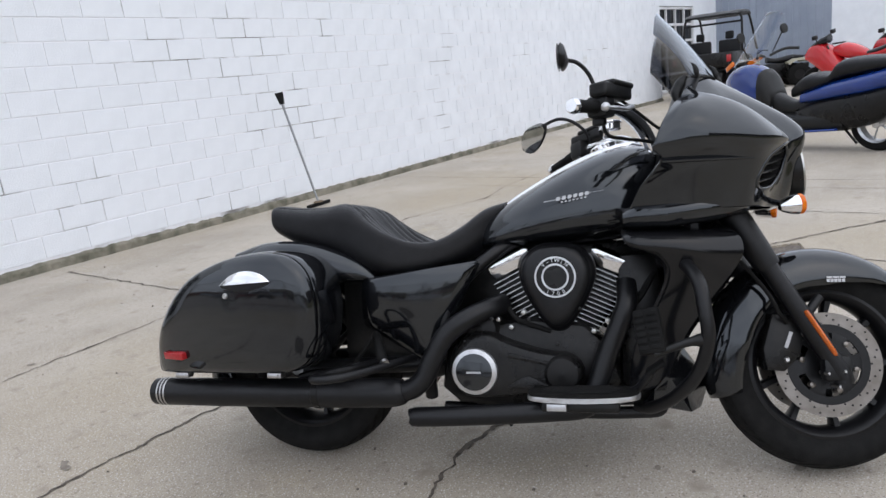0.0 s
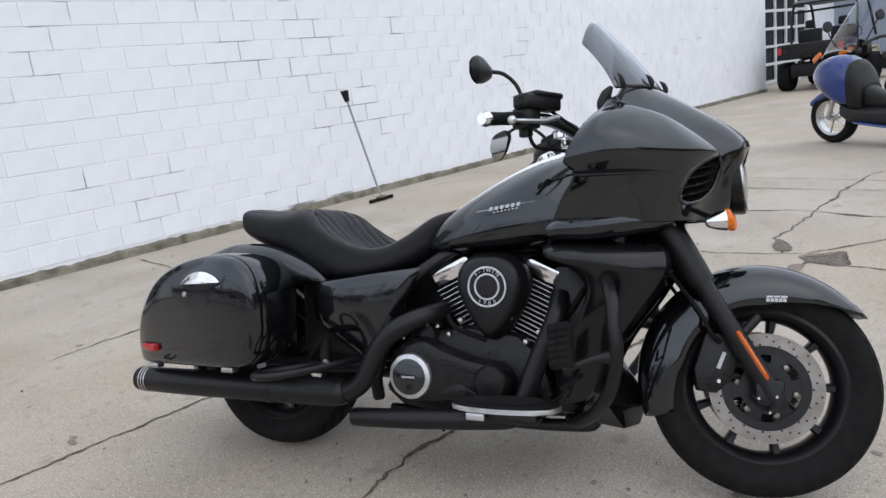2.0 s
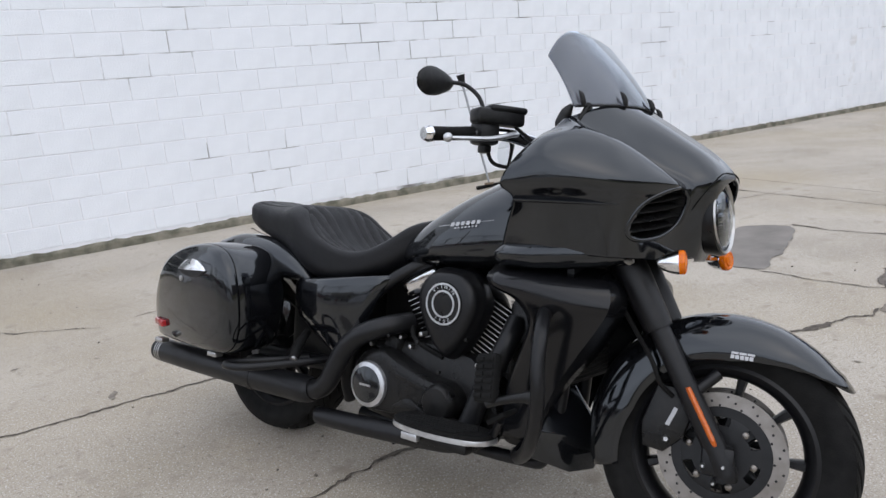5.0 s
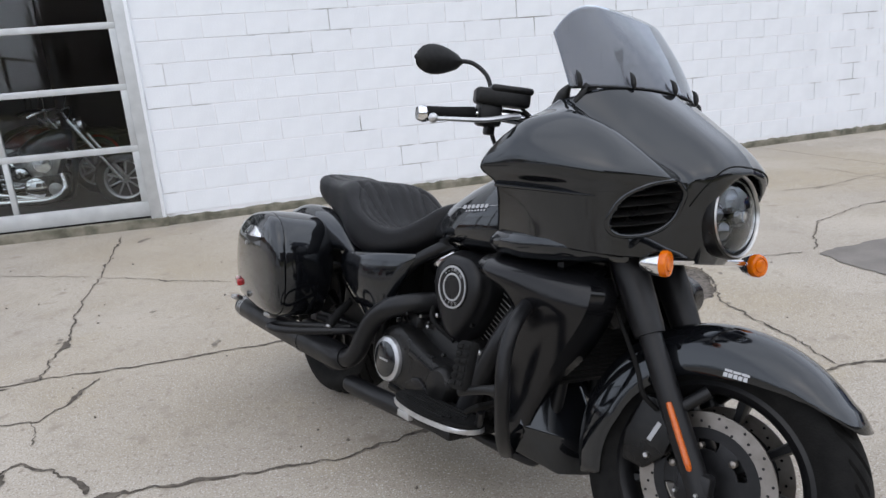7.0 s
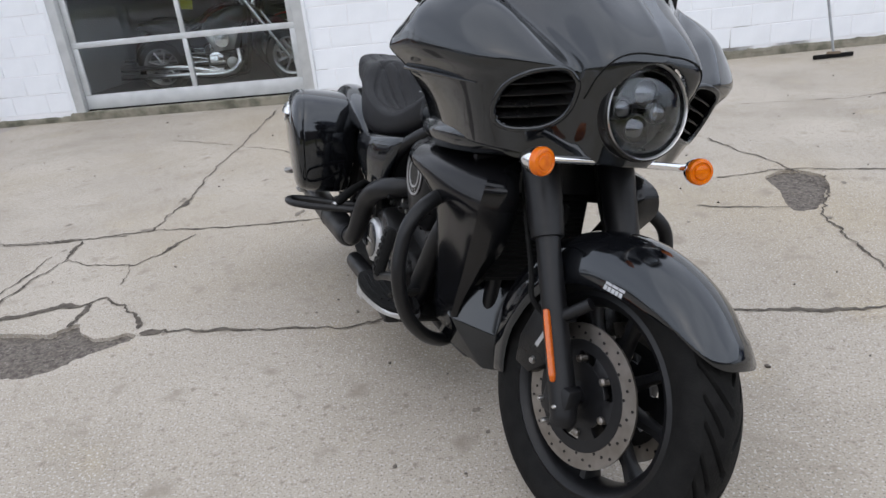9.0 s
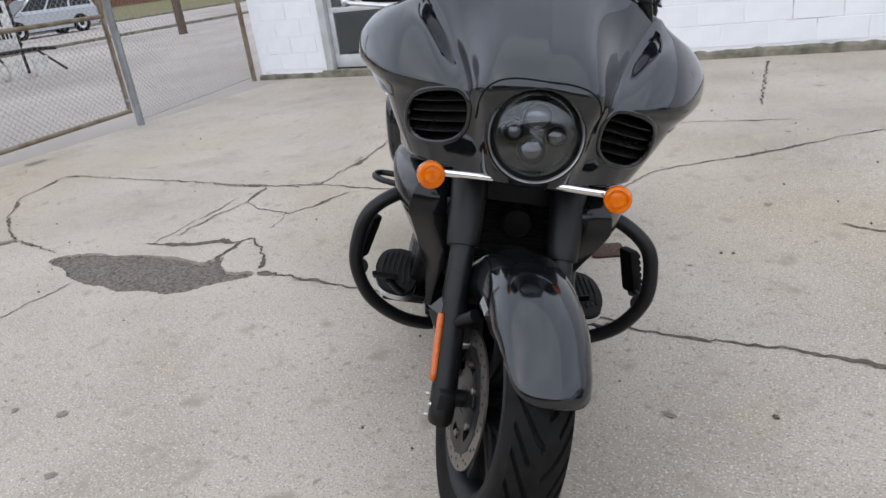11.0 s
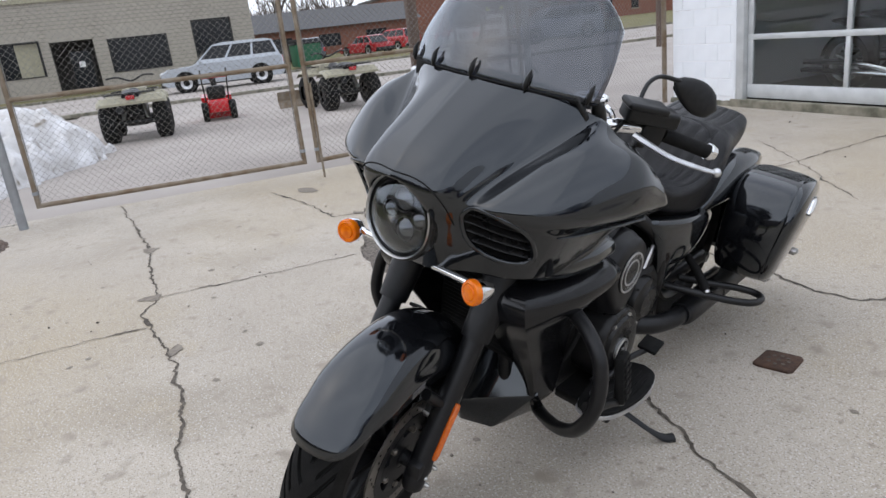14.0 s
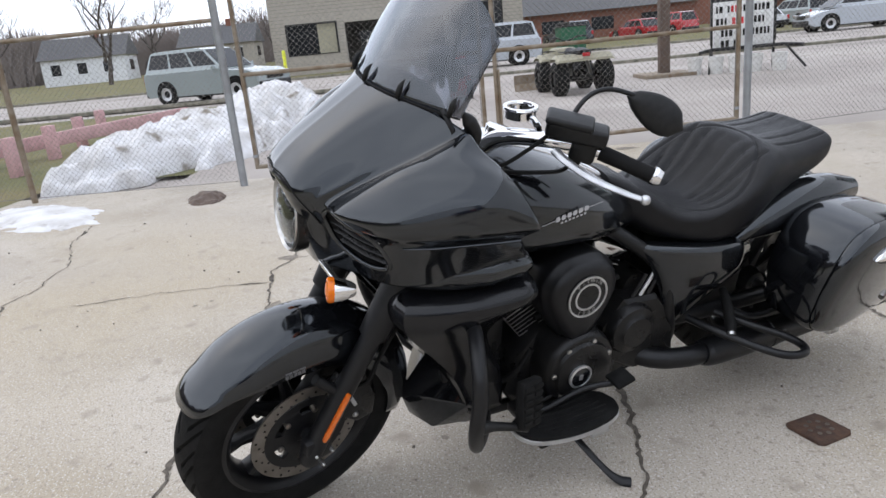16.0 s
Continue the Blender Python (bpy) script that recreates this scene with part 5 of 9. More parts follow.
for sgn in (-1, 1):
    f = (lambda b: b) if sgn < 0 else mirror_y
    def fb(b):
        # the bag on the stand side sits a little further out
        return b if sgn < 0 else moved(mirror_y(b), Matrix.Translation((0, 0.03, 0)))
    bag = part("saddlebag", fb(bag_body()), M["paint_black"], bike, "gloss black hard saddlebag", angle=50)
    lid = part("lid", fb(bag_lid()), M["paint_black"], bag, angle=50)
    part("latch", fb(bag_latch()), M["chrome"], bag, "chrome half-moon latch")
    part("latch_recess", fb(latch_recess()), M["plastic_black"], bag)
    part("keyhole", fb(bag_keyhole()), M["steel"], bag)
    part("reflector", fb(bag_reflector()), M["red"], bag, "red reflector strip")
    for x in (-0.30, 0.03):
        part("hinge", fb(bag_hinge(x)), M["steel"], bag)
    rail = [(0.42, -0.17, 0.352), (0.385, -0.27, 0.350), (0.32, -0.375, 0.340), (0.265, -0.428, 0.334), (0.205, -0.436, 0.330), (0.180, -0.405, 0.330), (0.195, -0.34, 0.330), (0.25, -0.26, 0.334), (0.30, -0.17, 0.340)]
    part("bag_guard", f(tubed(rail, 0.0125, 12)), M["satin_black"], bike, "black tubular bag guard loop")
    peg = part("passenger_peg", f(tubed([(0.30, -0.18, 0.43), (0.325, -0.23, 0.405), (0.35, -0.275, 0.375), (0.368, -0.296, 0.358)], [0.012, 0.016, 0.017, 0.014], 12, per=3)), M["rubber"], bike, "folded passenger peg")
    part("peg_cap", f(lathed([(0.0, 0.0), (0.017, 0.0), (0.017, 0.012), (0.0, 0.013)], Matrix.Translation((0.366, -0.296, 0.360)) @ look((0, 0, 0), (-0.6, 1.0, 0.7)) @ Matrix.Scale(0.8, 4), 14)), M["steel"], peg)
    # exhaust
    muf = part("muffler", f(tubed([(-0.494, -0.235, 0.249), (-0.478, -0.236, 0.249), (-0.25, -0.243, 0.250), (0.1, -0.245, 0.252), (0.36, -0.243, 0.255), (0.41, -0.242, 0.262)], [0.041, 0.046, 0.047, 0.047, 0.046, 0.036], 28, per=4)), M["satin_black"], bike, "satin black slash-cut muffler")
    tipb = bmesh.new()
    for k in range(3):
        lathe(tipb, [(0.0472, 0.0), (0.0478, 0.0015), (0.0478, 0.0045), (0.0472, 0.006)], Matrix.Translation((-0.473 + k * 0.013, -0.2365, 0.249)) @ pose(0, 0, 0, 0, 90), 28, closed=False)
    part("muffler_tip", f(tipb), M["steel"], muf, "three bright slots at the tip")
    part("muffler_strap", f(lathed([(0.0475, -0.012), (0.0495, -0.010), (0.0495, 0.010), (0.0475, 0.012)], Matrix.Translation((0.12, -0.245, 0.252)) @ pose(0, 0, 0, 0, 90), 28, closed=False)), M["case_black"], muf)
    part("exhaust_hanger", f(tubed([(0.04, -0.215, 0.295), (0.10, -0.225, 0.312), (0.19, -0.22, 0.318), (0.24, -0.19, 0.335)], 0.014, 10)), M["satin_black"], muf)

part("header_pipe", tubed([(0.36, -0.243, 0.256), (0.43, -0.242, 0.266), (0.474, -0.24, 0.302), (0.505, -0.238, 0.362), (0.548, -0.234, 0.430), (0.612, -0.222, 0.478), (0.675, -0.185, 0.505), (0.71, -0.12, 0.515)], 0.032, 20), M["satin_black"], bike, "satin black rear exhaust header")
part("lower_pipe", tubed([(0.425, -0.225, 0.176), (0.44, -0.225, 0.176), (0.60, -0.224, 0.183), (0.85, -0.215, 0.198), (0.96, -0.205, 0.212), (0.99, -0.195, 0.26), (1.03, -0.185, 0.37), (1.085, -0.17, 0.50), (1.09, -0.12, 0.57)], [0.024, 0.030, 0.031, 0.031, 0.031, 0.031, 0.030, 0.030, 0.03], 20), M["satin_black"], bike, "satin black front exhaust pipe")
part("left_pipe", tubed([(0.36, 0.243, 0.256), (0.46, 0.235, 0.258), (0.56, 0.20, 0.262), (0.64, 0.12, 0.27)], 0.032, 18), M["satin_black"], bike, "satin black exhaust pipe")

# --- engine ---
crank = bmesh.new()
slab(crank, [(0.50, 0.25), (0.56, 0.20), (0.80, 0.185), (1.02, 0.20), (1.07, 0.27), (1.04, 0.38), (0.96, 0.45), (0.80, 0.47), (0.62, 0.45), (0.52, 0.38)], -0.15, 0.15, 0.03)
crankcase = part("crankcase", crank, M["case_black"], bike, "black engine crankcase")


def cylinder(base, tilt, top):
    """Finned barrel widening towards its head, under chrome covers; top is the height of the covers along it."""
    m = Matrix.Translation(base) @ Matrix.Rotation(tilt, 4, "Y")
    core = part("cylinder", moved(lofted([[(sx * w, sy * 0.075, z) for sx, sy in ((-1, -1), (1, -1), (1, 1), (-1, 1))] for z, w in ((-0.03, 0.030), (top - 0.01, 0.058))]), m), M["case_black"], bike, "black finned engine cylinder", angle=30)
    for k in range(15):
        z = -0.004 + k * (top - 0.036) / 14
        w = 0.040 + 0.038 * k / 14
        part("fin", moved(boxed(-w, w, -0.108, 0.108, z - 0.0022, z + 0.0022, 0.002), m), M["case_black"], core)
        part("fin_edge", moved(boxed(-w - 0.0012, w + 0.0012, -0.1092, 0.1092, z - 0.0011, z + 0.0011, 0.0), m), M["alu"], core, "bright machined fin edge")
    part("head", moved(boxed(-0.066, 0.066, -0.100, 0.100, top - 0.028, top + 0.012, 0.010), m), M["case_black"], core)
    for sgn in (-1, 1):
        cv = bmesh.new()
        slab(cv, [(-0.064, -0.024), (0.064, -0.024), (0.071, -0.004), (0.070, 0.020), (0.058, 0.026), (-0.058, 0.026), (-0.070, 0.020), (-0.071, -0.004)], -0.034, 0.034, 0.007)
        moved(cv, m @ Matrix.Translation((0, sgn * 0.090, top)) @ Matrix.Rotation(radians(-sgn * 14), 4, "X"))
        part("rocker_cover", cv, M["chrome"], core, "chrome rocker cover")
    return core


cylinder(Vector((0.847, 0.0, 0.414)), radians(-26), 0.258)
cylinder(Vector((0.949, 0.0, 0.420)), radians(25), 0.240)


def ring_text(words, radius, size, m, flip=False):
    """Letters set round a circle in the plane's x-y."""
    out = bmesh.new()
    for i, ch in enumerate(words):
        cu = bpy.data.curves.new("letter", "FONT")
        cu.body, cu.size, cu.align_x, cu.align_y = ch, size, "CENTER", "CENTER"
        tmp = bpy.data.objects.new("letter", cu)
        me = bpy.data.meshes.new_from_object(tmp)
        a = radians(90) - (i - (len(words) - 1) / 2) * radians(17)
        if flip:
            a = radians(-90) + (i - (len(words) - 1) / 2) * radians(19)
        t = bmesh.new()
        t.from_mesh(me)
        moved(t, m @ Matrix.Translation((radius * math.cos(a), radius * math.sin(a), 0)) @ Matrix.Rotation(a - radians(90) + (math.pi if flip else 0), 4, "Z"))
        t.to_mesh(me)
        t.free()
        out.from_mesh(me)
        bpy.data.objects.remove(tmp)
        bpy.data.curves.remove(cu)
        bpy.data.meshes.remove(me)
    return out


HEART = [(0.0, 0.112), (0.060, 0.104), (0.106, 0.064), (0.116, 0.012), (0.098, -0.045), (0.064, -0.105), (0.028, -0.150), (0.0, -0.160), (-0.028, -0.150), (-0.064, -0.105), (-0.098, -0.045), (-0.116, 0.012), (-0.106, 0.064), (-0.060, 0.104)]
for sgn in (-1, 1):
    rings = []
    reach = 0.0 if sgn < 0 else 0.034
    for d, s in ((0.095 - reach, 0.95), (0.11, 1.0), (0.150, 1.0), (0.160, 0.975), (0.164, 0.93), (0.180, 0.90), (0.192, 0.84), (0.199, 0.70), (0.201, 0.4)):
        rings.append([(0.886 + p.x * s, sgn * (d + reach), 0.590 + p.z * s + 0.004 * (1 - s)) for p in smooth_path([(x, 0, z) for x, z in HEART], 3, True)])
    cover = part("air_cleaner", lofted(rings), M["satin_black"], bike, "black teardrop air cleaner cover with round badge", angle=50)
    bmx = Matrix.Translation((0.886, sgn * (0.2005 + reach), 0.598)) @ (pose(0, 0, 0, 90, 0, 0) if sgn < 0 else pose(0, 0, 0, 90, 0, 180)) @ Matrix.Scale(0.99, 4)
    part("badge_plate", lathed([(0.066, -0.006), (0.066, 0.002), (0.0, 0.003)], bmx, 40), M["case_black"], cover)
    for r in (0.0625, 0.041):
        part("badge_ring", lathed([(r, 0.0), (r, 0.0045), (r - 0.0055, 0.0045), (r - 0.0055, 0.0)], bmx, 40, closed=False), M["alu"], cover, "bright badge ring")
    t1 = ring_text("V-TWIN", 0.0505, 0.017, bmx @ Matrix.Translation((0, 0, 0.0042)))
    part("badge_letters", t1, M["alu"], cover, smooth=False)
    part("badge_letters", ring_text("1700", 0.0505, 0.017, bmx @ Matrix.Translation((0, 0, 0.0042)), True), M["alu"], cover, smooth=False)
    part("cover_bolt", moved(bolts_bm(0, 0.0, 1, 0.007, 0.006), Matrix.Translation((0.80, sgn * 0.176, 0.648))), M["case_black"], cover)
    part("cover_bolt", moved(bolts_bm(0, 0.0, 1, 0.007, 0.006), Matrix.Translation((0.95, sgn * 0.168, 0.50))), M["case_black"], cover)

# right engine covers
PRIM = [(0.545, 0.30), (0.552, 0.375), (0.60, 0.425), (0.67, 0.435), (0.74, 0.405), (0.84, 0.375), (0.92, 0.362), (0.955, 0.325), (0.95, 0.285), (0.91, 0.26), (0.80, 0.245), (0.68, 0.235), (0.59, 0.24)]
rings = []
for d, s in ((0.13, 1.0), (0.175, 1.0), (0.20, 0.97), (0.212, 0.90), (0.216, 0.75), (0.217, 0.4)):
    rings.append([(0.735 + (p.x - 0.735) * s, -d, 0.325 + (p.z - 0.325) * s) for p in smooth_path([(x, 0, z) for x, z in PRIM], 3, True)])
primary = part("primary_cover", lofted(rings), M["case_black"], bike, "black primary cover with round emblem", angle=45)
em = Matrix.Translation((0.631, -0.214, 0.318)) @ ACROSS @ Matrix.Diagonal((0.94, 0.94, 1, 1))
part("emblem", lathed([(0.074, -0.02), (0.077, 0.006), (0.074, 0.014), (0.064, 0.017), (0.060, 0.019)], em, 48), M["alu"], primary, "polished emblem ring")
part("emblem_face", lathed([(0.060, 0.0), (0.060, 0.021), (0.055, 0.023), (0.0, 0.024)], em, 40), M["paint_black"], primary)
part("emblem_mark", boxed(0.609, 0.653, -0.2395, -0.2375, 0.3145, 0.3205), M["alu"], primary)
part("cover_boss", lathed([(0.056, -0.01), (0.054, 0.012), (0.045, 0.022), (0.0, 0.026)], Matrix.Translation((0.898, -0.21, 0.312)) @ ACROSS, 36), M["case_black"], primary)
rib = bmesh.new()
slab(rib, [(0.73, 0.27), (0.86, 0.262), (0.86, 0.275), (0.80, 0.305), (0.775, 0.30)], -0.224, -0.215, 0.003)
slab(rib, [(0.735, 0.375), (0.86, 0.345), (0.855, 0.335), (0.735, 0.36)], -0.222, -0.213, 0.003)
part("cover_ribs", rib, M["case_black"], primary)
for k in range(9):
    part("cover_bolt", moved(moved(bolts_bm(0, 0.165, 1, 0.006, 0.006), Matrix.Rotation(2 * math.pi * k / 9, 4, "Y")), Matrix.Translation((0.74, -0.205, 0.32))), M["case_black"], primary)
part("cam_cover", lathed([(0.055, -0.03), (0.055, 0.0), (0.045, 0.015), (0.0, 0.02)], Matrix.Translation((0.645, -0.15, 0.44)) @ ACROSS, 30), M["case_black"], crankcase)
# left engine covers
rings = []
LCOV = [(0.76, 0.28), (0.77, 0.40), (0.82, 0.46), (0.90, 0.47), (0.97, 0.43), (0.985, 0.33), (0.95, 0.265), (0.86, 0.24)]
for d, s in ((0.13, 1.0), (0.215, 1.0), (0.236, 0.95), (0.240, 0.90), (0.240, 0.80), (0.250, 0.76), (0.254, 0.66), (0.255, 0.4)):
    rings.append([(0.875 + (p.x - 0.875) * s, d, 0.355 + (p.z - 0.355) * s) for p in smooth_path([(x, 0, z) for x, z in LCOV], 3, True)])
alt = part("alternator_cover", lofted(rings), M["case_black"], bike, "black alternator cover with small round badge", angle=45)
lm = Matrix.Translation((0.893, 0.254, 0.352)) @ pose(0, 0, 0, -90, 0, 0)
part("badge_ring", lathed([(0.036, -0.005), (0.037, 0.008), (0.031, 0.010), (0.030, 0.004)], lm, 32), M["alu"], alt, "bright badge ring")
part("badge_face", lathed([(0.031, 0.0), (0.030, 0.008), (0.0, 0.009)], lm, 28), M["paint_black"], alt)
part("badge_mark", boxed(0.887, 0.899, 0.2625, 0.2645, 0.344, 0.360), M["alu"], alt)
for k in range(7):
    part("cover_bolt", moved(moved(bolts_bm(0, 0.094, 1, 0.008, 0.010), Matrix.Rotation(2 * math.pi * k / 7, 4, "Y")), Matrix.Translation((0.875, 0.236, 0.355))), M["steel"], alt)
clutch = part("clutch_cover", lathed([(0.082, -0.06), (0.082, 0.0), (0.074, 0.014), (0.055, 0.02), (0.048, 0.028), (0.0, 0.030)], Matrix.Translation((0.672, 0.195, 0.405)) @ pose(0, 0, 0, -90, 0, 0), 40), M["case_black"], bike, "round black clutch cover")
for k in range(6):
    part("cover_bolt", moved(moved(bolts_bm(0, 0.074, 1, 0.006, 0.008), Matrix.Rotation(2 * math.pi * k / 6, 4, "Y")), Matrix.Translation((0.672, 0.198, 0.405))), M["case_black"], clutch)
part("gear_case", lofted([[(0.56 + (x - 0.56) * s, d, 0.32 + (z - 0.32) * s) for x, z in ((0.47, 0.25), (0.62, 0.23), (0.74, 0.30), (0.76, 0.42), (0.70, 0.50), (0.58, 0.49), (0.50, 0.40))] for d, s in ((0.12, 1), (0.175, 1), (0.185, 0.92))]), M["case_black"], bike, angle=30)
part("starter", tubed([(0.62, -0.05, 0.50), (0.62, 0.13, 0.50)], 0.045, 20, per=2), M["case_black"], bike)
for k in range(3):
    part("gear_rib", tubed([(0.56 + k * 0.03, 0.165, 0.56), (0.63 + k * 0.03, 0.17, 0.45)], 0.006, 8, per=2), M["alu"] if k == 1 else M["case_black"], clutch)
part("engine_mount", boxed(0.52, 1.15, -0.05, 0.05, 0.44, 0.70, 0.03), M["case_black"], bike)
part("coolant_tank", boxed(1.06, 1.19, -0.13, 0.13, 0.21, 0.66, 0.03), M["case_black"], bike)
part("battery_box", boxed(0.16, 0.50, -0.14, 0.14, 0.33, 0.63, 0.04), M["plastic_black"], bike)
part("swing_arm", tubed([(0.47, -0.12, 0.33), (0.25, -0.13, 0.32), (0.0, -0.13, 0.31)], 0.028, 12), M["satin_black"], bike)
part("swing_arm", tubed([(0.47, 0.12, 0.33), (0.25, 0.13, 0.32), (0.0, 0.13, 0.31)], 0.028, 12), M["satin_black"], bike)
for pts, r in (([(0.72, -0.13, 0.52), (0.76, -0.16, 0.47), (0.86, -0.15, 0.43)], 0.008), ([(1.05, -0.12, 0.46), (1.12, -0.14, 0.52), (1.17, -0.12, 0.60)], 0.010), ([(1.10, 0.12, 0.30), (1.05, 0.16, 0.34), (1.0, 0.17, 0.42)], 0.009),
               ([(0.70, 0.14, 0.56), (0.80, 0.13, 0.52), (0.98, 0.14, 0.50)], 0.008), ([(0.30, -0.18, 0.44), (0.26, -0.2, 0.38), (0.22, -0.2, 0.33)], 0.007)):
    part("hose", tubed(pts, r, 8), M["rubber"], bike)
for x, z in ((0.60, 0.455), (0.70, 0.47), (0.74, 0.445), (0.78, 0.49), (0.99, 0.43), (1.03, 0.46), (0.58, 0.43)):
    part("engine_bolt", lathed([(0.007, 0.0), (0.007, 0.03), (0.0, 0.032)], Matrix.Translation((x, -0.135, z)) @ ACROSS, 10), M["steel"], crankcase)


# floorboards
def board_top():
    out = smooth_path([(0.80, -0.275, 0), (0.83, -0.322, 0), (0.95, -0.338, 0), (1.07, -0.314, 0), (1.112, -0.27, 0), (1.10, -0.215, 0), (0.95, -0.20, 0), (0.83, -0.215, 0)], 5, True)
    return [(p.x, p.y) for p in out]


for sgn in (-1, 1):
    f = (lambda b: b) if sgn < 0 else (lambda b: moved(mirror_y(b), Matrix.Translation((0.0, 0.035, 0.0))))
    o = board_top()
    brd = part("floorboard", f(slabbed([(0.955 + (x - 0.955) * 0.985, -0.283 + (y + 0.283) * 0.97) for x, y in o], 0.262, 0.276, 0.004, "xy")), M["rubber"], bike, "black rubber floorboard with bright edge")
    part("board_edge", f(slabbed(o, 0.250, 0.264, 0.003, "xy")), M["alu"], brd, "bright aluminium edge")
    gr = bmesh.new()
    for k in range(6):
        y = -0.228 - k * 0.0165
        tube(gr, [(0.84 + 0.01 * abs(k - 3), y, 0.277), (0.96, y - 0.004, 0.277), (1.07 - 0.012 * abs(k - 2), y + 0.004, 0.277)], 0.0035, 6, per=3)
    part("board_ribs", f(gr), M["rubber"], brd)
    part("board_bracket", f(boxed(0.84, 1.06, -0.30, -0.12, 0.215, 0.245, 0.008)), M["case_black"], brd)
    part("board_clip", f(boxed(0.86, 0.915, -0.330, -0.313, 0.226, 0.246, 0.002)), M["alu"], brd)
part("brake_pedal", tubed([(1.01, -0.20, 0.24), (1.10, -0.24, 0.27), (1.15, -0.28, 0.33)], 0.011, 10), M["satin_black"], bike)
part("brake_pad", moved(boxed(-0.03, 0.03, -0.035, 0.035, -0.006, 0.006, 0.004), Matrix.Translation((1.16, -0.29, 0.345)) @ pose(0, 0, 0, 0, -35, 0)), M["rubber"], bike)
part("shift_lever", tubed([(1.12, 0.30, 0.34), (1.02, 0.27, 0.29), (0.90, 0.28, 0.325), (0.80, 0.30, 0.33)], 0.009, 10), M["satin_black"], bike, "black heel-toe shift lever")
part("shift_pad", moved(boxed(-0.03, 0.03, -0.03, 0.03, -0.007, 0.007, 0.005), Matrix.Translation((0.79, 0.305, 0.345)) @ pose(0, 0, 0, 0, 15, 0)), M["rubber"], bike)
part("shift_rod", tubed([(1.0, 0.235, 0.285), (0.75, 0.225, 0.33)], 0.006, 8, per=2), M["case_black"], bike)
part("side_stand", tubed([(0.93, 0.20, 0.20), (0.915, 0.30, 0.172), (0.885, 0.395, 0.130), (0.862, 0.435, 0.112), (0.835, 0.455, 0.108)], [0.013, 0.011, 0.010, 0.014, 0.016], 12, flat=0.6), M["satin_black"], bike, "black side stand swung out")

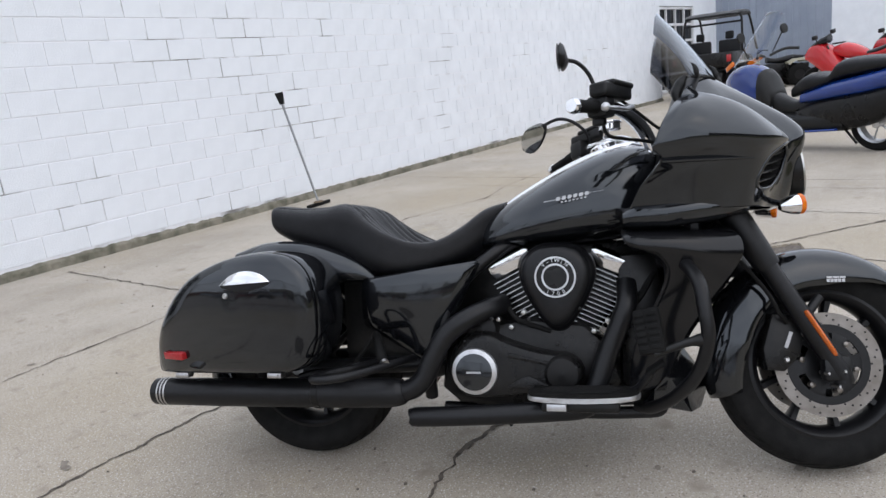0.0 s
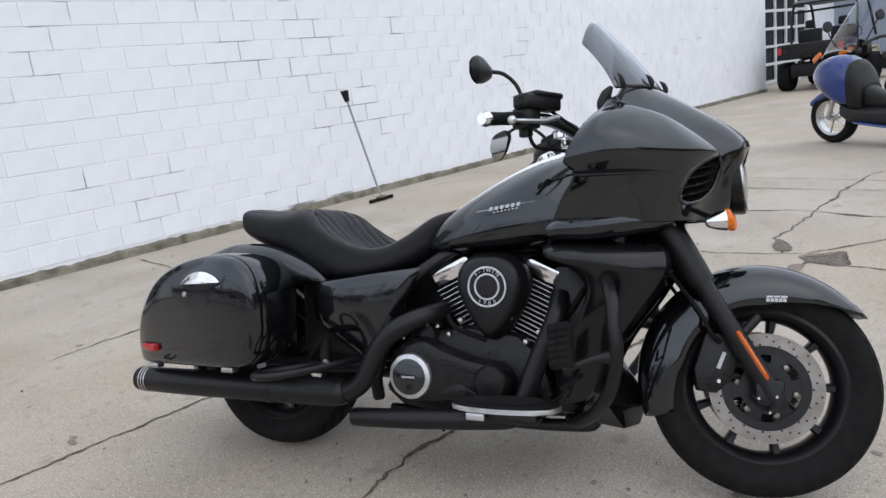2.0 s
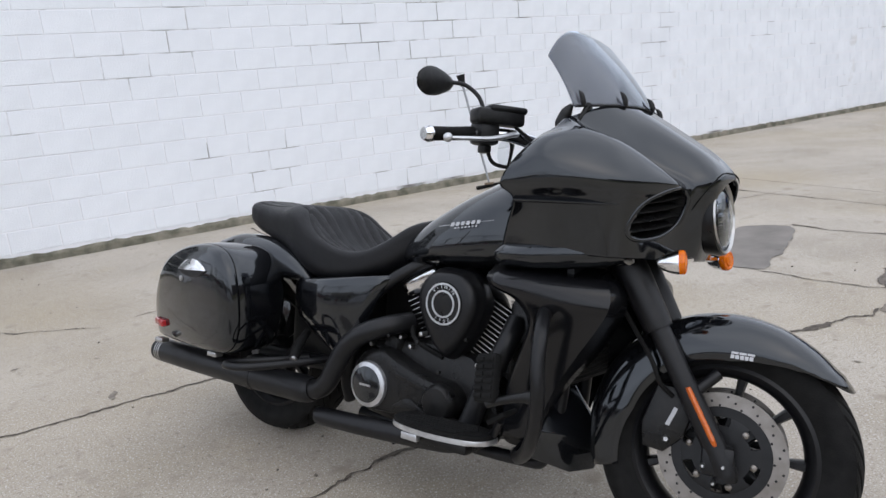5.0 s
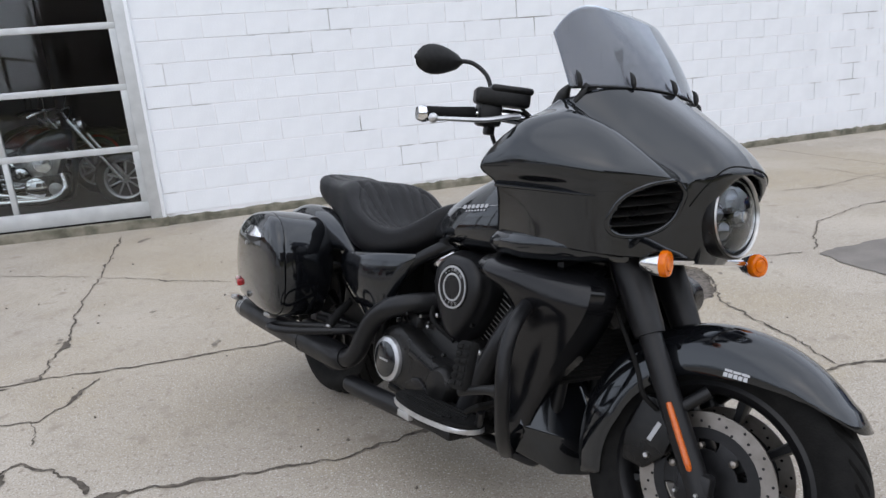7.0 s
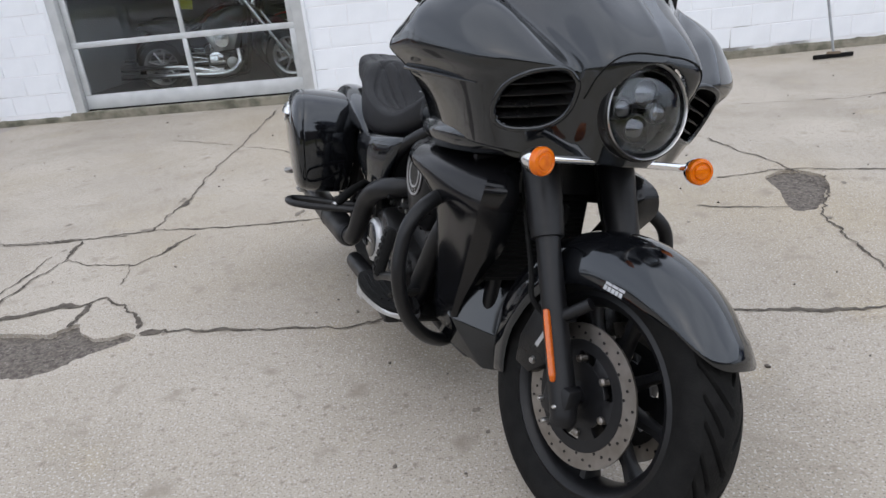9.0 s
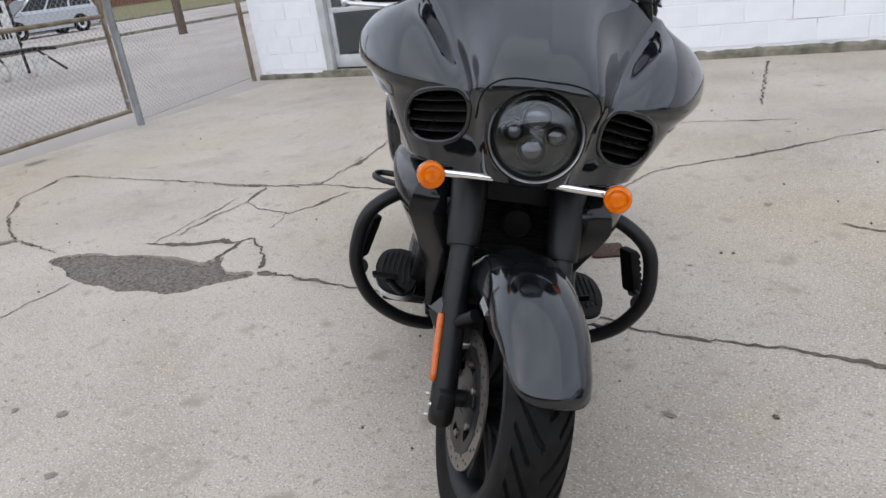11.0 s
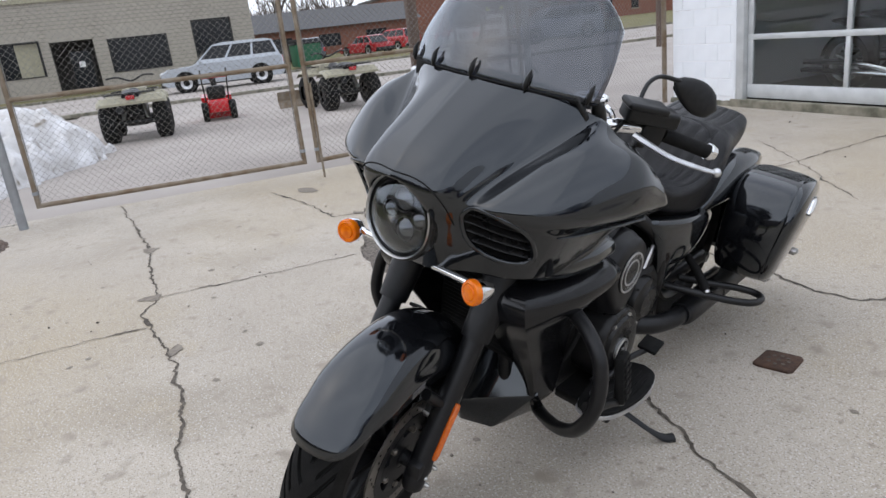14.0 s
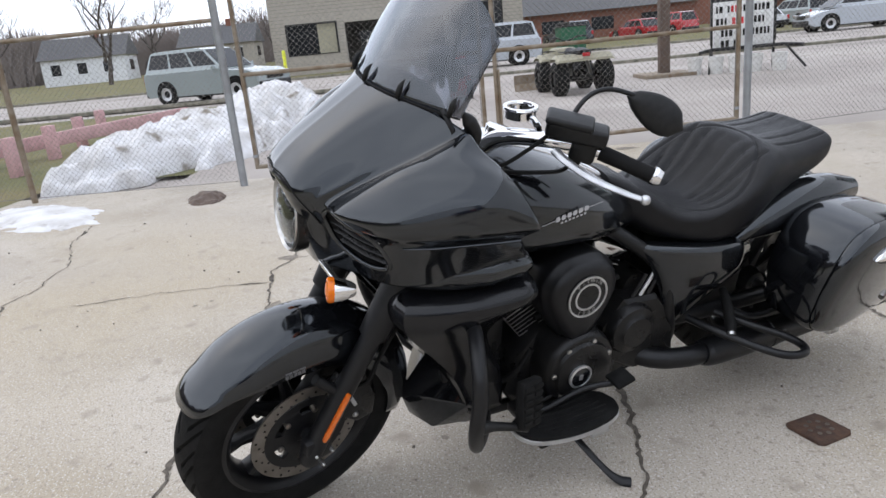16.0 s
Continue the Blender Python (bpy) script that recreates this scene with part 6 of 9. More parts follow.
# --- handlebar: right side as it stands, left by the steering's mirror ---
def bar_right(kind):
    bm = bmesh.new()
    if kind == "bar":
        tube(bm, [(0.985, -0.425, 1.058), (1.03, -0.31, 1.073), (1.09, -0.22, 1.075), (1.135, -0.13, 1.055), (1.165, -0.09, 1.02), (1.185, -0.075, 0.97)], [0.0145, 0.0145, 0.018, 0.021, 0.021, 0.021], 16)
    elif kind == "grip":
        tube(bm, [(0.985, -0.432, 1.057), (1.006, -0.375, 1.064), (1.03, -0.315, 1.072)], [0.0185, 0.0175, 0.0185], 18, per=4)
    elif kind == "bar_end":
        tube(bm, [(0.976, -0.452, 1.055), (0.981, -0.438, 1.056), (0.985, -0.430, 1.0575)], [0.016, 0.0215, 0.0205], 18, per=2)
    elif kind == "switch":
        box(bm, -0.032, 0.032, -0.03, 0.03, -0.030, 0.030, 0.011, Matrix.Translation((1.045, -0.280, 1.075)) @ pose(0, 0, 0, 0, 0, -25))
        box(bm, -0.026, 0.012, -0.012, 0.012, -0.045, -0.02, 0.006, Matrix.Translation((1.045, -0.27, 1.07)) @ pose(0, 0, 0, 0, 0, -25))
    elif kind == "reservoir":
        box(bm, -0.029, 0.029, -0.072, 0.068, -0.022, 0.018, 0.010, Matrix.Translation((1.074, -0.264, 1.120)) @ pose(0, 0, 0, 0, 0, -30), 3)
        box(bm, -0.032, 0.032, -0.036, 0.072, 0.008, 0.026, 0.008, Matrix.Translation((1.075, -0.264, 1.122)) @ pose(0, 0, 0, 0, 0, -30), 3)
    elif kind == "lever":
        tube(bm, [(1.120, -0.250, 1.075), (1.125, -0.285, 1.068), (1.112, -0.35, 1.052), (1.085, -0.425, 1.044), (1.066, -0.462, 1.041)], [0.014, 0.012, 0.0105, 0.009, 0.0075], 10, flat=0.6)
        bmesh.ops.create_icosphere(bm, subdivisions=2, radius=0.012, matrix=Matrix.Translation((1.064, -0.466, 1.041)))
    elif kind == "stalk":
        tube(bm, [(1.040, -0.262, 1.105), (1.028, -0.265, 1.142), (1.012, -0.274, 1.178), (0.986, -0.298, 1.203), (0.958, -0.322, 1.208)], 0.0058, 10)
    elif kind == "mirror":
        rings = []
        for t in range(9):
            f = t / 8
            yc = -0.312 - 0.145 * f
            h = 0.038 * math.sin(math.pi * min(0.97, 0.10 + 0.80 * (1 - f) ** 0.75)) * (1 if t not in (0, 8) else 0.35)
            d = 0.013 * (1 if t not in (0, 8) else 0.3)
            rings.append([(0.952 + d * math.cos(a) * (1.0 if math.cos(a) > 0 else 0.35), yc + 0.004 * math.cos(a), 1.205 - 0.012 * f + h * math.sin(a)) for a in (2 * math.pi * k / 20 for k in range(20))])
        loft(bm, rings)
    elif kind == "mirror_glass":
        pts = []
        for k in range(24):
            f = 0.5 - 0.5 * math.cos(2 * math.pi * k / 24)
            yc = -0.318 - 0.132 * f
            h = 0.037 * math.sin(math.pi * min(0.97, 0.10 + 0.80 * (1 - f) ** 0.75)) * (1 if k < 12 else -1)
            pts.append(bm.verts.new((0.9435, yc, 1.205 - 0.012 * f + h)))
        bm.faces.new(pts)
    elif kind == "cable":
        tube(bm, [(1.045, -0.27, 1.045), (1.06, -0.25, 1.00), (1.11, -0.21, 0.99), (1.17, -0.16, 0.985), (1.24, -0.11, 0.97)], 0.0055, 8)
        tube(bm, [(1.10, -0.22, 1.10), (1.15, -0.20, 1.06), (1.20, -0.17, 1.02), (1.25, -0.12, 1.0)], 0.0048, 8)
    return bm


_ay = Vector((0.70, -0.605, 0.38)).normalized()
_az = Vector((0.0, -0.29, 0.955))
_az = (_az - _ay * _az.dot(_ay)).normalized()
_ax = _az.cross(_ay)
_rot = Matrix((_ax, _ay, _az)).transposed().to_4x4()
LEFT_MIRROR = Matrix.Translation((0.829, 0.213, 1.121)) @ _rot @ Matrix.Diagonal((1, 1, 1.12, 1)) @ Matrix.Translation((-0.952, 0.312, -1.205))
BARS = (("handlebar", "bar", "chrome", "chrome handlebar half"), ("grip", "grip", "rubber", "black rubber grip"), ("bar_end", "bar_end", "chrome", "chrome bar end"), ("switch_box", "switch", "plastic_black", "black switch housing"),
        ("fluid_reservoir", "reservoir", "plastic_black", "black fluid reservoir"), ("lever", "lever", "alu", "polished lever"), ("mirror", "mirror", "plastic_black", "teardrop black mirror"), ("control_cable", "cable", "rubber", "black cables"))
for left in (False, True):
    def placed(kind):
        b = bar_right(kind)
        if left:
            if kind == "stalk":
                b.free()
                return tubed([(0.985, 0.205, 1.045), (0.968, 0.196, 1.085), (0.925, 0.188, 1.122), (0.875, 0.196, 1.136), (0.815, 0.228, 1.122)], 0.0058, 10)
            moved(b, LEFT_MIRROR if kind in ("mirror", "mirror_glass") else LEFT_BAR)
        return b
    for name, kind, mat, lab in BARS:
        ob = part(name, placed(kind), M[mat], bike, lab)
        if kind == "mirror":
            part("stalk", placed("stalk"), M["satin_black"], ob)
            part("mirror_glass", placed("mirror_glass"), M["gauge"], ob)
top = Vector((1.19, 0, 0.965))
part("bar_riser", moved(boxed(1.15, 1.22, -0.09, 0.09, 0.94, 0.985, 0.012), STEERED), M["chrome"], bike, "chrome handlebar clamp")
# chrome cup ring clamped to the left bar
cup = part("cup_holder", tubed([(1.055 + 0.036 * math.cos(a), 0.112 + 0.036 * math.sin(a), 1.092) for a in (2 * math.pi * k / 16 for k in range(16))], 0.006, 8, closed=True, per=2), M["chrome"], bike, "chrome cup ring on the handlebar")
part("cup_band", lathed([(0.037, -0.022), (0.037, 0.0)], Matrix.Translation((1.055, 0.112, 1.092)), 28, closed=False), M["chrome"], cup)
part("cup_arm", tubed([(1.045, 0.145, 1.075), (1.038, 0.162, 1.060), (1.035, 0.172, 1.035)], 0.008, 8), M["chrome"], cup)

# ---- glazed overhead door ----
DX0, DX1, DTOP = -2.72, -0.02, 3.05
door = empty("door_1", Matrix.Translation((0, WALL_Y, 0)), "closed overhead door of glass panes in a pale metal frame", "door", kind="structure")
for x0, x1 in ((DX0, DX0 + 0.11), (DX1 - 0.11, DX1)):
    part("door_jamb", boxed(x0, x1, -0.03, 0.16, 0.06, DTOP, 0.006), M["door_frame"], door)
part("door_head", boxed(DX0, DX1, -0.03, 0.16, DTOP - 0.10, DTOP - 0.002, 0.006), M["door_frame"], door)
part("door_trim", boxed(DX1 - 0.004, DX1 + 0.03, -0.035, -0.002, 0.07, DTOP, 0.004), M["block"], door, "chipped white painted trim")
part("door_trim", boxed(DX0 - 0.03, DX0 + 0.004, -0.035, -0.002, 0.07, DTOP, 0.004), M["block"], door, "chipped white painted trim")
LX0, LX1 = DX0 + 0.115, DX1 - 0.115
RAILS = [(0.105, 0.255), (0.745, 0.805), (1.325, 1.385), (1.885, 1.945), (2.44, 2.50), (2.89, 2.945)]
for z0, z1 in RAILS:
    part("door_rail", boxed(LX0, LX1, 0.03, 0.075, z0, z1, 0.004), M["door_frame"], door)
STILES = [(LX0, LX0 + 0.07), (-1.365, -1.315), (LX1 - 0.07, LX1)]
for (a, b) in zip(RAILS, RAILS[1:]):
    for x0, x1 in STILES:
        part("door_stile", boxed(x0, x1, 0.032, 0.073, a[1], b[0], 0.003), M["door_frame"], door)
    for x0, x1 in ((LX0 + 0.07, -1.365), (-1.315, LX1 - 0.07)):
        g = part("pane", boxed(x0, x1, 0.050, 0.055, a[1], b[0]), M["glass"], door, smooth=False)
        g.visible_shadow = False
part("door_seal", boxed(LX0, LX1, 0.035, 0.07, 0.088, 0.105), M["rubber"], door)
tagged(link("door_sill", slabbed([(DX0 - 0.06, WALL_Y + 0.3), (DX1 + 0.05, WALL_Y + 0.3), (DX1 + 0.05, WALL_Y - 0.055), (DX0 - 0.06, WALL_Y - 0.05)], -0.05, 0.088, 0.01, "xy"), M["foundation"], smooth=False), "worn concrete sill under the glass door", "sill", kind="structure")

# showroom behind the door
tagged(link("showroom_floor", boxed(WALL_X0 + 0.25, 2.5, WALL_Y + 0.36, WALL_Y + 9.0, -0.04, 0.06), M["dim_interior_floor"], smooth=False), "showroom floor, coloured dark for the dim room", "floor", kind="structure")
tagged(link("showroom_wall_back", boxed(WALL_X0 + 0.25, 2.5, WALL_Y + 9.0, WALL_Y + 9.2, 0, 4.19), M["dim_interior"], smooth=False), "showroom back wall, coloured dark for the dim room", "wall", kind="structure")
tagged(link("showroom_wall_side", boxed(2.5, 2.7, WALL_Y + 0.62, WALL_Y + 9.2, 0, 4.19), M["dim_interior"], smooth=False), "showroom side wall, coloured dark for the dim room", "wall", kind="structure")
tagged(link("showroom_ceiling", boxed(WALL_X0 + 0.25, 2.7, WALL_Y + 0.62, WALL_Y + 9.2, 3.6, 3.75), M["dim_interior"], smooth=False), "showroom ceiling, coloured dark for the dim room", "ceiling", kind="structure")


def simple_wheel(parent, x, z, r, w, spokes=True, y=0.0):
    wm = Matrix.Translation((x, y, z)) @ ACROSS
    tyre = part("tyre", lathed([(r * 0.68, -w / 2), (r * 0.9, -w / 2 * 1.05), (r * 0.98, -w * 0.3), (r, 0), (r * 0.98, w * 0.3), (r * 0.9, w / 2 * 1.05), (r * 0.68, w / 2)], wm, 32, closed=False), M["rubber"], parent)
    rim = bmesh.new()
    lathe(rim, [(r * 0.70, -w * 0.42), (r * 0.62, -w * 0.3), (r * 0.62, w * 0.3), (r * 0.70, w * 0.42)], wm, 32, closed=False)
    lathe(rim, [(r * 0.14, -w * 0.45), (r * 0.14, w * 0.45)], wm, 12)
    for k in range(9 if spokes else 5):
        a = 2 * math.pi * k / (9 if spokes else 5)
        tube(rim, [(x + r * 0.1 * math.cos(a), y, z + r * 0.1 * math.sin(a)), (x + r * 0.66 * math.cos(a), y, z + r * 0.66 * math.sin(a))], r * 0.035, 6, per=1)
    part("wheel", rim, M["alu"], parent)


def cruiser(paint, m, label):
    b = empty("display_motorcycle", m, label, "motorcycle", "motorcycles in the showroom")
    simple_wheel(b, 0, 0.32, 0.32, 0.15)
    simple_wheel(b, 1.62, 0.32, 0.32, 0.11)
    part("fuel_tank", lofted(smooth_sections([(0.62, 0.06, 0.70, 0.76), (0.75, 0.13, 0.68, 0.86), (0.95, 0.16, 0.69, 0.93), (1.12, 0.10, 0.74, 0.93), (1.17, 0.04, 0.80, 0.90)], 20)), paint, b)
    part("seat", lofted(smooth_sections([(-0.2, 0.08, 0.76, 0.80), (0.0, 0.13, 0.70, 0.81), (0.25, 0.16, 0.64, 0.78), (0.42, 0.15, 0.62, 0.71), (0.62, 0.08, 0.68, 0.76)], 20)), M["vinyl"], b)
    rings = []
    for i in range(17):
        a = radians(20 + 150 * i / 16)
        rings.append([(0.36 * math.cos(a) * (1 - 0.12 * s * s), 0.10 * s, 0.32 + 0.36 * math.sin(a) * (1 - 0.12 * s * s)) for s in (-1, -0.6, 0, 0.6, 1)])
    part("rear_fender", loft(bmesh.new(), rings, closed_ring=False), paint, b)
    rings = []
    for i in range(13):
        a = radians(35 + 110 * i / 12)
        rings.append([(1.62 + 0.355 * math.cos(a) * (1 - 0.12 * s * s), 0.075 * s, 0.32 + 0.355 * math.sin(a) * (1 - 0.12 * s * s)) for s in (-1, -0.6, 0, 0.6, 1)])
    part("front_fender", loft(bmesh.new(), rings, closed_ring=False), paint, b)
    part("engine", boxed(0.62, 1.05, -0.13, 0.13, 0.2, 0.45, 0.05), M["case_black"], b)
    part("engine_cover", lathed([(0.11, -0.02), (0.11, 0.02), (0.06, 0.035), (0.0, 0.036)], Matrix.Translation((0.74, -0.13, 0.33)) @ ACROSS, 24), M["chrome"], b)
    part("engine_cover", lathed([(0.07, -0.02), (0.07, 0.02), (0.0, 0.03)], Matrix.Translation((0.93, -0.13, 0.30)) @ ACROSS, 24), M["steel"], b)
    for tilt, x in ((-25, 0.78), (25, 0.88)):
        part("cylinder", moved(boxed(-0.06, 0.06, -0.09, 0.09, 0, 0.27, 0.02), Matrix.Translation((x, 0, 0.42)) @ pose(0, 0, 0, 0, tilt, 0)), M["steel"], b)
    part("air_cleaner", lathed([(0.09, -0.02), (0.09, 0.03), (0.0, 0.04)], Matrix.Translation((0.86, -0.15, 0.58)) @ ACROSS, 24), M["chrome"], b)
    for y in (-0.17, -0.2):
        part("exhaust", tubed([(1.02, -0.12, 0.45), (1.04, y, 0.3), (0.85, y, 0.2), (0.3, y - 0.02, 0.22 + (y + 0.2) * 3), (-0.45, y - 0.02, 0.25 + (y + 0.2) * 3)], 0.034, 12), M["chrome"], b)
    for y in (-0.11, 0.11):
        part("fork_leg", tubed([(1.62, y, 0.32), (1.18, y, 1.02)], 0.024, 12, per=2), M["chrome"], b)
        part("handlebar", tubed([(1.16, y * 0.4, 1.02), (1.14, y * 2, 1.14), (1.0, y * 3.4, 1.12), (0.9, y * 3.9, 1.08)], 0.014, 10), M["chrome"], b)
        part("mirror", lathed([(0.0, -0.01), (0.05, 0.0), (0.0, 0.01)], Matrix.Translation((1.06, y * 3.6, 1.30)) @ pose(0, 0, 0, 0, 80), 16), M["gauge"], b)
        part("mirror_stalk", tubed([(1.04, y * 2.9, 1.13), (1.06, y * 3.3, 1.22), (1.07, y * 3.6, 1.29)], 0.006, 6), M["chrome"], b)
    part("headlight", lathed([(0.0, -0.12), (0.06, -0.10), (0.09, -0.02), (0.095, 0.01), (0.0, 0.02)], Matrix.Translation((1.30, 0, 0.95)) @ pose(0, 0, 0, 0, 85), 24), M["chrome"], b)
    part("frame", tubed([(1.2, 0, 0.95), (1.08, 0, 0.3), (0.95, 0, 0.17), (0.4, 0, 0.2), (0.3, 0, 0.6)], 0.03, 10), M["satin_black"], b)
    return b


M["paint_dark_red"] = material("dark_red_paint", (0.08, 0.005, 0.006), 0.12, coat=0.6)
M["paint_blue"] = material("blue_scooter_paint", (0.004, 0.03, 0.19), 0.18, coat=0.5, second=(0.003, 0.024, 0.15), scale=3)
M["paint_red"] = material("red_bike_paint", (0.55, 0.012, 0.018), 0.16, coat=0.5, second=(0.48, 0.01, 0.015), scale=3)
M["yellow"] = material("yellow_tag", (0.7, 0.72, 0.05), 0.5)
cruiser(M["paint_black"], Matrix.Translation((-2.20, 7.55, 0.06)) @ pose(0, 0, 0, 0, 0, 0), "black and chrome cruiser parked behind the glass door")
cruiser(M["paint_dark_red"], Matrix.Translation((-2.9, 8.9, 0.06)) @ pose(0, 0, 0, 0, 0, 12), "dark red and chrome cruiser parked in the showroom")
cruiser(M["paint_black"], Matrix.Translation((-3.5, 10.3, 0.06)) @ pose(0, 0, 0, 0, 0, 20), "black touring cruiser at the back of the showroom")
cruiser(M["paint_red"], Matrix.Translation((-1.9, 11.6, 0.06)) @ pose(0, 0, 0, 0, 0, 10), "red cruiser at the back of the showroom")
cruiser(M["paint_black"], Matrix.Translation((-0.2, 9.4, 0.06)) @ pose(0, 0, 0, 0, 0, 8), "black cruiser parked further back in the showroom")
tagged(link("price_tag", moved(boxed(-0.11, 0.11, -0.004, 0.004, -0.06, 0.06, 0.003), Matrix.Translation((-2.35, 8.78, 1.04)) @ pose(0, 0, 0, 0, 8, 10)), M["yellow"]), "yellow price tag hung on a parked motorcycle", "tag")

# ---- squeegee leaning on the wall ----
sq = empty("floor_squeegee", Matrix.Translation((5.06, 6.20, 0.012)), "long-handled floor squeegee leaning on the white wall", "squeegee")
part("blade", moved(boxed(-0.19, 0.19, -0.012, 0.012, -0.005, 0.035, 0.005), pose(0, 0, 0, 0, 0, 8)), M["rubber"], sq)
part("bracket", boxed(-0.06, 0.06, -0.014, 0.014, 0.03, 0.055, 0.004), M["rust"], sq)
part("handle", tubed([(0, 0, 0.04), (-0.08, 0.08, 0.6), (-0.165, 0.165, 1.19)], 0.0125, 10, per=3), M["galv"], sq)
hd = bmesh.new()
slab(hd, [(-0.025, -0.07), (0.025, -0.07), (0.05, 0.06), (-0.05, 0.06)], -0.016, 0.016, 0.006)
part("grip_head", moved(hd, Matrix.Translation((-0.170, 0.168, 1.24)) @ pose(0, 0, 0, -6, -6, 0)), M["rubber"], sq)

# ---- floor drain cover ----
M["rust_plate"] = material("rusty_iron_plate", (0.10, 0.055, 0.035), 0.8, second=(0.06, 0.035, 0.025), scale=40, bump=0.003, bump_scale=150, metal=0.2)
dr = empty("drain_cover", Matrix.Translation((2.06, 1.855, 0.004)) @ pose(0, 0, 0, 0, 0, 22), "square rusty iron drain cover set in the concrete", "drain cover")
part("plate", slabbed([(-0.066, -0.058), (-0.05, -0.066), (0.055, -0.064), (0.067, -0.05), (0.064, 0.052), (0.052, 0.066), (-0.04, 0.064), (-0.064, 0.056)], -0.004, 0.008, 0.003, "xy"), M["rust_plate"], dr)
hb = bmesh.new()
for k in range(8):
    a = 2 * math.pi * k / 8
    lathe(hb, [(0.007, -0.002), (0.007, 0.0095)], Matrix.Translation((0.034 * math.cos(a), 0.034 * math.sin(a), 0)), 8)
lathe(hb, [(0.008, -0.002), (0.008, 0.0095)], Matrix(), 8)
part("drain_holes", hb, M["crack"], dr)

# ---- small stones and flaked chips on the concrete ----
sb = bmesh.new()
rs = random.Random(31)
for k in range(300):
    x, y = rs.uniform(-3.0, 5.0), rs.uniform(-2.5, 6.2)
    r = rs.uniform(0.003, 0.009) * (1.6 if rs.random() < 0.06 else 1.0)
    vs = bmesh.ops.create_icosphere(sb, subdivisions=1, radius=r, matrix=Matrix.Translation((x, y, r * 0.3)) @ pose(0, 0, 0, rs.uniform(0, 360), rs.uniform(0, 360), 0) @ Matrix.Diagonal((1, 0.8, 0.55, 1)))
tagged(link("gravel_chips", sb, M["gravel"]), "loose dark gravel chips scattered on the concrete", "gravel", kind="stuff")
# darker pits in the surface
pb = bmesh.new()
for k in range(60):
    x, y = rs.uniform(-3.0, 4.5), rs.uniform(-2.2, 4.2)
    r = rs.uniform(0.008, 0.026)
    st = rs.uniform(0.5, 1.0)
    ang = rs.uniform(0, 6.28)
    n = 11
    vs = []
    for i in range(n):
        a = 2 * math.pi * i / n
        q = r * rs.uniform(0.6, 1.15)
        u, v = q * math.cos(a), q * math.sin(a) * st
        vs.append(pb.verts.new((x + u * math.cos(ang) - v * math.sin(ang), y + u * math.sin(ang) + v * math.cos(ang), 0.0034)))
    pb.faces.new(vs)
M["pit"] = material("concrete_pit", (0.19, 0.165, 0.135), 0.95, second=(0.26, 0.23, 0.19), scale=60, bump=0.003, bump_scale=200)
tagged(link("concrete_pits", pb, M["pit"], smooth=False), "small dark pits in the worn concrete", "pits", kind="stuff")


# ---- chain-link fence and double gate ----
def wire_mesh(a, b, z0, z1, pitch=0.058):
    """Diagonal wires filling an upright rectangle from a to b on the ground."""
    a, b = Vector((*a, 0)), Vector((*b, 0))
    d = (b - a)
    L_ = d.length
    d.normalize()
    n_ = Vector((-d.y, d.x, 0))
    h = z1 - z0
    verts, faces = [], []
    r = 0.0013

    def seg(p, q, off):
        A, B = a + d * p[0] + Vector((0, 0, z0 + p[1])) + n_ * off, a + d * q[0] + Vector((0, 0, z0 + q[1])) + n_ * off
        t = (B - A).normalized()
        s = t.cross(n_)
        i = len(verts)
        for P_ in (A, B):
            verts.extend([P_ + s * r, P_ - s * r * 0.5 + n_ * r * 0.87, P_ - s * r * 0.5 - n_ * r * 0.87])
        faces.extend([(i, i + 1, i + 4, i + 3), (i + 1, i + 2, i + 5, i + 4), (i + 2, i, i + 3, i + 5)])

    k = int((L_ + h) / pitch) + 1
    for i in range(k):
        s0 = i * pitch - h
        p0, p1 = (s0, 0.0), (s0 + h, h)
        if p0[0] < 0:
            p0 = (0.0, -s0)
        if p1[0] > L_:
            p1 = (L_, L_ - s0)
        if p0[1] < h and p1[1] > 0 and p1[0] > p0[0]:
            seg(p0, p1, 0.0016)
            seg((L_ - p0[0], p0[1]), (L_ - p1[0], p1[1]), -0.0016)
    me = bpy.data.meshes.new("wire_mesh")
    me.from_pydata([tuple(v) for v in verts], [], faces)
    me.update()
    return me


def post(name, x, y, r, h, mat, label):
    bm = bmesh.new()
    lathe(bm, [(r, -0.03), (r, h), (r * 1.15, h + 0.01), (r * 0.9, h + 0.04), (0.0, h + 0.055)], None, 18)
    ob = tagged(link(name, bm, mat), label, "fence post", "fence posts")
    ob.matrix_basis = Matrix.Translation((x, y, 0))
    return ob


FP = {"a": (-3.03, -1.27), "b": (-3.35, 3.90), "c": (-3.16, -3.50), "d": (-3.3, -6.4), "e": (-3.42, -9.2)}
for k, (x, y) in FP.items():
    post("fence_post", x, y, 0.038 if k in "ab" else 0.030, 2.25 if k in "ab" else 1.66, M["galv"] if k in "ab" else M["rust"], "grey galvanised steel gate post" if k in "ab" else "rusty steel fence post")
post("fence_post", -3.93, 6.22, 0.032, 2.1, M["rust"], "rusty steel fence post against the shop corner")


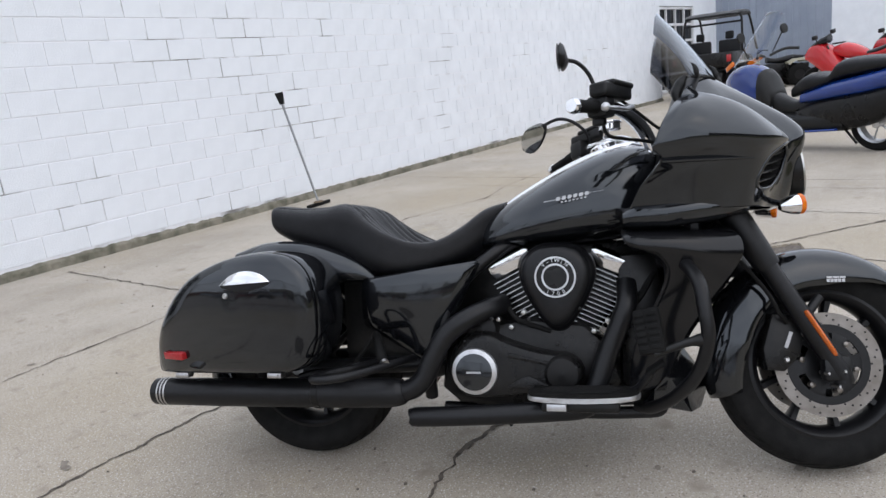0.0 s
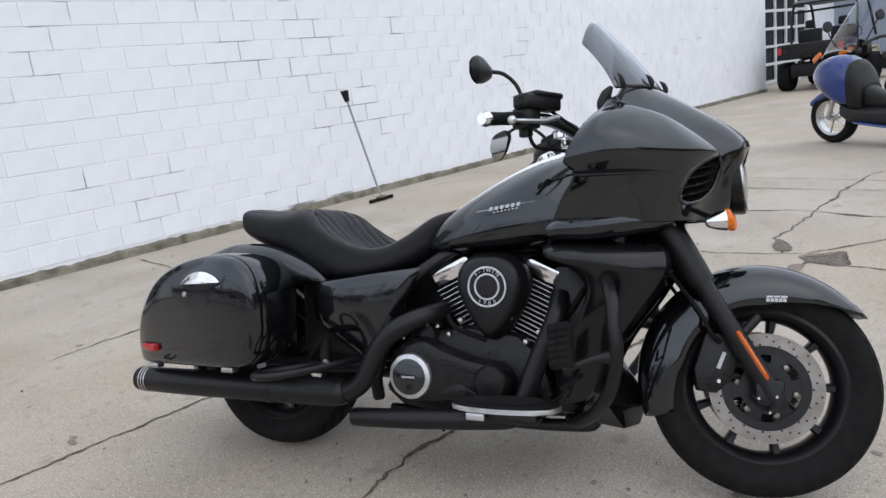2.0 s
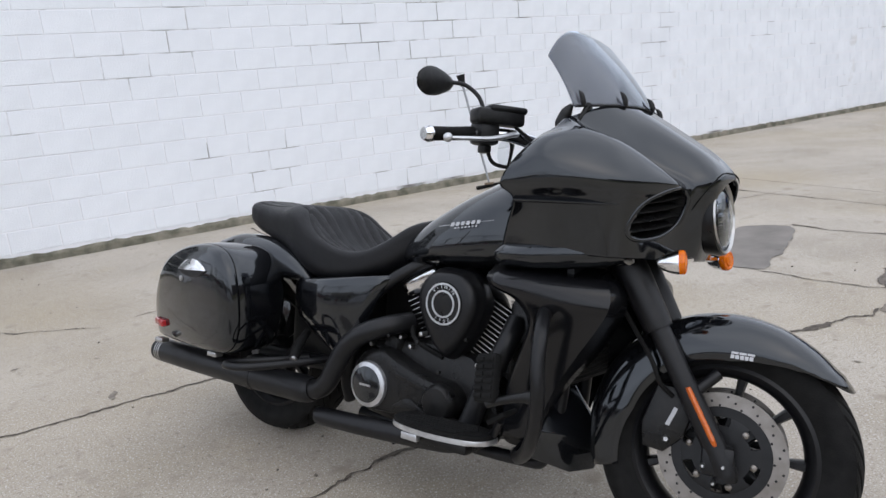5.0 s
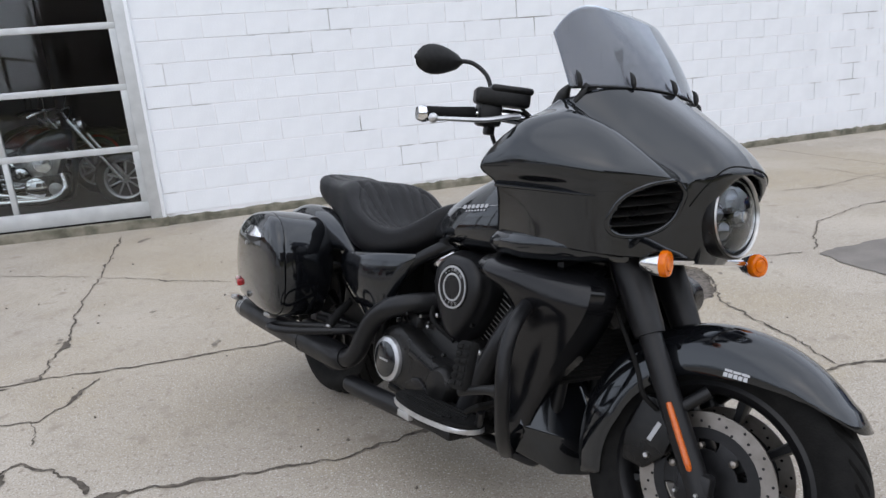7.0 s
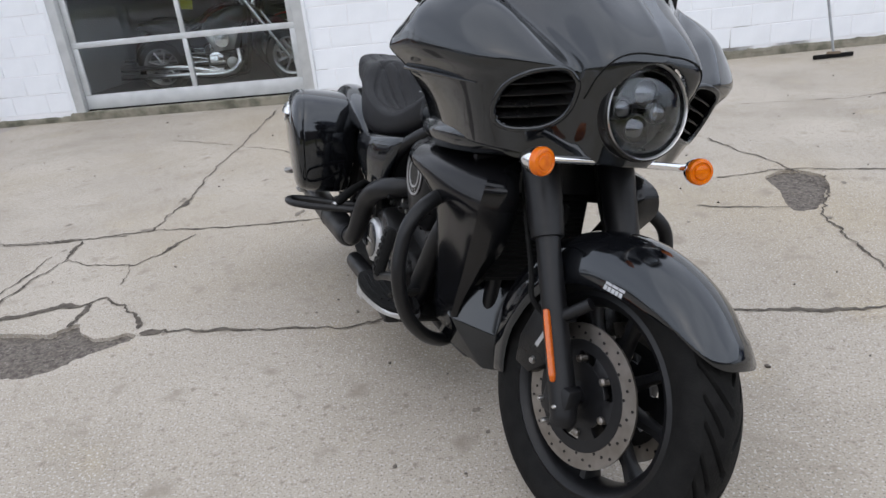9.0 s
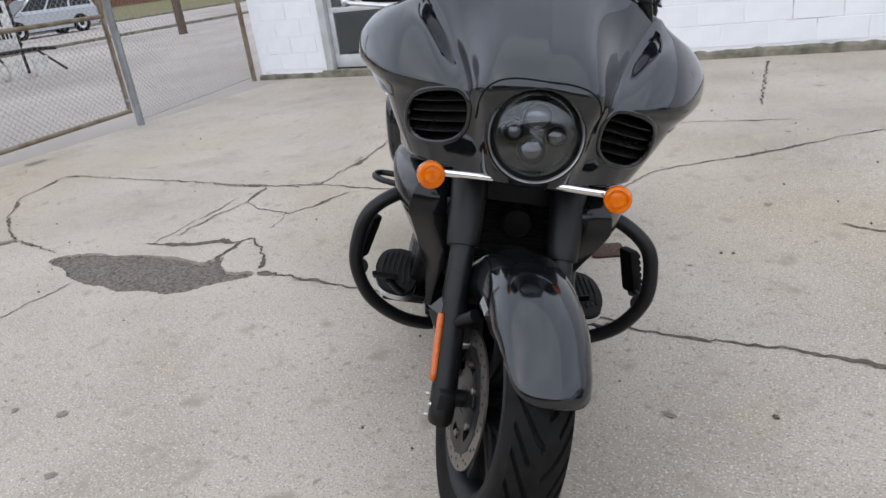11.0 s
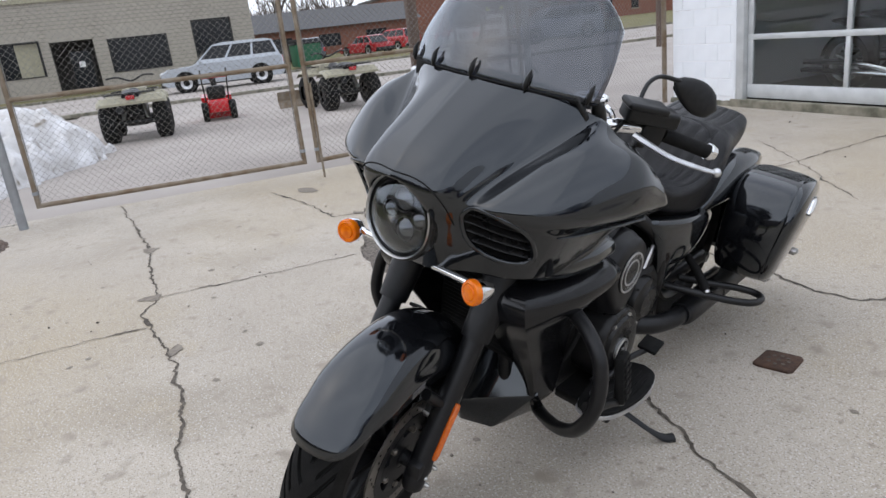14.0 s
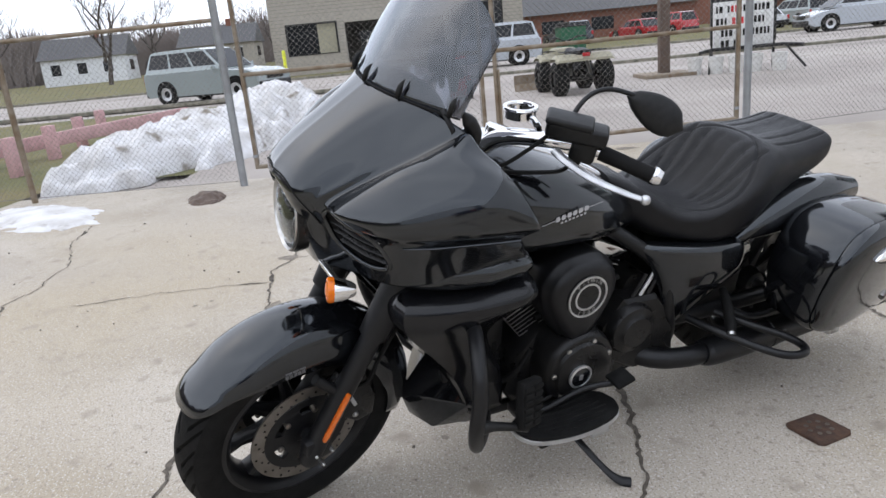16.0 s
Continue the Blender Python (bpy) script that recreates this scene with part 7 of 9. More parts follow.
def gate(a, b, label, rod_at=None):
    g = empty("chain_link_gate", Matrix.Identity(4), label, "gate", "gate leaves")
    A, B = Vector((*a, 0)), Vector((*b, 0))
    for nm, z in (("bottom_rail", 0.17), ("mid_rail", 1.075), ("top_rail", 2.02)):
        part(nm, tubed([A + Vector((0, 0, z)), B + Vector((0, 0, z))], 0.021, 10, per=1), M["rust"], g)
    for P_ in (A, B):
        part("stile", tubed([P_ + Vector((0, 0, 0.15)), P_ + Vector((0, 0, 2.04))], 0.021, 10, per=1), M["rust"], g)
    w = link_mesh("wire_mesh", wire_mesh(a, b, 0.18, 2.01), M["wire"], g, "woven wire mesh", smooth=False)
    tagged(w, kind="stuff")
    for P_, s in ((A, 1), (B, -1)):
        d = (B - A).normalized() * 0.028 * s
        part("tension_bar", tubed([P_ + d + Vector((0, 0, 0.2)), P_ + d + Vector((0, 0, 2.0))], 0.004, 6, per=1), M["wire"], g)
    for z in (0.28, 1.85):
        for P_ in (A, B):
            part("clamp_band", lathed([(0.023, -0.015), (0.026, -0.015), (0.026, 0.015), (0.023, 0.015)], Matrix.Translation(P_ + Vector((0, 0, z))), 12, closed=False), M["galv"], g)
    if rod_at:
        part("drop_rod", tubed([Vector((*rod_at, 0.0)), Vector((*rod_at, 0.9))], 0.011, 8, per=1), M["rust"], g)
    return g


gate((-3.08, -1.12), (-2.99, 1.20), "rusty chain-link gate leaf, closed", None)
gate((-2.96, 1.33), (-3.30, 3.78), "rusty chain-link gate leaf with a drop rod, closed", (-2.94, 1.36))


def fence_run(a, b, z1, label, rail=True):
    f = empty("chain_link_fence", Matrix.Identity(4), label, "fence")
    w = link_mesh("wire_mesh", wire_mesh(a, b, 0.04, z1), M["wire"], f, smooth=False)
    tagged(w, kind="stuff")
    if rail:
        part("top_rail", tubed([(*a, z1), (*b, z1)], 0.021, 10, per=1), M["rust"], f)
    part("tension_wire", tubed([(*a, 0.05), (*b, 0.05)], 0.003, 6, per=1), M["wire"], f)
    return f


fence_run(FP["a"], FP["c"], 1.60, "chain-link fence panel with a rusty top rail")
fence_run(FP["c"], FP["d"], 1.60, "chain-link fence panel with a rusty top rail")
fence_run(FP["d"], FP["e"], 1.60, "chain-link fence panel with a rusty top rail")
fence_run(FP["b"], (-3.93, 6.22), 2.0, "chain-link fence panel beside the shop corner")

# ---- outside the gate ----
M["brick"] = material("red_brown_brick", (0.20, 0.085, 0.055), 0.85, second=(0.15, 0.06, 0.04), scale=3, bump=0.004, bump_scale=40)
M["tan_block"] = material("tan_block", (0.36, 0.33, 0.28), 0.85, second=(0.31, 0.285, 0.245), scale=4, bump=0.004, bump_scale=40, per_object=0.05)
M["dark_glass"] = material("dark_window", (0.015, 0.016, 0.018), 0.08, spec=0.3)
M["roof"] = material("grey_shingle", (0.10, 0.10, 0.105), 0.9, second=(0.07, 0.07, 0.072), scale=6)
M["siding"] = material("white_siding", (0.70, 0.71, 0.72), 0.7, second=(0.62, 0.63, 0.64), scale=2)
M["wood_post"] = material("brown_steel_post", (0.075, 0.05, 0.038), 0.7, second=(0.11, 0.075, 0.055), scale=8)
M["pink_wood"] = material("faded_pink_paint", (0.55, 0.34, 0.34), 0.8, second=(0.45, 0.27, 0.27), scale=8)
M["bark"] = material("bare_bark", (0.085, 0.07, 0.06), 0.95, second=(0.05, 0.042, 0.036), scale=12)
M["white_plastic"] = material("white_plastic", (0.66, 0.66, 0.64), 0.5, second=(0.56, 0.55, 0.52), scale=8)
M["green_plastic"] = material("green_dumpster_paint", (0.015, 0.10, 0.05), 0.6)
M["tan_plastic"] = material("tan_plastic", (0.33, 0.31, 0.22), 0.55, second=(0.27, 0.25, 0.18), scale=8)
M["metal_siding"] = material("blue_grey_metal_siding", (0.33, 0.37, 0.44), 0.5, metal=0.2, second=(0.28, 0.32, 0.39), scale=1.5)
for nm, col in (("silver", (0.42, 0.45, 0.48)), ("white", (0.62, 0.64, 0.66)), ("red", (0.38, 0.02, 0.025)), ("dark", (0.03, 0.033, 0.038)), ("green_grey", (0.30, 0.34, 0.34))):
    M["car_" + nm] = material("car_paint_" + nm, col, 0.22, metal=0.2, coat=0.5, rough_var=0.05)

road = sheet("road", -33.5, -19.0, -300, 300, -0.014, M["asphalt"], "grey asphalt road past the lot", "road", 2)
far_lawn = bpy.data.objects["far_lawn"]
for v in far_lawn.data.vertices:
    v.co.z = -0.02 if v.co.x > -60 else -0.02 + (-60 - v.co.x) * 0.012
tagged(link("kerb", boxed(-19.15, -18.95, -60, 60, -0.03, 0.09, 0.02), M["foundation"], smooth=False), "worn concrete kerb along the road", "kerb", kind="structure")
tagged(link("kerb_far", boxed(-33.6, -33.4, -60, 60, -0.03, 0.10, 0.02), M["foundation"], smooth=False), "worn concrete kerb across the road", "kerb", kind="structure")


def snow_heap(name, cx, cy, lx, ly, h, rot, seed, label, mat=None, category="snow pile"):
    bm = bmesh.new()
    n = 130
    g = {}
    ca, sa = math.cos(rot), math.sin(rot)
    for i in range(n + 1):
        for j in range(n + 1):
            u, v = -1 + 2 * i / n, -1 + 2 * j / n
            d = math.sqrt(u * u + v * v)
            x0_, y0_ = u * lx, v * ly
            edge = 1.0 + 0.22 * noise.noise(Vector((u * 2.2, v * 2.2, seed))) + 0.22 * noise.noise(Vector((u * 7, v * 7, seed)))
            t = max(0.0, 1 - (d / (0.86 * edge)) ** 2)
            z = h * (t ** 0.75) * (1 + 0.35 * noise.noise(Vector((u * 3, v * 3, seed + 5)))) + h * min(1, 3 * t) * (0.16 * noise.noise(Vector((x0_ * 2.6, y0_ * 2.6, seed))) + 0.09 * abs(noise.noise(Vector((x0_ * 6, y0_ * 6, seed)))) + 0.04 * noise.noise(Vector((x0_ * 17, y0_ * 17, seed))))
            x, y = u * lx, v * ly
            g[i, j] = bm.verts.new((cx + x * ca - y * sa, cy + x * sa + y * ca, z - 0.05 if t <= 0 else z - 0.01))
    for i in range(n):
        for j in range(n):
            q = (g[i, j], g[i + 1, j], g[i + 1, j + 1], g[i, j + 1])
            if max(v.co.z for v in q) > -0.045:
                bm.faces.new(q)
    for v in [v for v in bm.verts if not v.link_faces]:
        bm.verts.remove(v)
    return tagged(link(name, bm, mat or M["snow"], angle=80), label, category)


snow_heap("snow_pile", -5.75, -2.75, 2.55, 1.25, 0.58, radians(-24), 2.0, "dirty white ploughed snow pile beside the fence")
snow_heap("snow_pile", -7.4, -1.95, 1.9, 1.15, 0.80, radians(-14), 9.0, "higher end of the ploughed snow pile with dirt")
snow_heap("snow_patch", -2.35, -2.98, 1.05, 0.50, 0.055, radians(50), 4.0, "thin melting snow patch on the concrete edge")
snow_heap("leaf_heap", -2.5, -1.48, 0.36, 0.20, 0.07, 0.3, 12.0, "small heap of wet brown leaves near the gate post", M["wood_post"], "leaf heap")

# pink timber barrier
pk = empty("timber_barrier", Matrix.Identity(4), "low faded pink timber barrier in the grass", "barrier")
part("rail", moved(boxed(-3.6, 3.6, -0.05, 0.05, 0.14, 0.36, 0.01), Matrix.Translation((-8.0, -5.65, 0)) @ pose(0, 0, 0, 0, 0, 167)), M["pink_wood"], pk)
for k in range(4):
    part("post", moved(boxed(-0.09, 0.09, -0.06, 0.06, -0.02, 0.52, 0.01), Matrix.Translation((-5.45 - k * 1.72, -5.05 - k * -0.0 - k * 0.42, 0)) @ pose(0, 0, 0, 0, 0, 167)), M["pink_wood"], pk)


def wheel_at(parent, x, y, r, w, rim_mat):
    wm = Matrix.Translation((x, y, r)) @ ACROSS
    t = part("tyre", lathed([(r * 0.62, -w / 2), (r * 0.93, -w / 2), (r, -w * 0.32), (r, w * 0.32), (r * 0.93, w / 2), (r * 0.62, w / 2)], wm, 28, closed=False), M["rubber"], parent)
    rb_ = bmesh.new()
    lathe(rb_, [(r * 0.64, -w * 0.46), (r * 0.5, -w * 0.40), (r * 0.2, -w * 0.30), (0.0, -w * 0.30)], wm, 24, closed=False)
    lathe(rb_, [(r * 0.64, w * 0.46), (r * 0.5, w * 0.40), (r * 0.2, w * 0.30), (0.0, w * 0.30)], wm, 24, closed=False)
    part("rim", rb_, rim_mat, t)


def car(name, m, paint, label, L=4.7, W=1.86, H=1.72, kind="suv", group=""):
    c = empty(name, m, label, "car", group)
    g = 0.26
    hood = 0.98 * H / 1.72
    belt = 1.02 * H / 1.72
    if kind == "pickup":
        side = [(0.0, g + 0.1), (0.03, belt * 0.95), (0.06, belt), (1.85, belt), (1.9, belt), (3.6, belt), (3.75, hood), (4.6, hood * 0.94), (L, hood * 0.78), (L, g + 0.12), (L - 0.2, g), (0.1, g)]
        cab = [(1.92, belt - 0.02), (2.0, H - 0.04), (2.2, H), (3.1, H - 0.01), (3.3, H - 0.06), (3.85, belt - 0.02)]
    elif kind == "van":
        side = [(0.0, g + 0.1), (0.0, belt), (0.05, belt), (3.6, belt), (3.9, hood * 0.98), (4.55, hood * 0.86), (L, hood * 0.68), (L, g + 0.12), (L - 0.2, g), (0.1, g)]
        cab = [(0.06, belt - 0.02), (0.22, H - 0.08), (0.5, H), (2.6, H - 0.02), (3.0, H - 0.10), (3.95, belt - 0.02)]
    elif kind == "sedan":
        side = [(0.0, g + 0.2), (0.02, belt * 0.95), (0.5, belt), (3.0, belt), (3.6, hood * 0.95), (4.4, hood * 0.84), (L, hood * 0.66), (L, g + 0.1), (L - 0.2, g), (0.1, g)]
        cab = [(0.55, belt - 0.02), (1.15, H - 0.05), (1.5, H), (2.3, H - 0.01), (2.55, H - 0.06), (3.3, belt - 0.02)]
    else:
        side = [(0.0, g + 0.12), (0.0, belt * 0.9), (0.04, belt), (3.3, belt), (3.5, hood), (4.45, hood * 0.93), (L - 0.02, hood * 0.78), (L, g + 0.12), (L - 0.2, g), (0.1, g)]
        cab = [(0.08, belt - 0.02), (0.32, H - 0.07), (0.6, H - 0.01), (2.2, H), (2.6, H - 0.06), (3.4, belt - 0.02)]
    rings = []
    for y, s in ((-W / 2, 0.975), (-W / 2 + 0.05, 0.995), (-W / 2 + 0.16, 1.0), (W / 2 - 0.16, 1.0), (W / 2 - 0.05, 0.995), (W / 2, 0.975)):
        rings.append([(L / 2 + (x - L / 2) * s, y, 0.62 + (z - 0.62) * s) for x, z in side])
    part("body", lofted(rings), paint, c, angle=28)
    rings = []
    for y, s, zs in ((-W / 2 + 0.06, 1.0, 0.0), (-W / 2 + 0.20, 0.97, 1.0), (W / 2 - 0.20, 0.97, 1.0), (W / 2 - 0.06, 1.0, 0.0)):
        rings.append([(x, math.copysign(abs(y) if z <= belt else W / 2 - 0.08 - 0.16 * (z - belt) / (H - belt), y) if zs == 0 else math.copysign(W / 2 - 0.30, y), z) for x, z in cab])
    part("cabin", lofted(rings), paint, c, angle=28)

    def inset(poly, k):
        cx = sum(p[0] for p in poly) / len(poly)
        cz = sum(p[1] for p in poly) / len(poly)
        return [(cx + (x - cx) * k, cz + (z - cz) * k) for x, z in poly]
    xs = [p[0] for p in cab]
    cuts = [0.02, 0.34, 0.66, 0.98] if kind != "pickup" else [0.02, 0.5, 0.98]
    lo_, hi_ = belt + 0.03, H - 0.11

    def cab_x(f, z):
        u = (z - belt) / (H - belt)
        a = cab[0][0] + (cab[1][0] - cab[0][0]) * min(1, u * 1.05)
        b = cab[-1][0] + (cab[-2][0] - cab[-1][0]) * min(1, u * 1.05)
        return a + (b - a) * f
    for sgn in (-1, 1):
        for a, b in zip(cuts, cuts[1:]):
            bm = bmesh.new()
            vs = []
            for off in (0.004, 0.012):
                for f, z in ((a + 0.015, lo_), (b - 0.015, lo_), (b - 0.015, hi_), (a + 0.015, hi_)):
                    yy = W / 2 - 0.08 - 0.16 * (z - belt) / (H - belt) + off
                    vs.append(bm.verts.new((cab_x(f, z), sgn * yy, z)))
            for q in ((0, 1, 2, 3), (7, 6, 5, 4), (0, 4, 5, 1), (1, 5, 6, 2), (2, 6, 7, 3), (3, 7, 4, 0)):
                bm.faces.new([vs[i] for i in q])
            part("side_window", bm, M["dark_glass"], c, smooth=False)
    for f, nm, s in ((1.0, "windscreen", 1), (0.0, "rear_window", -1)):
        bm = bmesh.new()
        vs = []
        for off in (0.004, 0.014):
            for y, z in ((-W / 2 + 0.18, lo_), (W / 2 - 0.18, lo_), (W / 2 - 0.30, hi_ + 0.03), (-W / 2 + 0.30, hi_ + 0.03)):
                vs.append(bm.verts.new((cab_x(f, z) + s * off, y, z)))
        for q in ((0, 1, 2, 3), (7, 6, 5, 4), (0, 4, 5, 1), (1, 5, 6, 2), (2, 6, 7, 3), (3, 7, 4, 0)):
            bm.faces.new([vs[i] for i in q])
        part(nm, bm, M["dark_glass"], c, smooth=False)
    for x in (0.20 * L, 0.81 * L):
        for sgn in (-1, 1):
            part("wheel_arch", lathed([(0.43, -0.01), (0.43, 0.02), (0.0, 0.022)], Matrix.Translation((x, sgn * (W / 2 - 0.012), 0.37)) @ pose(0, 0, 0, -90 * sgn, 0, 0), 28), M["rubber"], c)
            wheel_at(c, x, sgn * (W / 2 - 0.07), 0.36, 0.23, M["alu"])
    for sgn in (-1, 1):
        part("headlight", boxed(L - 0.10, L + 0.01, sgn * (W / 2 - 0.25) - 0.17, sgn * (W / 2 - 0.25) + 0.17, hood * 0.70, hood * 0.70 + 0.13, 0.03), M["steel"], c)
        part("tail_light", boxed(-0.01, 0.08, sgn * (W / 2 - 0.13) - 0.08, sgn * (W / 2 - 0.13) + 0.08, belt - 0.30, belt - 0.04, 0.02), M["red"], c)
        part("door_mirror", boxed(cab_x(0.93, belt) - 0.06, cab_x(0.93, belt) + 0.06, sgn * (W / 2 + 0.10) - 0.10, sgn * (W / 2 + 0.10) + 0.06, belt, belt + 0.14, 0.03), paint, c)
    part("front_bumper", boxed(L - 0.12, L + 0.03, -W / 2 + 0.05, W / 2 - 0.05, g, g + 0.30, 0.06), M["plastic_black"], c)
    part("grille", boxed(L - 0.05, L + 0.012, -0.45, 0.45, hood * 0.60, hood * 0.78, 0.01), M["plastic_black"], c)
    part("rear_bumper", boxed(-0.04, 0.12, -W / 2 + 0.05, W / 2 - 0.05, g, g + 0.28, 0.06), M["plastic_black"], c)
    part("door_sill", boxed(0.27 * L, 0.74 * L, -W / 2 + 0.02, W / 2 - 0.02, g - 0.04, g + 0.06, 0.02), M["plastic_black"], c)
    return c


def car_at(x, y, yaw, **k):
    return Matrix.Translation((x, y, k.get("z", -0.014))) @ pose(0, 0, 0, 0, 0, yaw)


car("suv", car_at(-26.2, 4.9, -92), M["car_silver"], "silver-white mid-size SUV on the road", kind="suv", group="cars on the road")
car("suv", car_at(-21.6, -9.2, 68), M["car_green_grey"], "silver-green older SUV on the road beyond the snow", L=4.8, H=1.78, kind="suv", group="cars on the road")
car("minivan", car_at(-29.8, 22.6, -94), M["car_silver"], "silver minivan on the road", L=5.0, H=1.75, kind="van", group="cars on the road")
car("pickup_truck", car_at(-35.6, 26.0, 188), M["car_white"], "white pickup truck parked across the road", L=5.6, H=1.85, kind="pickup", group="cars parked across the road")
for i, (x, y, yw, col, kd, lab) in enumerate([(-47, 16.0, 200, "red", "sedan", "red saloon parked across the road"), (-52, 20.0, 205, "red", "suv", "red SUV parked across the road"), (-46, 10.5, 195, "dark", "suv", "dark SUV parked across the road"),
                                              (-48, 4.6, 192, "white", "sedan", "white saloon parked across the road"), (-41, 21.5, 190, "white", "sedan", "white saloon parked across the road"), (-43.5, 25.5, 195, "green_grey", "suv", "grey-green SUV parked across the road"), (-38.5, 47, 186, "dark", "suv", "dark SUV parked by the brick building"), (-56, 27.5, 200, "red", "suv", "red SUV parked by the brick building")]):
    car("parked_car", car_at(x, y, yw), M["car_" + col], lab, kind=kd, H=1.45 if kd == "sedan" else 1.72, group="cars parked across the road")


def facade_window(parent, x, y0, y1, z0, z1, frame_mat, depth=0.12, mullions=1):
    w = part("window", boxed(x - depth, x - depth + 0.02, y0 + 0.05, y1 - 0.05, z0 + 0.05, z1 - 0.05), M["dark_glass"], parent, smooth=False)
    for a in ((y0, y0 + 0.05, z0, z1), (y1 - 0.05, y1, z0, z1), (y0 + 0.05, y1 - 0.05, z0, z0 + 0.05), (y0 + 0.05, y1 - 0.05, z1 - 0.05, z1)):
        part("window_frame", boxed(x - depth, x + 0.03, *a), frame_mat, w, smooth=False)


# tan block building across the road
tb_ = empty("shop_building", Matrix.Identity(4), "long single-storey tan block building with dark windows", "building")
X = -40.0
OPEN = [(-8.5, -5.35, 1.15, 3.0), (-4.9, -2.75, 0.12, 2.85), (-2.05, 1.05, 0.95, 2.75), (2.45, 4.65, 0.45, 3.3)]
ys = [-9.4]
for a, b, z0, z1 in OPEN:
    part("wall", boxed(X - 0.3, X, ys[-1], a, -0.05, 4.9), M["tan_block"], tb_, smooth=False)
    part("wall", boxed(X - 0.3, X, a, b, z1, 4.9), M["tan_block"], tb_, smooth=False)
    if z0 > 0.2:
        part("wall", boxed(X - 0.3, X, a, b, -0.05, z0), M["tan_block"], tb_, smooth=False)
    ys.append(b)
part("wall", boxed(X - 0.3, X, ys[-1], 5.85, -0.05, 4.9), M["tan_block"], tb_, smooth=False)
part("side_wall", boxed(X - 16, X - 0.3, 5.55, 5.85, -0.05, 4.9), M["tan_block"], tb_, smooth=False)
part("side_wall", boxed(X - 16, X - 0.3, -9.4, -9.1, -0.05, 4.9), M["tan_block"], tb_, smooth=False)
part("roof", boxed(X - 16, X + 0.1, -9.5, 5.95, 4.9, 5.15), M["tan_plastic"], tb_, smooth=False)
part("inner_wall", boxed(X - 3.0, X - 2.9, -9.1, 5.5, 0, 4.8), M["dim_interior"], tb_, smooth=False)
for a, b, z0, z1 in (OPEN[0], OPEN[2], OPEN[3]):
    facade_window(tb_, X, a, b, z0, z1, M["plastic_black"], 0.25)
part("door", boxed(X - 0.9, X - 0.85, -4.1, -3.1, 0.1, 2.3), M["dark_glass"], tb_)
part("door_notice", boxed(X - 0.85, X - 0.845, -3.75, -3.45, 1.45, 1.75), M["white"], tb_)
part("window_board", boxed(X - 0.215, X - 0.205, -6.6, -5.5, 1.2, 2.9), M["tan_plastic"], tb_)
# courses in the block face
cb = bmesh.new()
for k in range(24):
    z = 0.1 + k * 0.2
    for a, b in ((-9.4, -8.5), (-5.35, -4.9), (-2.75, -2.05), (1.05, 2.45), (4.65, 5.85)):
        box(cb, X + 0.001, X + 0.004, a, b, z, z + 0.018)
    if z > 3.35:
        box(cb, X + 0.001, X + 0.004, -8.5, 4.65, z, z + 0.018)
tagged(part("mortar_course", cb, M["foundation"], tb_, smooth=False), kind="stuff")

# brick building beyond
bb = empty("brick_building", Matrix.Translation((-75, 0, 0)), "long two-tone red brick building with small arched windows", "building")
part("wall", boxed(-0.3, 0, 28, 96, -0.3, 5.6), M["brick"], bb, smooth=False)
part("end_wall", boxed(-20, -0.3, 28, 28.3, -0.3, 5.6), M["brick"], bb, smooth=False)
part("roof", boxed(-20, 0.2, 27.8, 96.2, 5.6, 5.9), M["roof"], bb, smooth=False)
part("canopy", moved(boxed(0, 3.2, -4, 4, -0.12, 0.12, 0.02), Matrix.Translation((0, 40, 3.6)) @ pose(0, 0, 0, 0, 20, 0)), M["roof"], bb)
for k in range(12):
    y = 46.5 + k * 4.0
    w = part("window", slabbed([(y, 1.2), (y + 1.1, 1.2), (y + 1.1, 2.9), (y + 0.85, 3.2), (y + 0.55, 3.3), (y + 0.25, 3.2), (y, 2.9)], 0.02, 0.05, plane="yz"), M["dark_glass"], bb, smooth=False)
    part("sill", boxed(0.0, 0.12, y - 0.1, y + 1.2, 1.08, 1.2), M["foundation"], w, smooth=False)
# low far building and a green dumpster
lb = empty("low_building", Matrix.Translation((-62, 0, 0)), "low brown brick building behind the car park", "building")
part("wall", boxed(-8, 0, 8, 24, -0.2, 2.6), M["brick"], lb, smooth=False)
part("roof", lofted([[(-9, y, 2.6), (0.6, y, 2.6), (-4, y, 4.4)] for y in (7.6, 24.4)]), M["roof"], lb, smooth=False)
for k in range(3):
    part("window", boxed(0.0, 0.04, 10 + k * 4.5, 12 + k * 4.5, 0.9, 2.0), M["dark_glass"], lb, smooth=False)
dm = empty("dumpster", Matrix.Translation((-37.5, 8.2, 0)), "dark green steel dumpster beside the tan building", "dumpster")
part("bin", slabbed([(-0.9, 0.1), (0.9, 0.1), (1.05, 1.3), (-1.05, 1.3)], -0.7, 0.7, 0.03), M["green_plastic"], dm)
part("lid", boxed(-1.08, 1.08, -0.75, 0.75, 1.3, 1.38, 0.02), M["plastic_black"], dm)

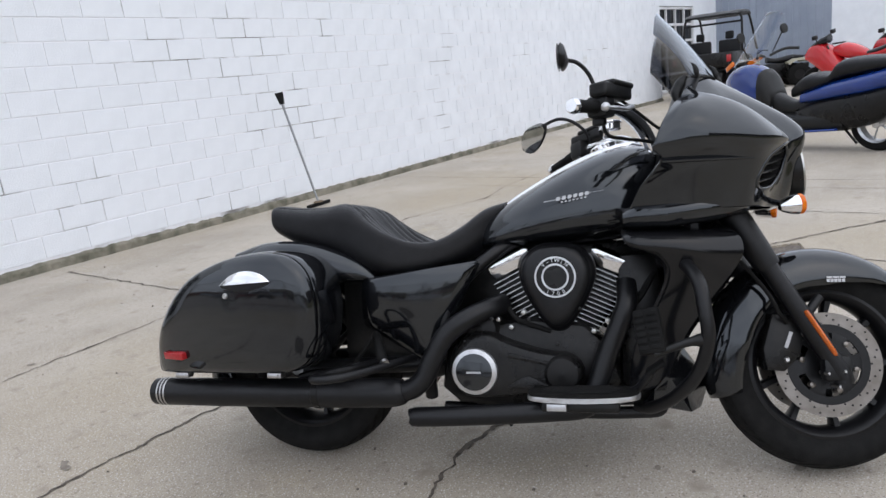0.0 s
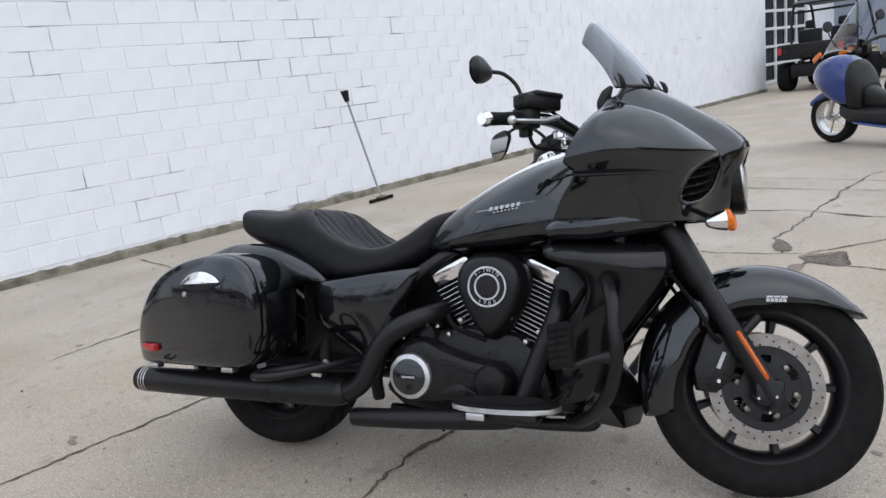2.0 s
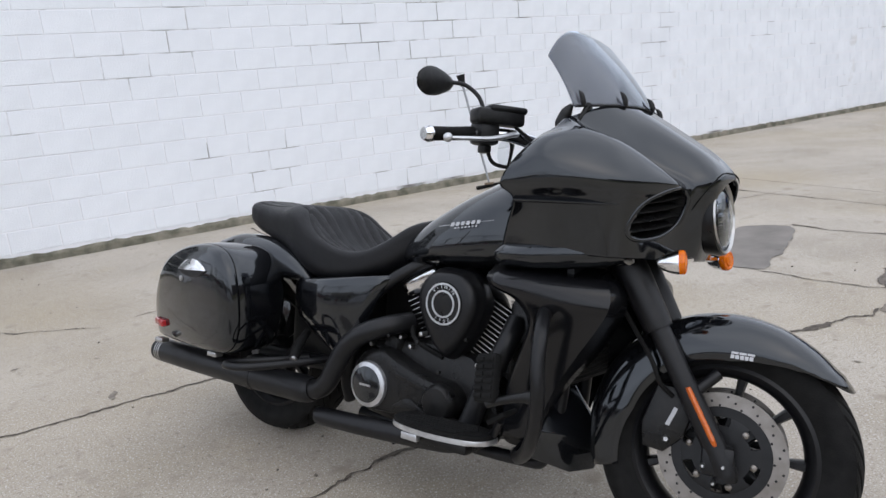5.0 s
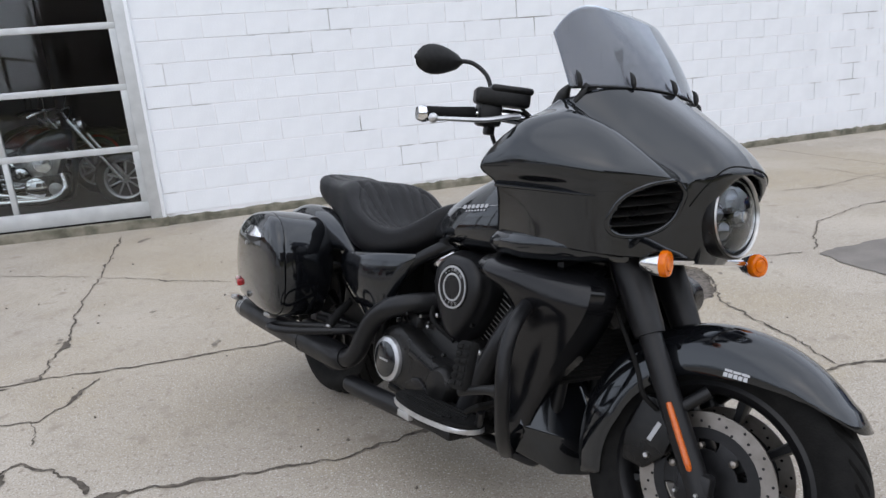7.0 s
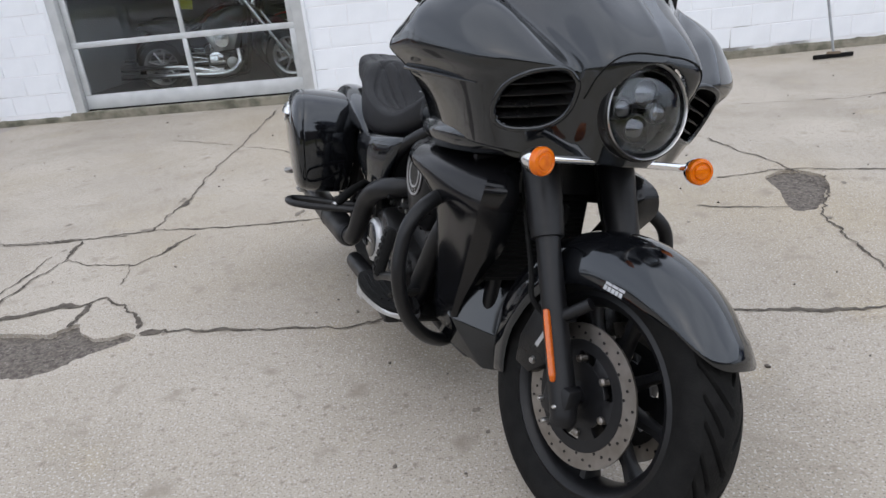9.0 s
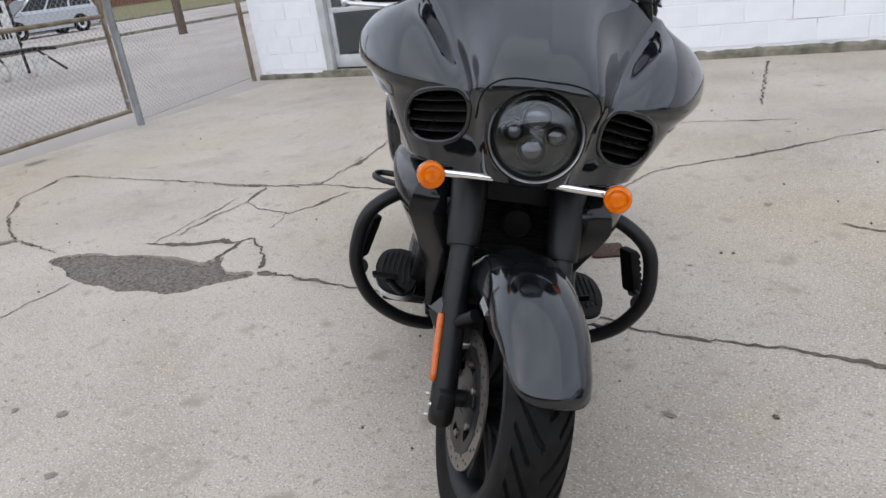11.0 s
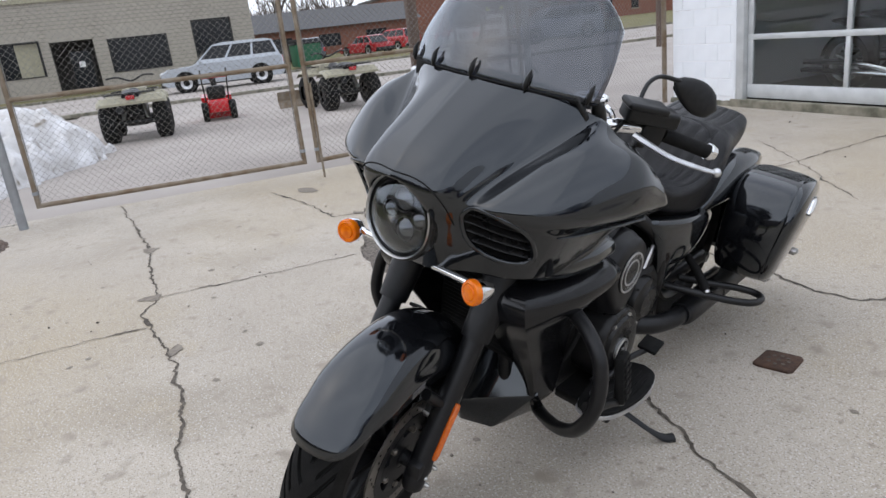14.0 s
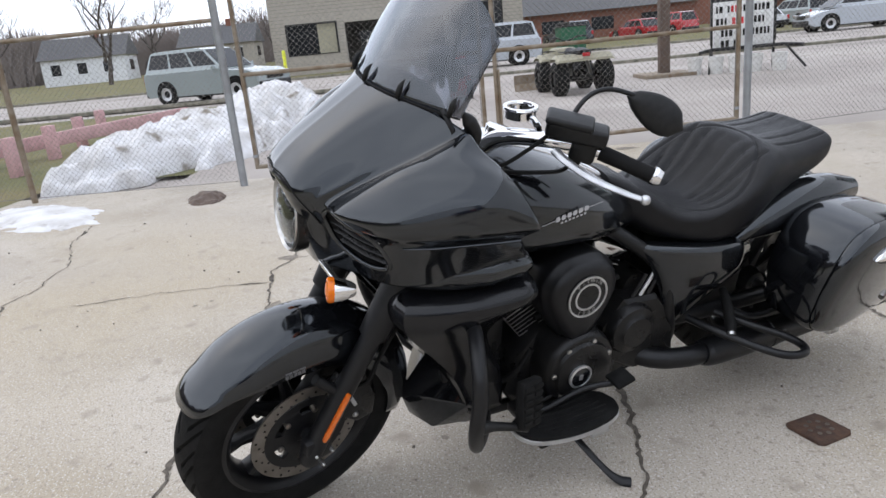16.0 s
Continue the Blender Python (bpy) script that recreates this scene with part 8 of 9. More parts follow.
# houses
def house(m, wall_mat, label, L=9.0, D=7.0, H=2.7):
    h = empty("house", m, label, "house", "houses beyond the road")
    part("wall", boxed(0, D, 0, L, -0.5, H), wall_mat, h, smooth=False)
    part("roof", lofted([[(-0.4, y, H - 0.05), (D + 0.4, y, H - 0.05), (D / 2, y, H + 2.3)] for y in (-0.3, L + 0.3)]), M["roof"], h, smooth=False)
    part("chimney", boxed(D / 2 - 0.3, D / 2 + 0.3, L * 0.6, L * 0.6 + 0.6, H + 1.2, H + 3.0), M["brick"], h, smooth=False)
    for k in range(3):
        w = part("window", boxed(D, D + 0.03, 1.0 + k * 2.8, 2.0 + k * 2.8, 0.9, 2.1), M["dark_glass"], h, smooth=False)
        part("window_frame", boxed(D + 0.03, D + 0.06, 0.9 + k * 2.8, 2.1 + k * 2.8, 2.1, 2.2), M["siding"], w, smooth=False)
    part("window", boxed(D * 0.35, D * 0.65, L, L + 0.03, 0.9, 2.1), M["dark_glass"], h, smooth=False)
    return h


house(Matrix.Translation((-84, -46, 0.6)) @ pose(0, 0, 0, 0, 0, 12), M["siding"], "small white clapboard house with a grey roof")
house(Matrix.Translation((-92, -32, 0.8)) @ pose(0, 0, 0, 0, 0, 5), M["tan_block"], "small cream house with a grey roof")
house(Matrix.Translation((-70, -60, 0.3)) @ pose(0, 0, 0, 0, 0, 15), M["siding"], "white house half hidden by trees")
house(Matrix.Translation((-118, -14, 1.0)) @ pose(0, 0, 0, 0, 0, 3), M["brick"], "brown brick house far down the street")


# bare winter trees
def tree(m, height, seed, label):
    r = random.Random(seed)
    t = empty("bare_tree", m, label, "tree", "bare trees")
    trunk, twigs = bmesh.new(), []

    def grow(p, d, length, rad, depth):
        pts, q, dd = [p], p.copy(), d.copy()
        for k in range(3):
            dd = (dd + Vector((r.uniform(-1, 1), r.uniform(-1, 1), r.uniform(-0.3, 0.6))) * 0.16).normalized()
            q = q + dd * length / 3
            pts.append(q.copy())
        if depth <= 1:
            tube(trunk, pts, [rad, rad * 0.85, rad * 0.72, rad * 0.6], 7, per=1)
        else:
            for a, b in zip(pts, pts[1:]):
                twigs.append((a, b, rad * 0.8))
        if depth < 5:
            for k in range(3 if depth < 4 else 2):
                i = r.choice((1, 2, 3)) if depth else r.choice((2, 3))
                side = Vector((r.uniform(-1, 1), r.uniform(-1, 1), r.uniform(0.0, 0.9))).normalized()
                grow(pts[i], (dd * 0.55 + side * 0.75).normalized(), length * r.uniform(0.58, 0.8), rad * 0.55, depth + 1)

    grow(Vector((0, 0, -0.2)), Vector((0, 0, 1)), height * 0.36, height * 0.022, 0)
    grow(Vector((0, 0, height * 0.2)), Vector((0.3, 0.2, 1)).normalized(), height * 0.34, height * 0.015, 0)
    part("trunk", trunk, M["bark"], t)
    verts, faces = [], []
    for a, b, rad in twigs:
        d = (b - a).normalized()
        s = d.cross(Vector((0, 0, 1)) if abs(d.z) < 0.9 else Vector((1, 0, 0))).normalized()
        u = d.cross(s)
        i = len(verts)
        rad = max(rad, 0.012)
        for P_, q in ((a, rad), (b, rad * 0.7)):
            verts += [tuple(P_ + s * q), tuple(P_ - s * q * 0.5 + u * q * 0.87), tuple(P_ - s * q * 0.5 - u * q * 0.87)]
        faces += [(i, i + 1, i + 4, i + 3), (i + 1, i + 2, i + 5, i + 4), (i + 2, i, i + 3, i + 5)]
    me = bpy.data.meshes.new("crown")
    me.from_pydata(verts, [], faces)
    me.update()
    tagged(link_mesh("crown", me, M["bark"], t, smooth=False), kind="stuff")
    return t


base_trees = [tree(Matrix.Translation((-62, -30, 0.1)), 11, 1, "tall bare winter tree with spreading branches"), tree(Matrix.Translation((-88, 24, 0.3)), 12, 2, "tall bare winter tree behind the car park")]
rt = random.Random(8)
for k, (x, y) in enumerate([(-75, -52), (-98, -40), (-104, -24), (-66, -44), (-112, -50), (-120, -32), (-86, 14), (-96, 20), (-80, 20), (-108, 6), (-100, 34), (-58, -58), (-130, -2), (-92, -58), (-70, 12)]):
    copy_thing(base_trees[k % 2], Matrix.Translation((x, y, 0.3)) @ pose(0, 0, 0, 0, 0, rt.uniform(0, 360)))
# distant woods: a ragged band of upright brush all round the horizon
rw = random.Random(15)


def brush(out_v, out_f, x, y, tx, ty, height, spread, stout=1.0):
    """A leafless clump: thin stems fanning out from one foot."""
    for k in range(9):
        lean, h, w = rw.uniform(-1, 1) * spread, height * rw.uniform(0.55, 1.0), stout * rw.uniform(0.03, 0.09)
        i = len(out_v)
        fx, fy = x + tx * lean * 0.25, y + ty * lean * 0.25
        mx, my = x + tx * lean * 0.7, y + ty * lean * 0.7
        ex, ey = x + tx * lean, y + ty * lean
        out_v += [(fx - tx * w * 1.6, fy - ty * w * 1.6, -0.5), (fx + tx * w * 1.6, fy + ty * w * 1.6, -0.5), (mx + tx * w, my + ty * w, h * 0.6), (mx - tx * w, my - ty * w, h * 0.6), (ex, ey, h)]
        out_f += [(i, i + 1, i + 2, i + 3), (i + 3, i + 2, i + 4)]
        for q in (-1, 1):
            j = len(out_v)
            out_v += [(mx - tx * w, my - ty * w, h * 0.5), (mx + tx * w, my + ty * w, h * 0.56), (mx + tx * q * spread * 0.4, my + ty * q * spread * 0.4, h * rw.uniform(0.7, 0.95))]
            out_f += [(j, j + 1, j + 2)]


verts, faces = [], []
for k in range(6500):
    a, R = rw.uniform(0, 2 * math.pi), rw.uniform(150, 190)
    brush(verts, faces, R * math.cos(a), R * math.sin(a), -math.sin(a), math.cos(a), rw.uniform(4, 7) + 2.5 * noise.noise(Vector((a * 6, 0, 0))), rw.uniform(1.2, 2.6), 1.6)
for k in range(5200):
    a, R = math.pi + rw.uniform(-0.25, 0.95), rw.uniform(112, 148)
    brush(verts, faces, R * math.cos(a), R * math.sin(a), -math.sin(a), math.cos(a), rw.uniform(5, 9) + 3.5 * noise.noise(Vector((a * 14, 1, 0))), rw.uniform(1.0, 2.4), 1.5)
me = bpy.data.meshes.new("far_woods")
me.from_pydata(verts, [], faces)
me.update()
# unseen belt behind the camera, added to darken reflections on the bike's sides
verts2, faces2 = [], []
for k in range(5600):
    x, y = rw.uniform(-10, 75), rw.uniform(-36, -24)
    brush(verts2, faces2, x, y, 1.0, 0.1, rw.uniform(4.5, 8.5) + 2.5 * noise.noise(Vector((x * 0.15, 3, 0))), rw.uniform(0.8, 1.6), 2.2)
me2 = bpy.data.meshes.new("tree_belt")
me2.from_pydata(verts2, [], faces2)
me2.update()
M["woods"] = material("far_brown_woods", (0.20, 0.17, 0.155), 0.95, second=(0.14, 0.115, 0.105), scale=0.08)
tagged(link_mesh("far_woods", me, M["woods"], smooth=False), "distant brown leafless woods on the horizon", "woods", kind="stuff")
tagged(link_mesh("tree_belt", me2, M["woods"], smooth=False), "unseen brown leafless tree belt, added to darken reflections in the paint", "woods", kind="stuff")

# sign post and changeable letter board on its trailer
sp = empty("sign_pole", Matrix.Translation((-12.15, 5.75, 0)), "tall brown steel pole on a square base", "pole")
part("pole", boxed(-0.11, 0.11, -0.11, 0.11, 0, 6.0, 0.01), M["wood_post"], sp)
part("base", boxed(-0.55, 0.55, -0.55, 0.55, -0.02, 0.07, 0.01), M["rust"], sp)
sg = empty("letter_board", Matrix.Translation((-12.0, 7.45, 0)) @ pose(0, 0, 0, 0, -2, -8) @ Matrix.Diagonal((1, 0.68, 1, 1)), "portable letter board sign with a red header", "sign")
part("cabinet", boxed(-0.12, 0.0, -1.0, 1.0, 0.55, 1.72, 0.01), M["plastic_black"], sg)
part("header", boxed(-0.13, 0.02, -1.0, 1.0, 1.72, 1.98, 0.02), M["paint_dark_red"], sg, "dark red header panel")
part("arrow", slabbed([(0.98, 1.70), (1.25, 1.86), (0.98, 2.06)], -0.08, 0.0, plane="yz"), M["paint_red"], sg)
part("header_mark", boxed(0.02, 0.026, -0.7, 0.7, 1.80, 1.90), M["white"], sg, "pale header lettering bar")
part("letter_panel", boxed(0.0, 0.012, -0.95, 0.9, 0.45, 1.45, 0.004), M["white_plastic"], sg, "white panel with black letters")
for k in range(4):
    part("lamp", lathed([(0.0, -0.03), (0.05, -0.02), (0.05, 0.03), (0.0, 0.05)], Matrix.Translation((0.03, -0.75 + 0.5 * k, 1.58)) @ pose(0, 0, 0, 0, 90), 14), M["yellow"], sg)


rl = random.Random(4)
for z, mt, y0, y1 in ((1.29, "rubber", -0.86, 0.84), (1.04, "rubber", -0.86, 0.62), (0.79, "rubber", -0.80, 0.74), (0.57, "rubber", -0.70, 0.30)):
    y = y0
    while y < y1:
        w = rl.choice((0.06, 0.08, 0.10))
        if rl.random() > 0.16:
            part("letter_bar", boxed(0.012, 0.017, y, y + w, z - 0.07, z + 0.07), M["paint_red" if -0.5 < y < -0.1 and z > 0.9 else mt], sg)
        y += w + 0.045
part("trailer_frame", tubed([(0.5, -1.5, 0.42), (0.05, -1.0, 0.46), (0.05, 1.2, 0.46), (0.5, 1.6, 0.42)], 0.04, 8, per=1), M["plastic_black"], sg)
for y in (-1.3, 0.1, 1.55):
    part("leg", tubed([(0.1, y * 0.8, 0.46), (0.75, y, -0.02)], 0.03, 8, per=1), M["plastic_black"], sg)
for y in (-0.95, 0.95):
    part("upright", boxed(-0.1, -0.04, y - 0.03, y + 0.03, 0.0, 0.56), M["plastic_black"], sg)
for x, y in ((-11.75, 6.30), (-11.48, 6.66), (-11.28, 7.0), (-11.15, 7.35), (-10.92, 7.75)):
    bk = empty("bucket", Matrix.Translation((x, y, -0.006)), "white plastic bucket weighing down the sign", "bucket", "white buckets under the sign")
    part("pail", lathed([(0.0, 0.0), (0.125, 0.0), (0.15, 0.33), (0.155, 0.36), (0.145, 0.36), (0.12, 0.02)], None, 20), M["white_plastic"], bk)
    part("rim_band", lathed([(0.15, 0.30), (0.16, 0.30), (0.16, 0.325), (0.15, 0.325)], None, 20, closed=False), M["white_plastic"], bk)
for x, y, h in ((-14.6, 14.7, 5.0),):
    up = empty("utility_post", Matrix.Translation((x, y, 0)), "grey wooden utility post beside the road", "post")
    part("shaft", lathed([(0.13, -0.02), (0.11, h)], None, 14), M["wood_post"], up)
yp = empty("bollard", Matrix.Translation((-34.5, -7.6, 0)), "yellow painted marker post by the far kerb", "bollard")
part("shaft", lathed([(0.09, 0.0), (0.09, 1.5), (0.0, 1.55)], None, 14), M["yellow"], yp)


# ---- quad bikes and snow blower ----
def quad(m, label):
    q = empty("quad_bike", m, label, "quad bike", "quad bikes outside the gate")
    for x in (0.0, 1.25):
        for sgn in (-1, 1):
            wm = Matrix.Translation((x, sgn * 0.43, 0.31)) @ ACROSS
            t = bmesh.new()
            lathe(t, [(0.14, -0.13), (0.25, -0.135), (0.295, -0.10), (0.305, 0), (0.295, 0.10), (0.25, 0.135), (0.14, 0.13)], wm, 28, closed=False)
            for v in t.verts:
                d = Vector((v.co.x - x, 0, v.co.z - 0.31))
                if d.length > 0.27 and int((math.atan2(d.z, d.x) + 7) * 28 / (2 * math.pi) + 0.5) % 2:
                    v.co += d.normalized() * 0.024
            ty = part("tyre", t, M["rubber"], q)
            part("rim", lathed([(0.15, -0.09), (0.12, -0.04), (0.04, -0.05), (0.04, 0.05), (0.12, 0.04), (0.15, 0.09)], wm, 18), M["satin_black"], ty)
    for x0, x1 in ((-0.32, 0.28), (0.98, 1.55)):
        part("fender", lofted([[(x0 + (x1 - x0) * f, y, z) for y, z in ((-0.56, 0.66 + h), (-0.5, 0.72 + h), (0.5, 0.72 + h), (0.56, 0.66 + h), (0.5, 0.68 + h), (-0.5, 0.68 + h))] for f, h in ((0, -0.06), (0.25, 0.03), (0.7, 0.03), (1, -0.06))]), M["tan_plastic"], q, angle=25)
    part("seat", lofted(smooth_sections([(-0.2, 0.14, 0.70, 0.82), (0.1, 0.17, 0.66, 0.86), (0.5, 0.13, 0.66, 0.80), (0.75, 0.11, 0.68, 0.86)], 18)), M["vinyl"], q)
    part("engine", boxed(0.25, 0.95, -0.2, 0.2, 0.22, 0.66, 0.05), M["case_black"], q)
    part("axle", tubed([(0, -0.4, 0.31), (0, 0.4, 0.31)], 0.05, 10, per=1), M["case_black"], q)
    part("axle", tubed([(1.25, -0.4, 0.31), (1.25, 0.4, 0.31)], 0.05, 10, per=1), M["case_black"], q)
    part("front_body", boxed(0.95, 1.6, -0.22, 0.22, 0.6, 0.86, 0.08), M["tan_plastic"], q)
    part("handlebar", tubed([(0.80, -0.40, 1.05), (0.90, -0.22, 1.06), (0.98, 0, 0.98), (0.90, 0.22, 1.06), (0.80, 0.40, 1.05)], 0.016, 8), M["satin_black"], q)
    part("tail_light", boxed(-0.345, -0.30, -0.07, 0.07, 0.70, 0.77, 0.01), M["red"], q, "red tail light")
    part("exhaust", tubed([(-0.32, 0.2, 0.55), (0.2, 0.2, 0.52)], 0.06, 12, per=1), M["satin_black"], q)
    for sgn in (-1, 1):
        part("shock", tubed([(0.05, sgn * 0.2, 0.35), (0.2, sgn * 0.16, 0.68)], 0.035, 10, per=1), M["steel"], q)
    for x0 in (-0.3, 1.05):
        rk = bmesh.new()
        for k in range(5):
            tube(rk, [(x0 + 0.1 * k, -0.4, 0.80), (x0 + 0.1 * k, 0.4, 0.80)], 0.009, 6, per=1)
        tube(rk, [(x0, -0.4, 0.80), (x0, 0.4, 0.80), (x0 + 0.4, 0.4, 0.80), (x0 + 0.4, -0.4, 0.80)], 0.011, 6, closed=True, per=1)
        part("rack", rk, M["satin_black"], q)
    return q


quad(Matrix.Translation((-9.55, -0.42, -0.006)) @ pose(0, 0, 0, 0, 0, 178), "olive quad bike parked outside the gate, tail to the lot")
quad(Matrix.Translation((-9.75, 3.45, -0.006)) @ pose(0, 0, 0, 0, 0, 186), "olive quad bike with a small plough blade outside the gate")
plough = empty("plough_blade", Matrix.Translation((-11.7, 2.95, 0)) @ pose(0, 0, 0, 0, 0, 186), "small rusty plough blade in front of a quad bike", "plough")
part("blade", lofted([[(0.0, y, 0.0), (0.10, y, 0.15), (0.06, y, 0.34), (0.03, y, 0.34), (0.07, y, 0.15), (-0.03, y, 0.0)] for y in (-0.6, 0.6)]), M["rust"], plough)
sbw = empty("snow_blower", Matrix.Translation((-11.1, 1.08, -0.006)) @ pose(0, 0, 0, 0, 0, 178), "red and black walk-behind snow blower", "snow blower")
part("auger_housing", lofted([[(0.45, y, 0.02), (0.75, y, 0.05), (0.80, y, 0.3), (0.72, y, 0.5), (0.42, y, 0.45)] for y in (-0.3, 0.3)]), M["paint_red"], sbw, smooth=False)
part("body", boxed(-0.05, 0.45, -0.2, 0.2, 0.15, 0.42, 0.04), M["paint_red"], sbw)
part("motor", boxed(0.0, 0.4, -0.18, 0.18, 0.42, 0.68, 0.05), M["case_black"], sbw)
part("chute", tubed([(0.55, 0.0, 0.45), (0.55, 0.0, 0.75), (0.62, 0.05, 0.88)], [0.07, 0.06, 0.09], 12), M["plastic_black"], sbw)
for sgn in (-1, 1):
    part("handle", tubed([(0.1, sgn * 0.22, 0.4), (-0.25, sgn * 0.24, 0.85), (-0.45, sgn * 0.24, 1.0)], 0.014, 8), M["plastic_black"], sbw)
    wheel_at(sbw, 0.05, sgn * 0.27, 0.19, 0.12, M["paint_red"])
part("control_panel", boxed(-0.36, -0.22, -0.24, 0.24, 0.84, 0.9, 0.01), M["paint_red"], sbw)

# ---- beyond the other end of the wall ----
tagged(link("wall_return", boxed(WALL_X1 - 0.25, WALL_X1, WALL_Y + 0.25, 9.5, -0.05, 4.19), M["block"], smooth=False), "white block return wall of the shop", "wall", kind="structure")
tagged(link("wall_recess", boxed(WALL_X1, 21.9, 9.5, 9.75, -0.05, 4.19), M["block"], smooth=False), "white block recessed wall", "wall", kind="structure")
tagged(link("wall_recess_end", boxed(24.9, 27.0, 9.5, 9.75, -0.05, 4.19), M["block"], smooth=False), "white block recessed wall", "wall", kind="structure")
tagged(link("wall_recess_head", boxed(21.9, 24.9, 9.5, 9.75, 2.75, 4.19), M["block"], smooth=False), "white block wall above the glazed door", "wall", kind="structure")
d2 = empty("door_2", Matrix.Translation((0, 9.5, 0)), "glazed overhead door in a white frame", "door", kind="structure")
for k in range(6):
    part("door_rail", boxed(21.9, 24.9, 0.03, 0.09, 0.05 + k * 0.52, 0.13 + k * 0.52), M["siding"], d2, smooth=False)
for k in range(5):
    part("door_stile", boxed(21.9 + k * 0.73, 21.98 + k * 0.73, 0.02, 0.08, 0.05, 2.72), M["siding"], d2, smooth=False)
part("pane", boxed(21.9, 24.9, 0.10, 0.12, 0.05, 2.72), M["dark_glass"], d2, smooth=False)
ms = tagged(link("metal_wall", boxed(27.0, 27.3, 5.7, 9.5, -0.05, 5.0), M["metal_siding"], smooth=False), "ribbed blue-grey metal siding wall", "wall", kind="structure")
for k in range(16):
    part("siding_rib", boxed(26.965, 27.0, 5.72 + k * 0.237, 5.76 + k * 0.237, 0.0, 5.0), M["metal_siding"], ms, smooth=False)
tagged(link("wall_east", boxed(27.0, 27.25, -9.0, 5.7, -0.05, 4.6), M["block"], smooth=False), "white block wall at the end of the lot", "wall", kind="structure")

utv = empty("utility_vehicle", Matrix.Translation((18.9, 6.85, 0)) @ pose(0, 0, 0, 0, 0, 4) @ Matrix.Scale(1.08, 4), "black side-by-side utility vehicle with roof, seen from the rear", "utility vehicle")
for x in (0.0, 2.0):
    for sgn in (-1, 1):
        wheel_at(utv, x, sgn * 0.62, 0.33, 0.26, M["satin_black"])
part("cargo_bed", boxed(-0.45, 0.55, -0.70, 0.70, 0.72, 1.06, 0.04), M["plastic_black"], utv)
part("tailgate", boxed(-0.49, -0.45, -0.62, 0.62, 0.74, 1.04, 0.01), M["case_black"], utv)
part("chassis", boxed(-0.35, 2.4, -0.45, 0.45, 0.32, 0.62, 0.06), M["plastic_black"], utv)
part("hood", lofted(smooth_sections([(1.55, 0.62, 0.55, 1.0), (2.0, 0.6, 0.5, 0.98), (2.5, 0.45, 0.5, 0.82)], 16, p=4)), M["plastic_black"], utv)
for y in (-0.35, 0.35):
    part("seat", boxed(0.62, 0.75, y - 0.26, y + 0.26, 0.75, 1.35, 0.05), M["vinyl"], utv)
    part("seat_base", boxed(0.72, 1.2, y - 0.26, y + 0.26, 0.65, 0.80, 0.04), M["vinyl"], utv)
    part("headrest", boxed(0.62, 0.72, y - 0.1, y + 0.1, 1.36, 1.55, 0.04), M["vinyl"], utv)
for sgn in (-1, 1):
    part("roll_bar", tubed([(0.45, sgn * 0.70, 0.8), (0.50, sgn * 0.68, 1.75), (0.65, sgn * 0.60, 1.92), (1.45, sgn * 0.60, 1.93), (2.05, sgn * 0.66, 1.05)], 0.028, 10), M["satin_black"], utv)
    part("tail_light", boxed(-0.50, -0.45, sgn * 0.63 - 0.05, sgn * 0.63 + 0.05, 0.84, 1.0, 0.01), M["red"], utv)
part("roll_bar_cross", tubed([(0.5, -0.66, 1.75), (0.5, 0.66, 1.75)], 0.025, 10, per=1), M["satin_black"], utv)
part("roof", lofted(smooth_sections([(0.35, 0.62, 1.90, 1.95), (0.6, 0.68, 1.92, 2.02), (1.2, 0.68, 1.93, 2.03), (1.65, 0.62, 1.90, 1.97)], 18, p=5)), M["plastic_black"], utv)
part("steering_wheel", tubed([(1.45 + 0.06 * math.sin(a), -0.35 + 0.17 * math.cos(a), 1.15 + 0.16 * math.sin(a)) for a in (2 * math.pi * k / 14 for k in range(14))], 0.016, 8, closed=True, per=2), M["satin_black"], utv)

# blue maxi scooter
sc = empty("maxi_scooter", Matrix.Translation((8.80, 1.28, 0)) @ pose(0, 0, 0, 0, 0, 69.6) @ pose(0, 0, 0, -5, 0, 0) @ Matrix.Scale(1.08, 4), "blue maxi scooter with clear windscreen on its stand", "scooter")
simple_wheel(sc, 0.0, 0.27, 0.27, 0.14, False)
simple_wheel(sc, 1.54, 0.28, 0.28, 0.12, False)
part("front_panel", lofted(smooth_sections([(1.18, 0.18, 0.40, 0.84), (1.32, 0.23, 0.42, 0.92), (1.46, 0.23, 0.48, 0.94), (1.60, 0.17, 0.58, 0.90), (1.72, 0.07, 0.66, 0.80)], 22, p=2.6)), M["paint_blue"], sc)
part("leg_shield", lofted(smooth_sections([(1.08, 0.16, 0.35, 0.62), (1.15, 0.19, 0.35, 0.80), (1.22, 0.20, 0.36, 0.88)], 20, p=3)), M["plastic_black"], sc)
part("floor_panel", lofted(smooth_sections([(0.25, 0.20, 0.22, 0.42), (0.7, 0.22, 0.20, 0.40), (1.15, 0.20, 0.24, 0.42), (1.35, 0.14, 0.30, 0.45)], 20, p=4)), M["plastic_black"], sc)
for sgn in (-1, 1):
    part("side_trim", tubed([(0.30, sgn * 0.215, 0.25), (0.7, sgn * 0.232, 0.235), (1.12, sgn * 0.212, 0.27)], 0.028, 10, flat=0.5), M["paint_blue"], sc)
part("tunnel", lofted(smooth_sections([(0.55, 0.11, 0.36, 0.60), (0.85, 0.10, 0.36, 0.52), (1.1, 0.11, 0.36, 0.62)], 18, p=3)), M["plastic_black"], sc)
